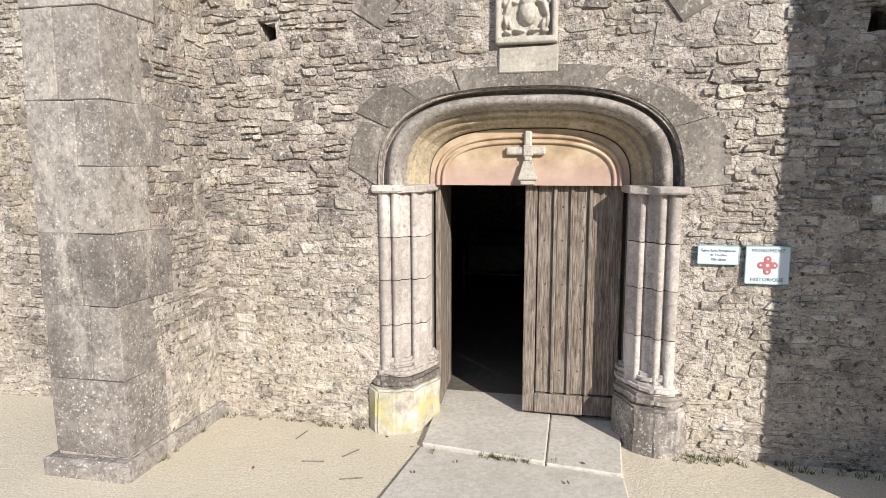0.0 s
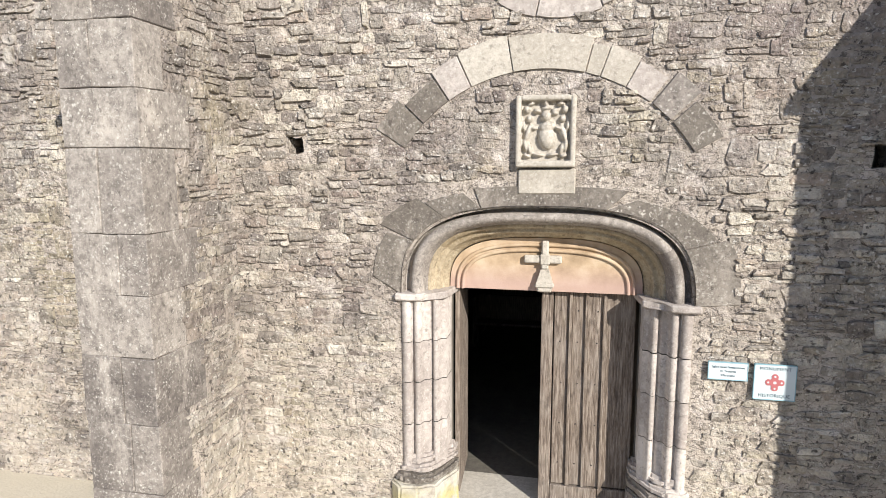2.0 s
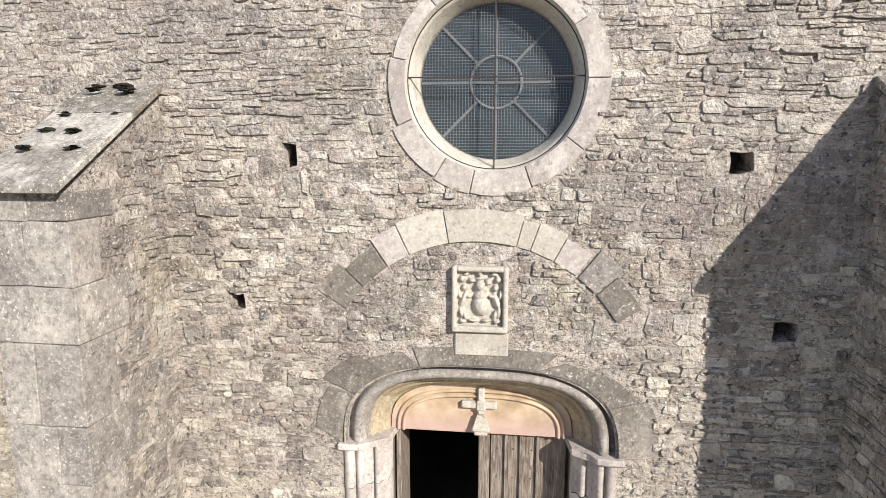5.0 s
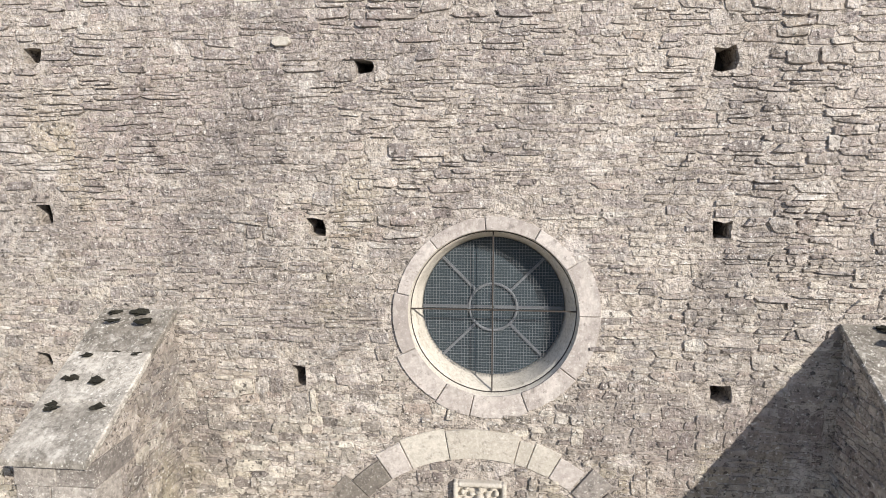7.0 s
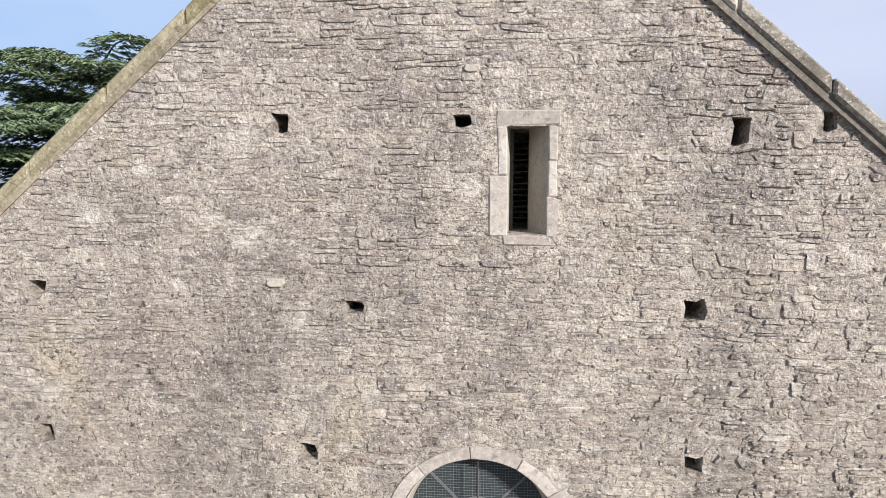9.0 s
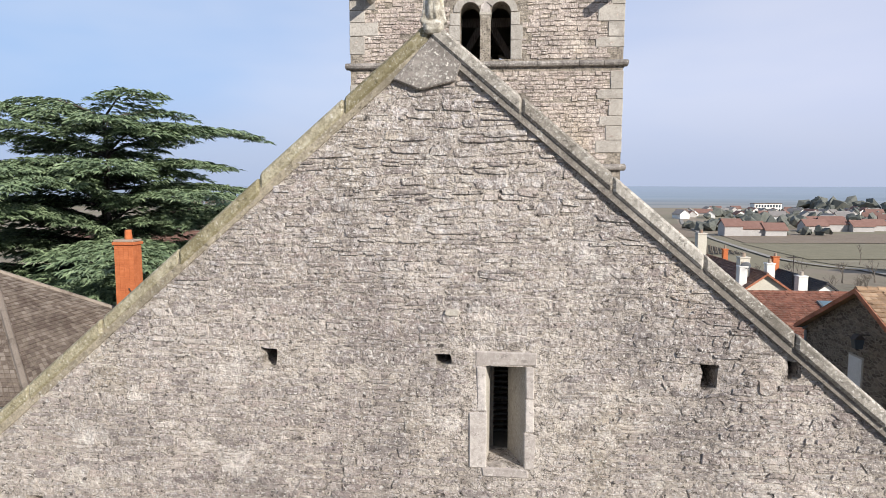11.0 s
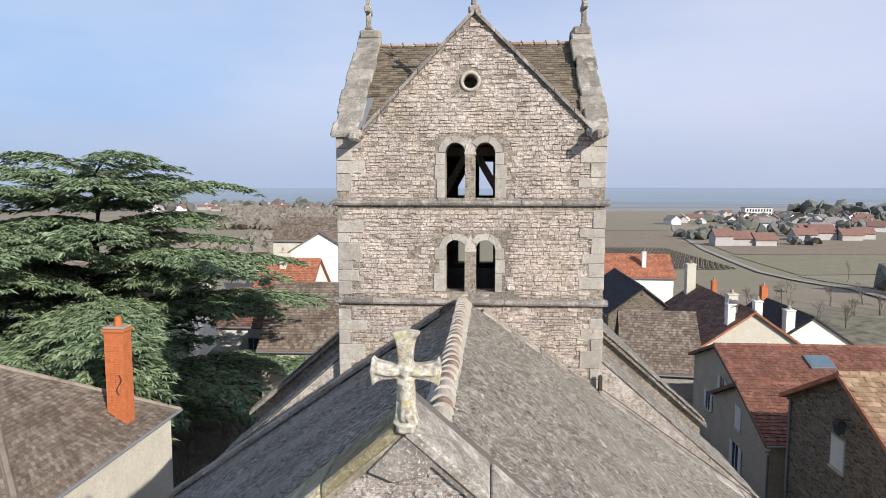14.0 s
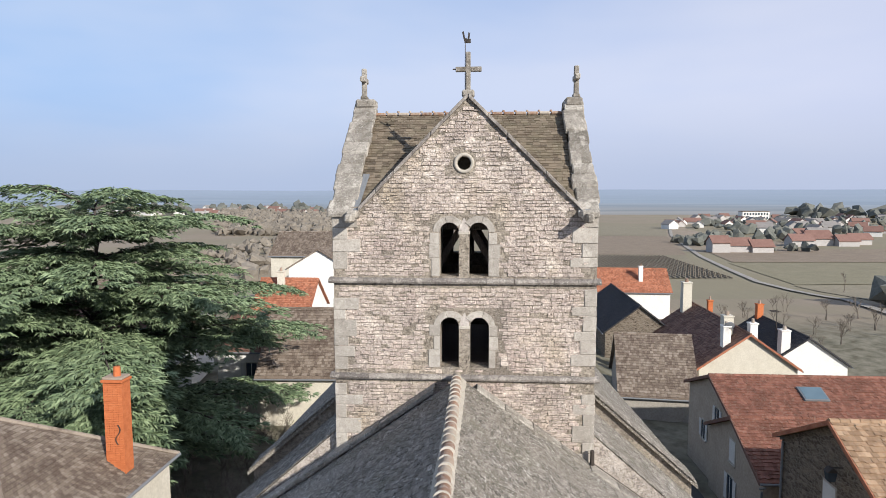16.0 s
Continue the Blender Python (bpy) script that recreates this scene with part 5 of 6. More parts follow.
add_prism(bm, [(.055, 0), (0, .055), (-.055, 0), (0, -.055)], front, -.0052, .001)
part("emblem", bm, RED, sg, "red quatrefoil emblem")
bm = bmesh.new()
add_prism(bm, circle(0, 0, .012, 12), front, -.0065, -.001)
for a in range(4):
    add_prism(bm, circle(.05 * math.cos(a * math.pi / 2), .05 * math.sin(a * math.pi / 2), .008, 10), front, -.0065, -.001)
part("emblem_holes", bm, PLATE, sg)

# ---- ground ----
def smooth(x, a, b):
    t = max(0.0, min(1.0, (x - a) / (b - a)))
    return t * t * (3 - 2 * t)


KNOTS = [(-80, 0), (6, 0), (25, -.9), (50, -2.0), (95, -3.2), (130, -5), (230, -6.5), (380, -9), (600, -12), (1500, -16), (9000, -16)]


def ground_z(x, y):
    for (y0, z0), (y1, z1) in zip(KNOTS, KNOTS[1:]):
        if y <= y1:
            z = z0 + (z1 - z0) * max(0, (y - y0)) / (y1 - y0)
            break
    z -= 1.6 * smooth(x, 8.5, 15) * (1 - smooth(y, 45, 90)) * smooth(y, -30, -5)
    z -= .5 * smooth(-x, 8.5, 14) * (1 - smooth(y, 45, 90)) * smooth(y, 0, 15)
    return z


def sheet(name, xs, ys, mat, lift=0.0, kind="structure", label="", category=""):
    vs = [(x, y, ground_z(x, y) + lift) for y in ys for x in xs]
    n = len(xs)
    fs = [(j * n + i, j * n + i + 1, (j + 1) * n + i + 1, (j + 1) * n + i) for j in range(len(ys) - 1) for i in range(n - 1)]
    me = bpy.data.meshes.new(name)
    me.from_pydata(vs, [], fs)
    return tagged(part_mesh(name, me, mat), label, category, "", kind)


m = Mat("ground", 0.97)
ground_y = m.axis("Y")
gravel = m.ramp(m.noise(50, 4, .75), (.3, (.40, .345, .255)), (.5, (.58, .52, .41)), (.72, (.70, .64, .53)))
gravel = m.mix(m.span(m.noise(1.6, 4), .4, .7, 0, .4), gravel, (.50, .44, .34))
yard_and_dark_front = m.ramp(m.noise(.6, 5), (.35, (.10, .09, .06)), (.5, (.16, .15, .11)), (.65, (.22, .20, .15)))
field = m.ramp(m.cells(.012, out="Color", vec=m.pos(1, .55, 1)), (.15, (.27, .222, .168)), (.4, (.225, .205, .135)), (.6, (.31, .25, .195)), (.85, (.25, .222, .155)))
rows = m.noise(1.0, 2, .5, m.pos(1.6, .05, 1))
field = m.mix(m.span(rows, .4, .6, 0, .35), field, (.21, .18, .13))
field = m.mix(m.span(m.noise(.03, 4), .45, .6, 0, .5), field, (.22, .195, .13))
c = m.mix(m.span(ground_y, 7, 12), gravel, yard_and_dark_front)
# unseen ground out front, darkened only to cut bounce light on the facade
c = m.mix(m.span(ground_y, -5, -7), c, yard_and_dark_front)
c = m.mix(m.span(ground_y, 78, 95), c, field)
m.bump(m.math("ADD", m.noise(60, 4), m.noise(12, 3)), .5, .02)
GROUND = m.done(c)
xs = [-900, -500, -300, -180, -110, -70, -45, -30, -22, -16, -14, -11, -8.5, -5, 0, 5, 8.5, 10, 12, 14, 16, 22, 30, 45, 70, 110, 180, 300, 500, 900]
ys = [-120, -60, -30, -15, -8, -4, -1, 3, 6, 10, 15, 20, 25, 31, 38, 45, 52, 60, 70, 80, 95, 110, 130, 160, 195, 230, 300, 380, 480, 600, 760]
sheet("ground", xs, ys, GROUND, label="gravel forecourt, darkened unseen front, village yards and open brown fields", category="ground")
# distance haze painted in: bluer outwards, with emission so the plain glows
m = Mat("hazed_far_plain", 1.0)
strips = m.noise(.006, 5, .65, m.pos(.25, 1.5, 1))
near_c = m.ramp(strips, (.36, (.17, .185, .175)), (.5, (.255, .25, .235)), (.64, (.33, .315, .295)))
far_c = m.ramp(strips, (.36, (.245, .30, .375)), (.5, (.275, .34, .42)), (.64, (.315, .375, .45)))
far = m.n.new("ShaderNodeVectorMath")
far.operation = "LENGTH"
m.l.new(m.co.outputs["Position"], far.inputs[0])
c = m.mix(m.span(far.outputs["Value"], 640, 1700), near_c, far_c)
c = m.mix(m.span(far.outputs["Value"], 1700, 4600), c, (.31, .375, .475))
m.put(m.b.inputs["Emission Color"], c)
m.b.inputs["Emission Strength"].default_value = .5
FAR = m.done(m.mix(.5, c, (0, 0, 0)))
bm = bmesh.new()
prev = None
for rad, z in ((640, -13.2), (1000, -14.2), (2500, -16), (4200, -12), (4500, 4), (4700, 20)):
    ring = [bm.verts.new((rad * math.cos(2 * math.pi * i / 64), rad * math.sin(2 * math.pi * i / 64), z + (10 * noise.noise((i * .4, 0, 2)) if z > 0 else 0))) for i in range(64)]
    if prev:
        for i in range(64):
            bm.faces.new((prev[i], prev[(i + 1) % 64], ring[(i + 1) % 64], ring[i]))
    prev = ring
tagged(part("backdrop", bm, FAR), "blue plain and low hills on the horizon, haze painted in", "backdrop", kind="structure")


def strip(name, pts, w, mat, label, category, lift=.05):
    bm = bmesh.new()
    prev = None
    for i, (x, y) in enumerate(pts):
        a, b = pts[max(i - 1, 0)], pts[min(i + 1, len(pts) - 1)]
        d = Vector((b[0] - a[0], b[1] - a[1])).normalized()
        row = [bm.verts.new((x + s * d.y * w, y - s * d.x * w, ground_z(x, y) + lift)) for s in (-1, 1)]
        if prev:
            bm.faces.new((prev[0], prev[1], row[1], row[0]))
        prev = row
    return tagged(part(name, bm, mat), label, category, kind="structure")


TRACK = make_plain("pale_track", (.26, .24, .21), (.33, .31, .275), (.40, .38, .34), .5)
ROAD = make_plain("asphalt", (.04, .04, .04), (.055, .055, .055), (.075, .073, .07), .8, .85)
strip("track", [(63, 92), (64, 97.5), (67, 114), (65.6, 121), (64.9, 130.6), (63.6, 144), (67, 171), (72.8, 211), (82, 256), (100, 340), (137, 475)], .85, TRACK, "pale country lane winding across the fields", "road", .25)
strip("village_street", [(11.2, -10), (11.2, 8), (11.4, 20), (11.6, 34), (11.0, 48), (10, 62)], 1.9, ROAD, "narrow asphalt street beside the church", "road")
strip("lane", [(-60, 62), (-44, 49), (-34, 41), (-28, 36)], 2.2, ROAD, "asphalt lane under the cedar", "road")

# field parcels and vine rows
FIELDS = [make_plain("ploughed_parcel", (.19, .150, .108), (.25, .198, .145), (.30, .245, .182), .25), make_plain("winter_grass_parcel", (.185, .165, .105), (.235, .212, .140), (.28, .252, .172), .25), make_plain("vineyard_parcel", (.20, .175, .12), (.25, .22, .155), (.30, .265, .19), .25)]


def parcel(pts, mat, label):
    bm = bmesh.new()
    n = 8
    (a, b, c, d) = [Vector((*p, 0)) for p in pts]
    grid = [[a.lerp(b, i / n).lerp(d.lerp(c, i / n), j / n) for i in range(n + 1)] for j in range(n + 1)]
    vs = [[bm.verts.new((p.x, p.y, ground_z(p.x, p.y) + .12)) for p in row] for row in grid]
    for j in range(n):
        for i in range(n):
            bm.faces.new((vs[j][i], vs[j][i + 1], vs[j + 1][i + 1], vs[j + 1][i]))
    return tagged(part("field", bm, mat), label, "field", kind="structure")


parcel([(22, 150), (58, 150), (68, 215), (24, 215)], FIELDS[2], "brown vineyard parcel with rows of stakes")
parcel([(24, 217), (70, 217), (96, 335), (28, 335)], FIELDS[0], "ploughed reddish brown field")
parcel([(70, 140), (150, 150), (150, 195), (74, 190)], FIELDS[1], "dull green winter grass field")
parcel([(76, 192), (170, 198), (190, 250), (84, 244)], FIELDS[0], "bare brown field beyond the lane")
parcel([(72, 112), (150, 118), (150, 148), (69, 138)], FIELDS[2], "stubble field beside the lane")
parcel([(30, 340), (98, 340), (132, 470), (34, 470)], FIELDS[2], "pale fallow field")
VINE = make_plain("bare_vines", (.17, .14, .105), (.23, .19, .145), (.28, .235, .185), 1)
bm = bmesh.new()
for i in range(30):
    x = 24 + i * 1.25
    for k in range(16):
        y = 152 + k * 3.9
        z = ground_z(x, y)
        add_box(bm, x - .05, x + .05, y - 1.6, y + 1.6, z + .1, z + .42)
        add_box(bm, x - .06, x + .06, y - .06, y + .06, z, z + .8)
tagged(part("vine_rows", bm, VINE), "rows of bare winter vines on stakes", "vines", kind="stuff")

# ---- houses ----
PLASTER = make_plain("cream_render", (.50, .46, .38), (.60, .56, .47), (.68, .64, .55), 1.2)
WHITE = make_plain("white_render", (.66, .64, .60), (.76, .75, .71), (.82, .81, .78), 1.0)
BEIGE = make_plain("beige_render", (.30, .25, .20), (.39, .33, .265), (.47, .41, .335), 1.0)
GREYR = make_plain("grey_render", (.27, .25, .22), (.36, .33, .29), (.44, .41, .36), 1.0)
m = Mat("brown_rubble", .95)
brick_u = m.pos(1, 1.0, 2.4)
near = m.cells(3.6, vec=brick_u)
c = m.ramp(m.cells(3.6, out="Color", vec=brick_u), (.1, (.08, .063, .047)), (.4, (.15, .12, .09)), (.7, (.22, .178, .135)), (.95, (.31, .26, .205)))
edge = m.cells(3.6, "DISTANCE_TO_EDGE", vec=brick_u)
c = m.mix(m.span(edge, .09, .03), c, (.30, .26, .21))
c = m.mix(m.span(m.noise(20, 5, .75), .45, .65, 0, .6), c, (.11, .09, .07))
m.bump(m.math("ADD", m.span(edge, 0, .15), m.noise(20, 4)), .9, .04)
BROWNST = m.done(c)


def make_tiles(name, a, b, c0):
    m = Mat(name, .9)
    c = m.mix(.62, b, m.ramp(m.piece(), (0, deepen(a, .75)), (.5, b), (1, deepen(c0, 1.15))))
    c = m.mix(m.span(m.noise(.9, 6, .7), .48, .62, 0, .7), c, deepen(a, .8))
    c = m.mix(m.span(m.noise(9, 3), .55, .68, 0, .35), c, (.30, .26, .20))
    c = m.mix(m.span(m.noise(26, 4, .8), .57, .65, 0, .45), c, (.36, .33, .28))
    c = m.mix(m.span(m.noise(21, 4, .8), .57, .65, 0, .45), c, deepen(a, .6))
    m.bump(m.noise(25, 3), .5, .01)
    return m.done(c)


T_ORANGE = make_tiles("orange_tiles", (.28, .10, .055), (.38, .145, .08), (.46, .20, .12))
T_RED = make_tiles("red_tiles", (.15, .062, .043), (.21, .088, .06), (.27, .125, .09))
T_BROWN = make_tiles("brown_tiles", (.11, .058, .045), (.17, .092, .07), (.24, .145, .108))
T_GREY = make_tiles("grey_old_tiles", (.10, .07, .055), (.18, .142, .112), (.28, .24, .20))
T_SLATE = make_tiles("black_slate", (.025, .025, .03), (.035, .036, .042), (.055, .055, .062))
T_SAND = make_tiles("sand_tiles", (.24, .15, .09), (.36, .24, .15), (.46, .33, .22))
m = Mat("window_glass", .1)
PANE = m.done(m.mix(m.noise(2, 2), (.03, .04, .05), (.06, .075, .09)))
SHUTTER = make_plain("pale_shutter", (.50, .50, .48), (.60, .60, .58), (.68, .68, .66), 3)
BRICKRED = make_plain("orange_brick", (.42, .12, .045), (.52, .16, .06), (.60, .21, .09), 5, .9, .8, 30, .01)


def window(parent, to, u, v, w, h, shut=False):
    wi = part("window", bmesh.new(), SHUTTER, parent)
    def rect(name, u0, u1, v0, v1, d0, d1, mat):
        prism(name, [(u0, v0), (u1, v0), (u1, v1), (u0, v1)], to, d0, d1, mat, wi)
    rect("frame", u - w / 2 - .07, u + w / 2 + .07, v - .07, v + h + .07, -.03, .02, PALE)
    rect("pane", u - w / 2, u + w / 2, v, v + h, -.045, -.035, SHUTTER if shut else PANE)
    if not shut:
        rect("mullion", u - .03, u + .03, v, v + h, -.06, -.046, SHUTTER)
        rect("shutter", u - w - .05, u - w / 2 - .05, v, v + h, -.07, -.035, SHUTTER)
        rect("shutter", u + w / 2 + .05, u + w + .05, v, v + h, -.07, -.035, SHUTTER)
    rect("sill", u - w / 2 - .1, u + w / 2 + .1, v - .12, v - .07, -.1, .02, PALE)


def chimney(parent, x, y, z0, z1, w, mat, pot=True):
    ch = box("chimney", x - w / 2, x + w / 2, y - w / 2, y + w / 2, z0, z1, mat, parent, .02)
    box("cap", x - w / 2 - .06, x + w / 2 + .06, y - w / 2 - .06, y + w / 2 + .06, z1, z1 + .12, mat, ch, .02)
    if pot:
        bm = bmesh.new()
        bmesh.ops.create_cone(bm, cap_ends=True, segments=10, radius1=w * .22, radius2=w * .18, depth=.4, matrix=pose(x, y, z1 + .3))
        part("chimney_pot", bm, TERRA, ch)


def house(label, cx, cy, yaw, length, half, base, eave, ridge, wall, tile, tsize=(.22, .26), chimneys=(), windows=(), over=.3, verge=None):
    """A gabled house, its ridge along its own x axis."""
    h = thing("house", label, "house", (cx, cy, 0))
    h.rotation_euler = (0, 0, radians(yaw))
    L = length / 2
    loop = [(-half, base), (half, base), (half, eave), (0, ridge), (-half, eave)]
    prism("wall", loop, sideways, -L, L, wall, h)
    sl = (ridge - eave) / half
    for s in (-1, 1):
        e = half + over
        deck = [(0, ridge + .16), (s * e, ridge + .16 - sl * e), (s * e, ridge + .04 - sl * e), (0, ridge + .04)]
        ro = prism("roof", deck, sideways, -L - over, L + over, tile, h)
        tiled_slope("roof_tiles", ro, tile, (-L - over, 0, ridge + .165), (1, 0, 0), (0, s, -sl), length + 2 * over, e * math.hypot(1, sl), tsize, random.Random(int(cx * 10 + cy)), .05)
        gut = bmesh.new()
        bmesh.ops.create_cone(gut, cap_ends=True, segments=8, radius1=.07, radius2=.07, depth=length + 2 * over, matrix=pose(0, s * (e + .05), ridge - sl * e + .05, 0, 90, 0))
        part("gutter", gut, LEAD, h)
    n = int((length + 2 * over) / .4)
    bm = bmesh.new()
    for i in range(n):
        bmesh.ops.create_cone(bm, cap_ends=True, segments=8, radius1=.13, radius2=.11, depth=.42, matrix=pose(-L - over + .2 + i * .4, 0, ridge + .15, 0, 90, 0))
    part("ridge_tiles", bm, tile, h)
    if verge:
        for s in (-1, 1):
            for g in (-1, 1):
                e = half + over
                prism("verge_board", [(0, ridge + .19), (s * e, ridge + .19 - sl * e), (s * e, ridge - .02 - sl * e), (0, ridge - .02)], sideways, g * (L + over), g * (L + over + .05), verge, h)
    for x, y, z1, w, mat in chimneys:
        chimney(h, x, y, ridge - sl * abs(y) - .4, z1, w, mat)
    for side, u, v, w, hh, shut in windows:
        if side == "gable":
            window(h, lambda a, b, d: (-L + d, a, b), u, v, w, hh, shut)
        elif side == "front":
            window(h, lambda a, b, d: (a, -half + d, b), u, v, w, hh, shut)
        else:
            window(h, lambda a, b, d: (L - d, a, b), u, v, w, hh, shut)
    return h


house("brown rubble house with orange verge boards and sand-coloured tiles", 19.9, 20.5, 0, 10, 4.5, -3, 4.35, 6.65, BROWNST, T_SAND, windows=(("gable", 0.2, 2.75, .9, 1.25, True),), verge=T_ORANGE)
house("beige rendered cottage with red tiles and white shutters", 18.5, 30.9, 0, 7, 3.9, -4, 1.2, 3.0, BEIGE, T_RED, windows=(("gable", .2, .35, .8, 1.3, True), ("gable", .3, -2.2, .8, 1.6, False)), verge=T_BROWN)
red = house("long house with red tiled roof and a skylight", 25.4, 35.7, 0, 20, 4.6, -4, 2.3, 4.05, BEIGE, T_RED, windows=(("gable", -1.0, 1.2, .7, 1.1, False), ("gable", 1.4, -.6, .7, 1.2, False)), verge=T_BROWN)
sk = part("skylight", bmesh.new(), LEAD, red)
sk.matrix_basis = Matrix.Translation((-4.6, -1.75, 3.42 + .16)) @ Matrix.Rotation(math.atan2(1.75, 4.6), 4, "X")
box("skylight_frame", -.75, .75, -.65, .65, -.1, .12, LEAD, sk, .02)
m = Mat("skylight_glass", .05)
SKYGLASS = m.done(m.mix(m.noise(1, 2), (.09, .14, .18), (.13, .19, .23)))
box("pane", -.65, .65, -.55, .55, .12, .135, SKYGLASS, sk, 0)
house("low outbuilding with mottled grey tiled roof", 15.7, 52, -6, 6.2, 4.2, -4, -1.2, 3.0, GREYR, T_GREY)
house("rubble barn with steep black slate roof", 18.3, 76, 90, 17, 3.9, -4, -.2, 2.8, BROWNST, T_SLATE)
house("yellow rendered house with brown tiled roof and chimneys", 24.6, 61, 90, 16.5, 4.4, -4, -.1, 3.0, PLASTER, T_BROWN, tsize=(.3, .33), chimneys=((8.0 - 14, 1.2, 4.3, .9, PLASTER), (-7.4, 1.8, 3.6, .7, WHITE), (-7.4, -.6, 3.9, .7, WHITE), (3, -.3, 4.2, .5, BRICKRED), (7, 1.0, 5.6, 1.0, PLASTER)), verge=T_ORANGE)
house("white house with black slate roof and tall chimneys", 33, 65, 90, 12, 3.9, -5, -1.4, 1.3, WHITE, T_SLATE, chimneys=((-5.5, 2.2, 2.0, .9, WHITE), (5, .3, 2.8, .7, BRICKRED)))
house("white house with bright orange tiled roof", 23, 94, -2, 10.5, 4, -4, 1.0, 3.9, WHITE, T_ORANGE, chimneys=((1.2, -2.2, 4.6, .6, WHITE),))
house("white gabled cottage with orange tiled roof", -21.4, 63, 0, 6, 4.2, -4, 3.0, 6.3, WHITE, T_ORANGE, chimneys=((-.7, -1.0, 7.3, .7, PLASTER),))
house("white gabled house with grey roof beyond the cedar", -21.6, 80, 90, 9, 4, -4, 6.0, 8.4, WHITE, T_GREY)
house("barn with pale grey tiled roof", -26, 92, 0, 12, 5, -4, 6.5, 9.6, PLASTER, T_GREY)
house("house with dull red tiled roof behind the tower", -13, 84, 15, 9, 4.5, -4, 5.0, 8.0, GREYR, T_RED)
house("long outbuilding with grey brown tiled roof", -12.5, 46, 2, 9.5, 4.6, -3, 1.9, 6.2, PLASTER, T_GREY)
house("white rendered house half hidden by the cedar", -33, 52, 10, 12, 4, -2, 3.4, 6.4, WHITE, T_BROWN, windows=(("front", 2, .8, .9, 1.2, False), ("front", -2.6, .8, .9, 1.2, False)))
house("pale house beside the lane under the cedar", -19.5, 50, 0, 6, 4, -3, 2.6, 5.0, WHITE, T_BROWN, windows=(("front", 0, .3, .9, 1.2, False),))
house("pale house along the lane with brown roof", -46, 66, 30, 14, 5, -3, 3, 5.5, PLASTER, T_GREY)

# unseen plain houses added opposite the church to block skylight, and a garden wall
house("plain grey rendered house, unseen, added to block skylight", -15, -33, 0, 26, 5, -1, 6.5, 9.5, GREYR, T_GREY)
house("plain rubble house, unseen, added to block skylight", 16, -38, 0, 24, 5, -1, 6.0, 9.0, BROWNST, T_GREY)
bm = bmesh.new()
add_box(bm, -22, -15.2, 43.2, 43.6, -3, .35, .03)
add_box(bm, -22.05, -15.15, 43.1, 43.7, .35, .45, .03)
tagged(part("garden_wall", bm, PLASTER), "low pale rendered garden wall with coping", "wall")

# lantern and downpipes on the street houses
lamp = thing("wall_lantern", "old iron lantern on a bracket against the house wall", "lantern", (14.45, 19.9, 4.55))
box("bracket", -.05, .5, -.02, .02, .52, .56, IRON, lamp, .005)
prism("glass_body", [(-.13, .0), (.13, .0), (.19, .38), (-.19, .38)], front, -.15, .15, PANE, lamp, .01)
prism("hood", [(-.22, .38), (.22, .38), (.05, .56), (-.05, .56)], front, -.18, .18, IRON, lamp, .01)
box("finial", -.04, .04, -.04, .04, -.08, .0, IRON, lamp, .01)
for px, py, z0, z1 in ((14.82, 24.75, -2.5, 4.2), (14.9, 26.9, -2.5, .6)):
    bm = bmesh.new()
    bmesh.ops.create_cone(bm, cap_ends=True, segments=8, radius1=.06, radius2=.06, depth=z1 - z0, matrix=pose(px, py, (z0 + z1) / 2))
    bmesh.ops.create_cone(bm, cap_ends=True, segments=8, radius1=.06, radius2=.06, depth=.5, matrix=pose(px + .1, py + .15, z1 + .12, 60, 20, 0))
    tagged(part("downpipe", bm, LEAD), "grey rainwater pipe down the house wall", "downpipe", "downpipes")
dish = thing("satellite_dish", "grey satellite dish on a roof chimney", "satellite dish", (23.0, 53.4, 3.4))
bm = bmesh.new()
bmesh.ops.create_uvsphere(bm, u_segments=14, v_segments=6, radius=.5, matrix=Matrix.LocRotScale((0, 0, .3), Euler((.5, 0, 0)), (1, .22, 1)))
part("bowl", bm, LEAD, dish)
box("arm", -.03, .03, -.5, 0, .1, .15, IRON, dish, .01)
box("mast", -.03, .03, .05, .11, -.6, .4, IRON, dish, .01)
aerial = thing("television_aerial", "thin rooftop television aerial", "aerial", (30.2, 60.0, 1.5))
box("mast", -.03, .03, -.03, .03, -.6, 2.6, IRON, aerial, 0)
for k in range(5):
    box("rod", -.5 + k * .03, .5 - k * .03, -.02 + k * .25, .02 + k * .25, 2.3, 2.34, IRON, aerial, 0)

# neighbour house with hipped roof and tall brick chimney
hip = thing("house", "cream rendered house with hipped grey tiled roof and tall brick chimney", "house")
HX0, HX1, HY0, HY1, HE, HR = -26.0, -13.45, 11.6, 21.4, 4.25, 7.7
box("wall", HX0 + .3, HX1 - .3, HY0 + .3, HY1 - .3, -2.5, HE - .02, PLASTER, hip, .02)
ym = (HY0 + HY1) / 2
rx0, rx1 = HX0 + 5.2, HX1 - 5.2
bm = bmesh.new()
cs = [bm.verts.new(p) for p in ((HX0, HY0, HE), (HX1, HY0, HE), (HX1, HY1, HE), (HX0, HY1, HE), (rx0, ym, HR), (rx1, ym, HR))]
for f in ((0, 1, 5, 4), (1, 2, 5), (2, 3, 4, 5), (3, 0, 4), (0, 3, 2, 1)):
    bm.faces.new([cs[i] for i in f])
hr = part("roof", bm, T_GREY, hip)
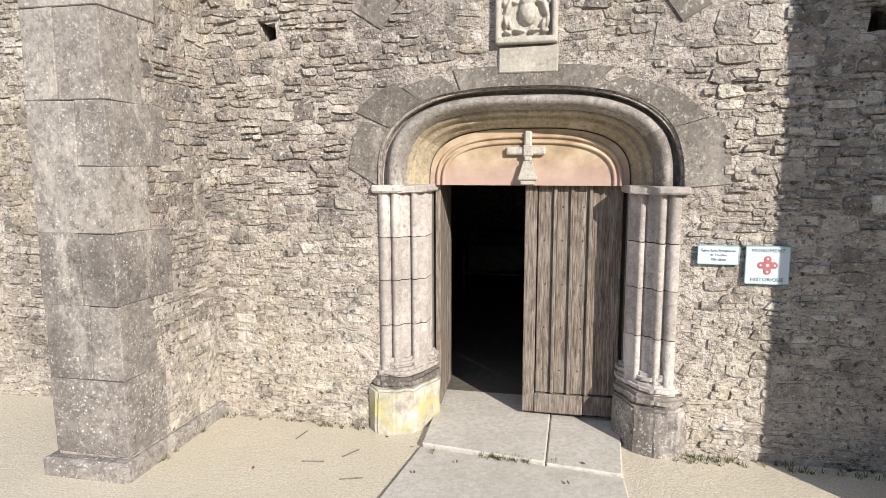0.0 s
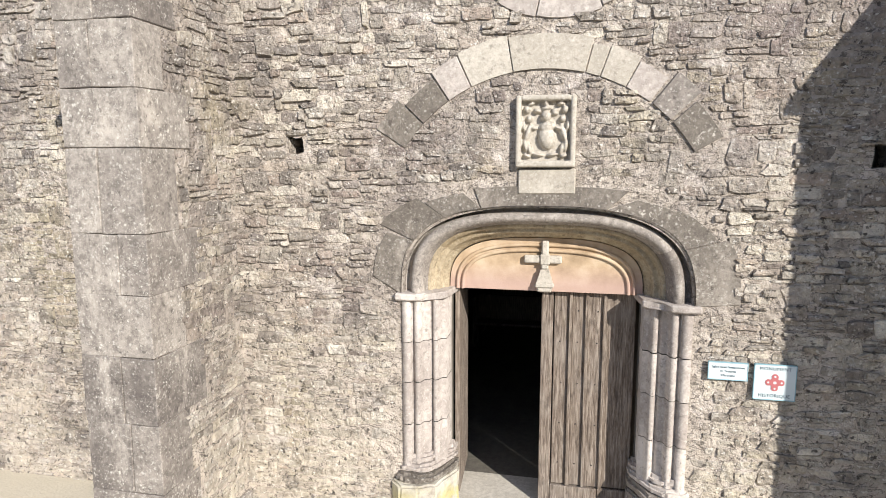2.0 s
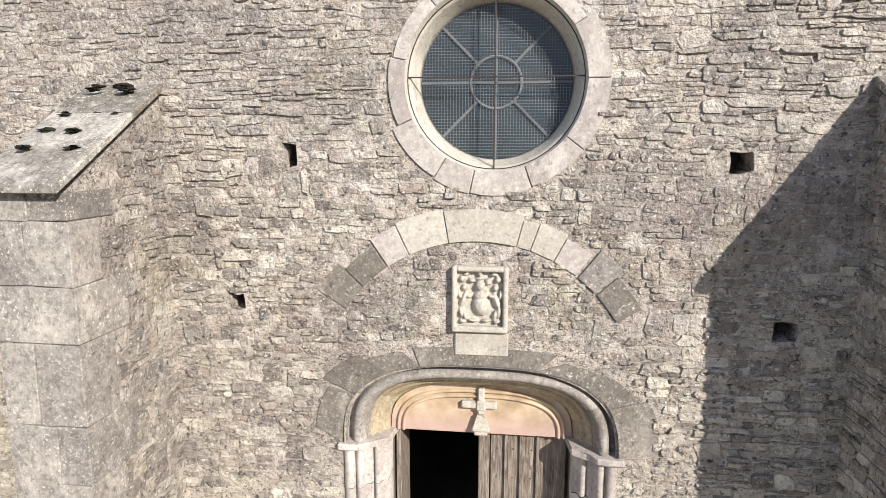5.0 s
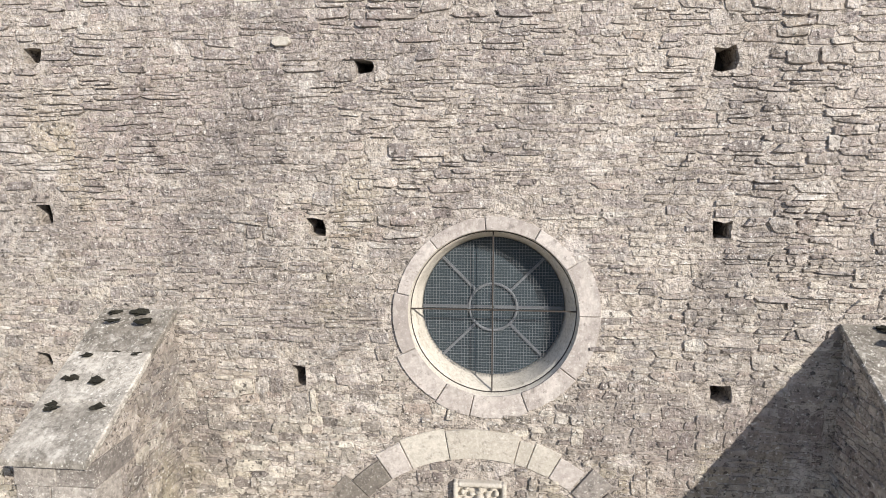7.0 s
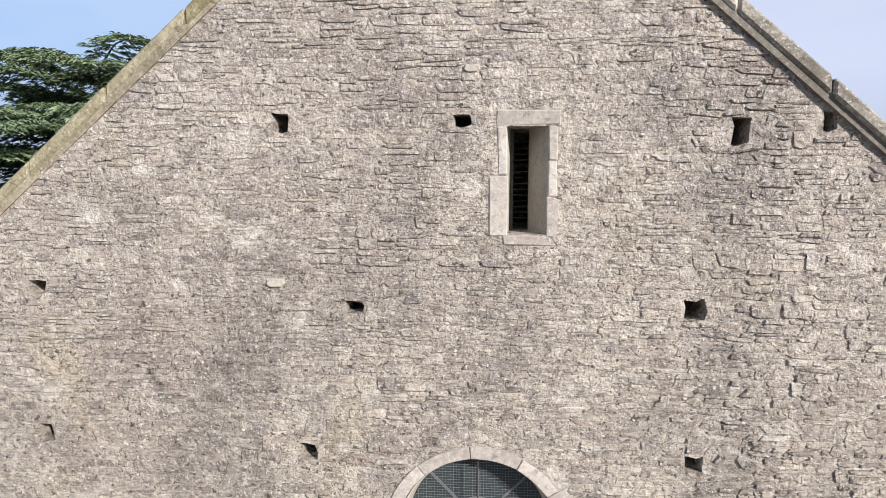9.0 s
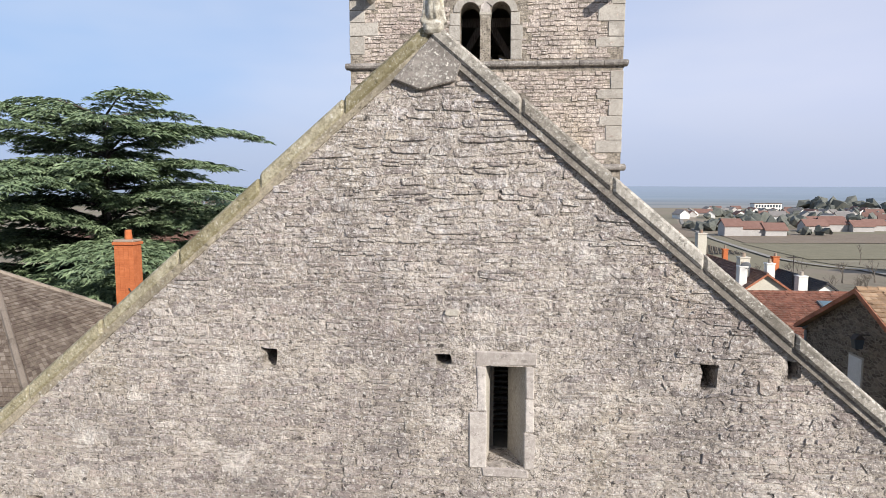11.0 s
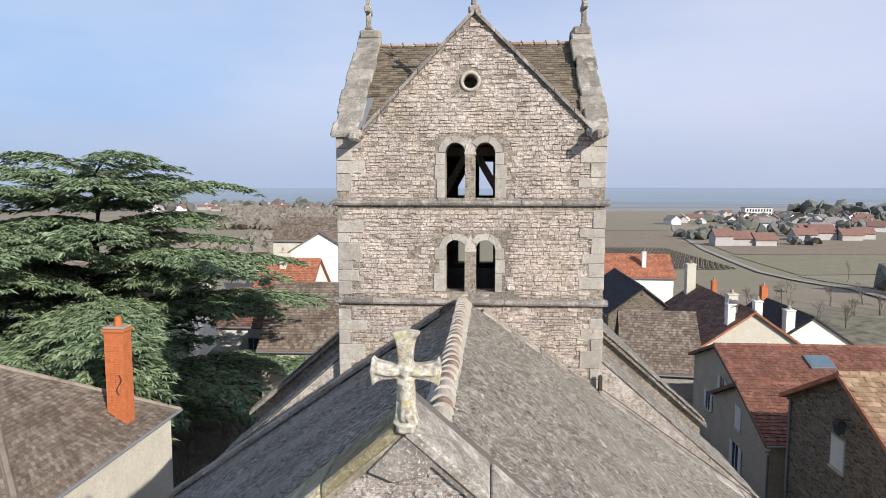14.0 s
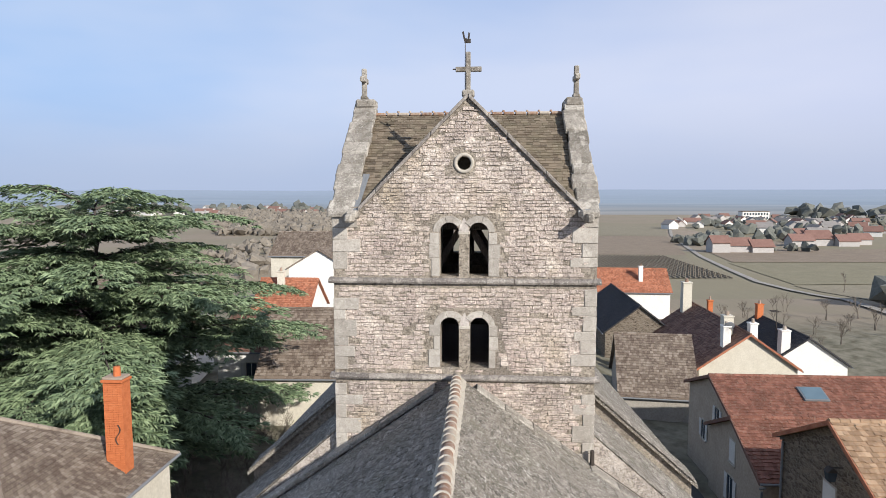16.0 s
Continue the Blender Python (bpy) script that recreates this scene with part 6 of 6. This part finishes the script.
def hip_tiles(p, q, apex0, apex1, seed):
    """Tiles on one hip face, row by row from eave to ridge."""
    p, q, a0, a1 = Vector(p), Vector(q), Vector(apex0), Vector(apex1)
    nrm = (q - p).cross(a0 - p).normalized()
    nrm = nrm if nrm.z > 0 else -nrm
    rr, vs, fs = random.Random(seed), [], []
    h = ((a0 - p) - (q - p).normalized() * (a0 - p).dot((q - p).normalized())).length
    rows_n = int(h / .17)
    for i in range(rows_n):
        f0, f1 = i / rows_n, min((i + 1.4) / rows_n, 1)
        l0, r0, l1, r1 = p.lerp(a0, f0), q.lerp(a1, f0), p.lerp(a0, f1), q.lerp(a1, f1)
        n = max(1, int((r0 - l0).length / .19))
        for k in range(n):
            t0, t1 = k / n + .002, (k + 1) / n - .002
            up = nrm * (.035 * rr.uniform(.8, 1.4))
            b = len(vs)
            for pt in (l0.lerp(r0, t0) + up, l0.lerp(r0, t1) + up, l1.lerp(r1, t1) + nrm * .004, l1.lerp(r1, t0) + nrm * .004, l0.lerp(r0, t0), l0.lerp(r0, t1)):
                vs.append(tuple(pt))
            fs += [(b, b + 1, b + 2, b + 3), (b + 1, b, b + 4, b + 5)]
    me = bpy.data.meshes.new("roof_tiles")
    me.from_pydata(vs, [], fs)
    tagged(part_mesh("roof_tiles", me, T_GREY, hr), kind="stuff")
hip_tiles((HX0, HY0, HE), (HX1, HY0, HE), (rx0, ym, HR), (rx1, ym, HR), 1)
hip_tiles((HX1, HY0, HE), (HX1, HY1, HE), (rx1, ym, HR), (rx1, ym, HR), 2)
hip_tiles((HX1, HY1, HE), (HX0, HY1, HE), (rx1, ym, HR), (rx0, ym, HR), 3)
for p in ((HX1, HY0), (HX1, HY1)):
    q0, q1 = Vector((*p, HE)), Vector((rx1, ym, HR))
    bm = bmesh.new()
    bmesh.ops.create_cone(bm, cap_ends=True, segments=8, radius1=.11, radius2=.11, depth=(q1 - q0).length, matrix=Matrix.Translation((q0 + q1) / 2) @ (q1 - q0).to_track_quat("Z", "Y").to_matrix().to_4x4())
    part("hip_tiles", bm, T_GREY, hip)
bm = bmesh.new()
bmesh.ops.create_cone(bm, cap_ends=True, segments=8, radius1=.07, radius2=.07, depth=HY1 - HY0, matrix=pose(HX1 + .05, ym, HE - .02, 90, 0, 0))
part("gutter", bm, LEAD, hip)
bm = bmesh.new()
bmesh.ops.create_cone(bm, cap_ends=True, segments=8, radius1=.05, radius2=.05, depth=6, matrix=pose(HX1 - .2, HY0 + .2, 1.2))
part("downpipe", bm, LEAD, hip)
CHX, CHY = -14.5, 18.6
ch = part("chimney", bmesh.new(), BRICKRED, hip)
box("stack_core", CHX - .38, CHX + .38, CHY - .28, CHY + .28, 4.0, 8.5, BRICKRED, ch, .01)
for i in range(57):
    z = 4.2 + i * .075
    off = .11 if i % 2 else 0
    bm = bmesh.new()
    for k in range(4):
        a = CHX - .40 + k * .2
        add_box(bm, a + .004, a + .196, CHY - .30, CHY - .27, z + .004, z + .071)
    for k in range(3):
        a = CHY - .30 + k * .2
        add_box(bm, CHX + .37, CHX + .40, a + .004, a + .196, z + .004, z + .071)
    part("brick_course", bm, BRICKRED, ch)
box("crown", CHX - .46, CHX + .46, CHY - .36, CHY + .36, 8.5, 8.62, BRICKRED, ch, .02)
box("crown", CHX - .42, CHX + .42, CHY - .32, CHY + .32, 8.625, 8.72, TERRA, ch, .02)
bm = bmesh.new()
bmesh.ops.create_cone(bm, cap_ends=True, segments=12, radius1=.15, radius2=.13, depth=.4, matrix=pose(CHX + .05, CHY, 8.9))
part("chimney_pot", bm, BRICKRED, ch)
cu = bpy.data.curves.new("wall_anchor", "CURVE")
cu.dimensions, cu.bevel_depth = "3D", .022
sp = cu.splines.new("POLY")
pts = [(.1 * math.sin(t * 2 * math.pi) * (1 if t < .5 else 1), .42 - .84 * t) for t in [i / 24 for i in range(25)]]
sp.points.add(len(pts) - 1)
for p, (x, z) in zip(sp.points, pts):
    p.co = (CHX + .16 + x, CHY - .33, 6.35 + z, 1)
ob = new("wall_anchor", cu)
ob.parent = ch
cu.materials.append(IRON)

# ---- trees ----
m = Mat("cedar_needles", .75)
c = m.ramp(m.piece(), (0, (.072, .108, .056)), (.5, (.155, .212, .11)), (1, (.265, .335, .19)))
c = m.mix(m.span(m.noise(.8, 3), .45, .65, 0, .5), c, (.085, .12, .07))
NEEDLES = m.done(c)
BARK = make_plain("grey_bark", (.06, .05, .042), (.10, .085, .07), (.15, .13, .11), 4, .95, 1, 20, .03)


def limb(bm, pts, r0, r1, seg=6):
    prev = None
    for i, p in enumerate(pts):
        d = (pts[min(i + 1, len(pts) - 1)] - pts[max(i - 1, 0)]).normalized()
        q = d.to_track_quat("Z", "Y")
        rad = r0 + (r1 - r0) * i / (len(pts) - 1)
        ring = [bm.verts.new(p + q @ Vector((rad * math.cos(2 * math.pi * k / seg), rad * math.sin(2 * math.pi * k / seg), 0))) for k in range(seg)]
        if prev:
            for k in range(seg):
                bm.faces.new((prev[k], prev[(k + 1) % seg], ring[(k + 1) % seg], ring[k]))
        prev = ring


def cedar(at, height, spread, seed):
    r = random.Random(seed)
    at = Vector(at)
    tree = thing("cedar_tree", "large dark green cedar with flat tiered branches", "tree", at)
    bm = bmesh.new()
    limb(bm, [Vector((.25 * math.sin(z), .2 * math.cos(z * .7), z)) for z in np.linspace(-.5, height * .93, 10)], .6, .10, 10)
    tufts_v, tufts_f = [], []

    def spray(p, d, size):
        """A flat fan of drooping needle fingers."""
        side = d.cross(Vector((0, 0, 1)))
        side = side.normalized() if side.length > .01 else Vector((1, 0, 0))
        k = len(tufts_v)
        n = 6
        for j in range(n):
            f = (j / (n - 1) - .5) * 2
            v = (d * (1.0 - .35 * abs(f)) + side * f * .75 + Vector((0, 0, r.uniform(-.28, .08)))).normalized()
            ln = size * r.uniform(.65, 1.1)
            w = ((side * (1 - abs(f) * .6) + d * (-f) * .6).normalized() + Vector((0, 0, r.uniform(-.9, .9)))).normalized() * size * .085
            tip = p + v * ln
            q = len(tufts_v)
            mid = p + v * ln * .55 + Vector((0, 0, .05 * size))
            tufts_v.extend([tuple(p), tuple(mid + w), tuple(tip - Vector((0, 0, .10 * size))), tuple(mid - w)])
            tufts_f.append((q, q + 1, q + 2, q + 3))

    n_limbs = 74
    for i in range(n_limbs):
        f = i / (n_limbs - 1)
        z = height * (.13 + .82 * (round(f * 13) / 13 * .75 + f * .25))
        a = i * 2.39996 + r.uniform(-.25, .25)
        reach = spread * (1.07 - .50 * max(0, f - .30) / .70) * r.uniform(.62, 1.08) * (.8 + .2 * min(1, f / .25))
        d = Vector((math.cos(a), math.sin(a), 0))
        rise = reach * r.uniform(.05, .22) * (1 if f > .2 else .3)
        pts = []
        for k in range(9):
            t = k / 8
            pts.append(Vector((0, 0, z)) + d * reach * t + Vector((0, 0, rise * math.sin(t * 2.2) - reach * .06 * t * t)) + Vector((r.uniform(-.15, .15), r.uniform(-.15, .15), 0)) * t)
        limb(bm, pts, .14 - .06 * f, .02, 5)
        n_sub = int(reach * 4.3)
        for s in range(n_sub):
            t = .10 + .90 * (s + r.random()) / n_sub
            j = min(int(t * 8), 7)
            p = pts[j].lerp(pts[j + 1], t * 8 - j)
            sd = 1 if s % 2 else -1
            out = (d * r.uniform(.45, .9) + Vector((-d.y, d.x, 0)) * sd * r.uniform(.6, 1.0)).normalized()
            ln = (1 - t * .62) * reach * .34 * r.uniform(.6, 1.15) + .35
            nt = max(2, int(ln / .22))
            for q in range(nt):
                tt = (q + .6) / nt
                pp = p + out * ln * tt + Vector((r.uniform(-.12, .12), r.uniform(-.12, .12), -.14 * ln * tt * tt + r.uniform(-.10, .20)))
                spray(pp, (out + Vector((r.uniform(-.5, .5), r.uniform(-.5, .5), 0))).normalized(), r.uniform(.45, .8))
    part("trunk", bm, BARK, tree)
    me = bpy.data.meshes.new("crown")
    me.from_pydata(tufts_v, [], tufts_f)
    tagged(part_mesh("crown", me, NEEDLES, tree), kind="stuff")
    return tree


cedar((-24.5, 33.0, -1.6), 17.6, 13.6, 3)

# bare shrubs and trees
TWIG = make_plain("bare_twigs", (.12, .10, .08), (.19, .16, .13), (.27, .24, .20), 3, .95)


def bare_tree(name, at, height, seed, label, mat=TWIG, wide=.5, start=1):
    r = random.Random(seed)
    bm = bmesh.new()
    def grow(p, d, ln, rad, lev):
        q = p + d * ln
        limb(bm, [p, p.lerp(q, .5) + Vector((r.uniform(-.06, .06), r.uniform(-.06, .06), 0)) * ln, q], rad, rad * .6, 4 if lev else 6)
        if lev < 4:
            for _ in range(r.choice((2, 3, 3))):
                nd = (d + Vector((r.uniform(-1, 1), r.uniform(-1, 1), r.uniform(-.25, .6))) * (wide + .15 * lev)).normalized()
                grow(p.lerp(q, r.uniform(.6, 1)), nd, ln * r.uniform(.6, .82), rad * .6, lev + 1)
    for _ in range(start):
        grow(Vector((r.uniform(-.3, .3) * (start - 1), r.uniform(-.3, .3) * (start - 1), -.1)), Vector((r.uniform(-.15, .15), r.uniform(-.15, .15), 1)).normalized(), height * .32, height * .016, 0)
    ob = part(name, bm, mat)
    ob.location = at
    return tagged(ob, label, "tree" if height > 3 else "shrub")


r = random.Random(8)
for i in range(26):
    x, y = r.uniform(-17.5, -9.6), r.uniform(24, 40)
    bare_tree("bare_shrub", (x, y, ground_z(x, y)), r.uniform(2.2, 3.6), 100 + i, "leafless tangled shrub in the churchyard", start=3, wide=.7)
for i, (x, y, h) in enumerate(((74, 128, 6), (60, 92, 3.5), (42, 84, 3.4), (47, 79, 4), (52, 76, 3.6), (40, 72, 3.2), (62, 82, 3.2), (55, 70, 3.5), (36, 90, 3.4))):
    bare_tree("bare_tree", (x, y, ground_z(x, y)), h, 200 + i, "leafless roadside tree standing in winter grass")

# distant bushes, woods and villages
# tree colours lightened and greyed to carry the haze of distance
WOODS = make_plain("hazed_winter_woods", (.15, .13, .108), (.215, .19, .155), (.27, .24, .20), .05, 1, .3, 1, .3)
HEDGE = make_plain("hazed_green_trees", (.105, .112, .098), (.145, .15, .132), (.19, .19, .168), .3, 1, .3, 2, .3)


def clump_mass(name, spots, mat, label, seed):
    r = random.Random(seed)
    bm = bmesh.new()
    for x, y, s in spots:
        z = ground_z(x, y)
        vs = bmesh.ops.create_icosphere(bm, subdivisions=1, radius=1, matrix=Matrix.LocRotScale((x, y, z + s * .55), Euler((r.random() * 6, r.random() * 6, r.random() * 6)), (s * .6, s * .6, s * r.uniform(.7, 1.1))))["verts"]
        for v in vs:
            v.co += Vector((r.uniform(-.22, .22), r.uniform(-.22, .22), r.uniform(-.3, .3))) * s
    return tagged(part(name, bm, mat), label, "trees", kind="stuff")


spots = []
for i in range(3200):
    y = r.uniform(330, 820)
    x = -y * r.uniform(.02, .42) - 10
    spots.append((x, y, r.uniform(2.2, 4.6) * (.7 + y / 1500)))
clump_mass("far_woods", spots, WOODS, "brown leafless winter woods beyond the village", 1)
spots = [(x, y, s) for x, y, s in ((69, 106, 4), (71.5, 105, 5), (74, 107, 5), (77, 106, 5))]
spots += [(q * r.uniform(.33, .72), q, r.uniform(2, 5)) for q in [r.uniform(330, 640) for i in range(150)]]
spots += [(r.uniform(84, 96), r.uniform(262, 292), r.uniform(2.5, 4.5)) for i in range(16)]
spots += [(r.uniform(106, 122), r.uniform(232, 240), r.uniform(1.8, 3.2)) for i in range(9)]
spots += [(r.uniform(100, 165), r.uniform(285, 320), r.uniform(2.5, 4.5)) for i in range(24)]
spots += [(r.uniform(330, 420), r.uniform(650, 760), r.uniform(6, 12)) for i in range(30)]
spots += [(r.uniform(-600, -60), r.uniform(700, 1000), r.uniform(5, 12)) for i in range(90)]
clump_mass("far_evergreens", spots, HEDGE, "dark evergreen trees and hedges round the far village", 2)
for i in range(34):
    x, y = r.uniform(37, 72), r.uniform(68, 100)
    bare_tree("bare_shrub", (x, y, ground_z(x, y)), r.uniform(2, 5), 300 + i, "leafless brown shrub in rough winter grass", wide=.6, start=2)
spots = [(r.uniform(-100, -20), r.uniform(130, 320), r.uniform(1.4, 3.2)) for i in range(420)]
clump_mass("far_thicket", spots, WOODS, "brown thicket behind the village roofs", 4)


# far walls and roofs: air haze mixed into muted base colours
HAZED_WALL = make_plain("hazed_render", (.36, .34, .33), (.43, .41, .39), (.50, .48, .46), .5)
FAR_ROOFS = [make_plain("hazed_red_roof", (.17, .095, .078), (.225, .13, .105), (.28, .17, .14), .5), make_plain("hazed_grey_roof", (.20, .185, .175), (.26, .24, .225), (.32, .30, .28), .5)]


def far_house(x, y, w, d, h, yaw, wall, tile):
    f = thing("far_house", "small distant house with pitched roof", "house", (x, y, ground_z(x, y) - .5), "far village houses")
    f.rotation_euler = (0, 0, yaw)
    prism("wall", [(-d, 0), (d, 0), (d, h), (0, h + d * .7), (-d, h)], sideways, -w, w, wall, f)
    for s in (-1, 1):
        prism("roof", [(0, h + d * .7 + .3), (s * (d + .5), h - .35 + .3), (s * (d + .5), h - .35), (0, h + d * .7)], sideways, -w - .4, w + .4, tile, f)
    return f


for i in range(70):
    y = r.uniform(330, 640)
    x = y * (r.uniform(.40, .74) if y < 420 else r.uniform(.27, .70)) + 5
    far_house(x, y, r.uniform(3, 6.5), r.uniform(2.6, 3.8), r.uniform(2.4, 4.4), r.uniform(-.5, .5) + (0 if r.random() < .5 else 1.57), r.choice((WHITE, HAZED_WALL, HAZED_WALL, HAZED_WALL)), r.choice(FAR_ROOFS))
for i in range(60):
    y = r.uniform(700, 1000)
    x = -y * r.uniform(.04, .62)
    far_house(x, y, r.uniform(5, 10), r.uniform(3.5, 5), r.uniform(3, 6), r.uniform(-.5, .5) + (0 if r.random() < .5 else 1.57), r.choice((WHITE, HAZED_WALL, WHITE)), r.choice(FAR_ROOFS))
# farm rows beside the lane
for x, y, w, d, h in ((85.5, 231, 3.2, 3.0, 4.4), (92.5, 232.5, 4.6, 3.2, 3.4), (100.5, 231.5, 3.8, 3.0, 3.0), (131, 266, 4.5, 3.2, 3.2), (140, 270, 5.2, 3.4, 3.8), (150, 267, 4.2, 3.0, 3.0), (146, 282, 5.0, 3.2, 4.0), (160, 276, 4.4, 3.0, 3.2)):
    far_house(x, y, w, d, h, .05, HAZED_WALL, FAR_ROOFS[0])
big = thing("far_building", "long white distant building with rows of windows", "building", (246, 592, ground_z(246, 592)))
box("wall", -12, 12, -5, 5, 0, 8.5, WHITE, big, .1)
for row in range(2):
    for k in range(9):
        box("window", -10.6 + k * 2.5, -9.3 + k * 2.5, -5.15, -4.95, 1.8 + row * 3.6, 4.0 + row * 3.6, PANE, big, 0)
box("roof", -12.3, 12.3, -5.3, 5.3, 8.5, 9.0, T_GREY, big, .1)

# car under the cedar
CARBLUE = make_plain("dark_blue_paint", (.012, .022, .05), (.016, .03, .065), (.02, .036, .08), 3, .3, 0)
TYRE = make_plain("tyre_rubber", (.015, .015, .015), (.02, .02, .02), (.03, .03, .03), 10, .9)


def car(at, yaw, paint, label):
    c = thing("car", label, "car", at)
    c.rotation_euler = (0, 0, radians(yaw))
    side_y = lambda u, v, d: (u, d, v)
    prism("body", [(-2.1, .35), (2.05, .35), (2.1, .7), (1.9, .88), (.95, .98), (-1.9, 1.0), (-2.12, .8)], side_y, -.85, .85, paint, c, .06)
    prism("cabin", [(-1.8, .98), (.95, .98), (.2, 1.42), (-1.3, 1.45)], side_y, -.74, .74, PANE, c, .05)
    prism("roof", [(-1.35, 1.43), (.25, 1.40), (.1, 1.49), (-1.2, 1.51)], side_y, -.72, .72, paint, c, .03)
    for x in (-1.3, 1.3):
        for y in (-.8, .8):
            bm = bmesh.new()
            bmesh.ops.create_cone(bm, cap_ends=True, segments=18, radius1=.32, radius2=.32, depth=.2, matrix=pose(x, y, .32, 90, 0, 0))
            w = part("wheel", bm, TYRE, c)
            bm = bmesh.new()
            bmesh.ops.create_cone(bm, cap_ends=True, segments=12, radius1=.2, radius2=.2, depth=.22, matrix=pose(x, y, .32, 90, 0, 0))
            part("rim", bm, LEAD, w)
    for y in (-.6, .6):
        box("headlight", 2.02, 2.12, y - .16, y + .16, .62, .76, PLATE, c, .02)
    return c


car((-33.2, 41.6, ground_z(-33.2, 41.6) + .06), 170, CARBLUE, "dark blue parked car beside the lane")

# ---- weeds, leaves and twigs at the wall's foot ----
GRASS = make_plain("dry_weeds", (.08, .085, .035), (.14, .14, .06), (.24, .21, .11), 10, .9)
LEAF = make_plain("dead_leaf", (.10, .065, .04), (.17, .11, .065), (.25, .17, .10), 10, .9)


def tufts(name, spots, label, seed, size=.06):
    r = random.Random(seed)
    vs, fs = [], []
    for x, y, z in spots:
        for _ in range(9):
            a, ln = r.uniform(0, 6.28), size * r.uniform(.5, 1.4)
            d = Vector((math.cos(a), math.sin(a), 0))
            p = Vector((x, y, z)) + d * r.uniform(0, .03)
            w = Vector((-d.y, d.x, 0)) * .004
            k = len(vs)
            vs += [tuple(p - w), tuple(p + w), tuple(p + d * ln * .6 + Vector((0, 0, ln)))]
            fs.append((k, k + 1, k + 2))
    me = bpy.data.meshes.new(name)
    me.from_pydata(vs, [], fs)
    return tagged(part_mesh(name, me, GRASS), label, "weeds", kind="stuff")


r = random.Random(77)
spots = [(r.uniform(1.15, 2.9), -.03 + r.uniform(-.12, .02), 0) for _ in range(60)]
spots += [(r.gauss(-.12, .16), -.455 + .0 * i + r.uniform(-.02, .02), .03) for i in range(20)]
spots += [(r.uniform(-2.9, -1.5), -.02 + r.uniform(-.06, .02), 0) for _ in range(25)]
spots += [(-2.93 + r.uniform(0, .06), r.uniform(-1.2, 0), 0) for _ in range(10)]
tufts("weeds", spots, "sparse dry weeds along the foot of the church wall", 5, .036)
for i in range(15):
    x, y = r.uniform(-2.8, 1.9), r.uniform(-1.6, -.15)
    bm = bmesh.new()
    ln = r.uniform(.012, .028)
    add_prism(bm, [(-ln, 0), (-ln * .3, ln * .45), (ln * .5, ln * .35), (ln, 0), (ln * .4, -ln * .4), (-ln * .4, -ln * .4)], lambda u, v, d: (u, v, d + .15 * u * u / ln), 0, .003)
    ob = part("fallen_leaf", bm, LEAF)
    on = .058 if -.9 < x < .73 and y > -.33 else (.05 if -.9 < x < .73 else .004)
    ob.matrix_basis = pose(x, y, on + .004, r.uniform(-12, 12), r.uniform(-12, 12), r.uniform(0, 360))
    tagged(ob, "dry brown fallen leaf lying on the gravel", "leaf", "fallen leaves")
for i, (x, y, a) in enumerate(((-1.7, -.75, 10), (-1.45, -.55, 60), (-2.0, -.3, 80), (-1.3, -.95, 20))):
    ob = box("twig", -.09, .09, -.004, .004, 0, .008, TWIG, None, .001)
    ob.matrix_basis = pose(x, y, .002, 0, 0, a)
    tagged(ob, "thin dry twig lying on the gravel", "twig", "twigs")

# ---- stones of the walls ----
r = random.Random(21)
cells = rubble_cells(-7.4, 7.4, -0.05, 5.0, (.11, .22), (.10, .30), .09, r, facade_blocked)
cells += rubble_cells(-7.4, 7.4, 5.02, 12.2, (.09, .17), (.15, .44), .07, r, facade_blocked)
lay(cells, front, 0.0, facade, RUBBLE, lambda u, v: -2.95 < u < -1.4 and .4 < v < 2.6, r, depth=(.008, .042), gap=.014, relief=flush, skip=.05)


def tower_blocked(u, v, a, b):
    if u - a < TX0 - .01 or u + a > TX1 + .01 or v + b > min(15.7 if abs(u - .1) > 2.9 else 99, 18.55 - 1.0 * abs(u - .1)):
        return True
    if (u - a < TX0 + .45 or u + a > TX1 - .45) and v < 15.5 and int(v * 2.6) % 2 == 0:
        return u - a < TX0 + .3 or u + a > TX1 - .3
    if abs(v - 13.85) < .10 + b or abs(v - 11.3) < .10 + b:
        return True
    if any(x0 - .24 - a < u < x1 + .24 + a and z0 - b < v < z1 + .18 + b for x0, x1, z0, z1 in BAYS):
        return True
    return math.hypot(u - OCULUS[0], v - OCULUS[1]) < .27 + a


cells = courses(TX0 + .01, TX1, 8.0, 18.6, (.075, .135), (.11, .30), .02, r, tower_blocked)
lay(cells, lambda u, v, d: (u, TY0, v), 0.0, tower_front, TOWER_STONE, lambda u, v: 11.5 < v < 13.6 and u < -.7, r, shapes=SQUARED, depth=(.008, .032), gap=.010, skip=.04)
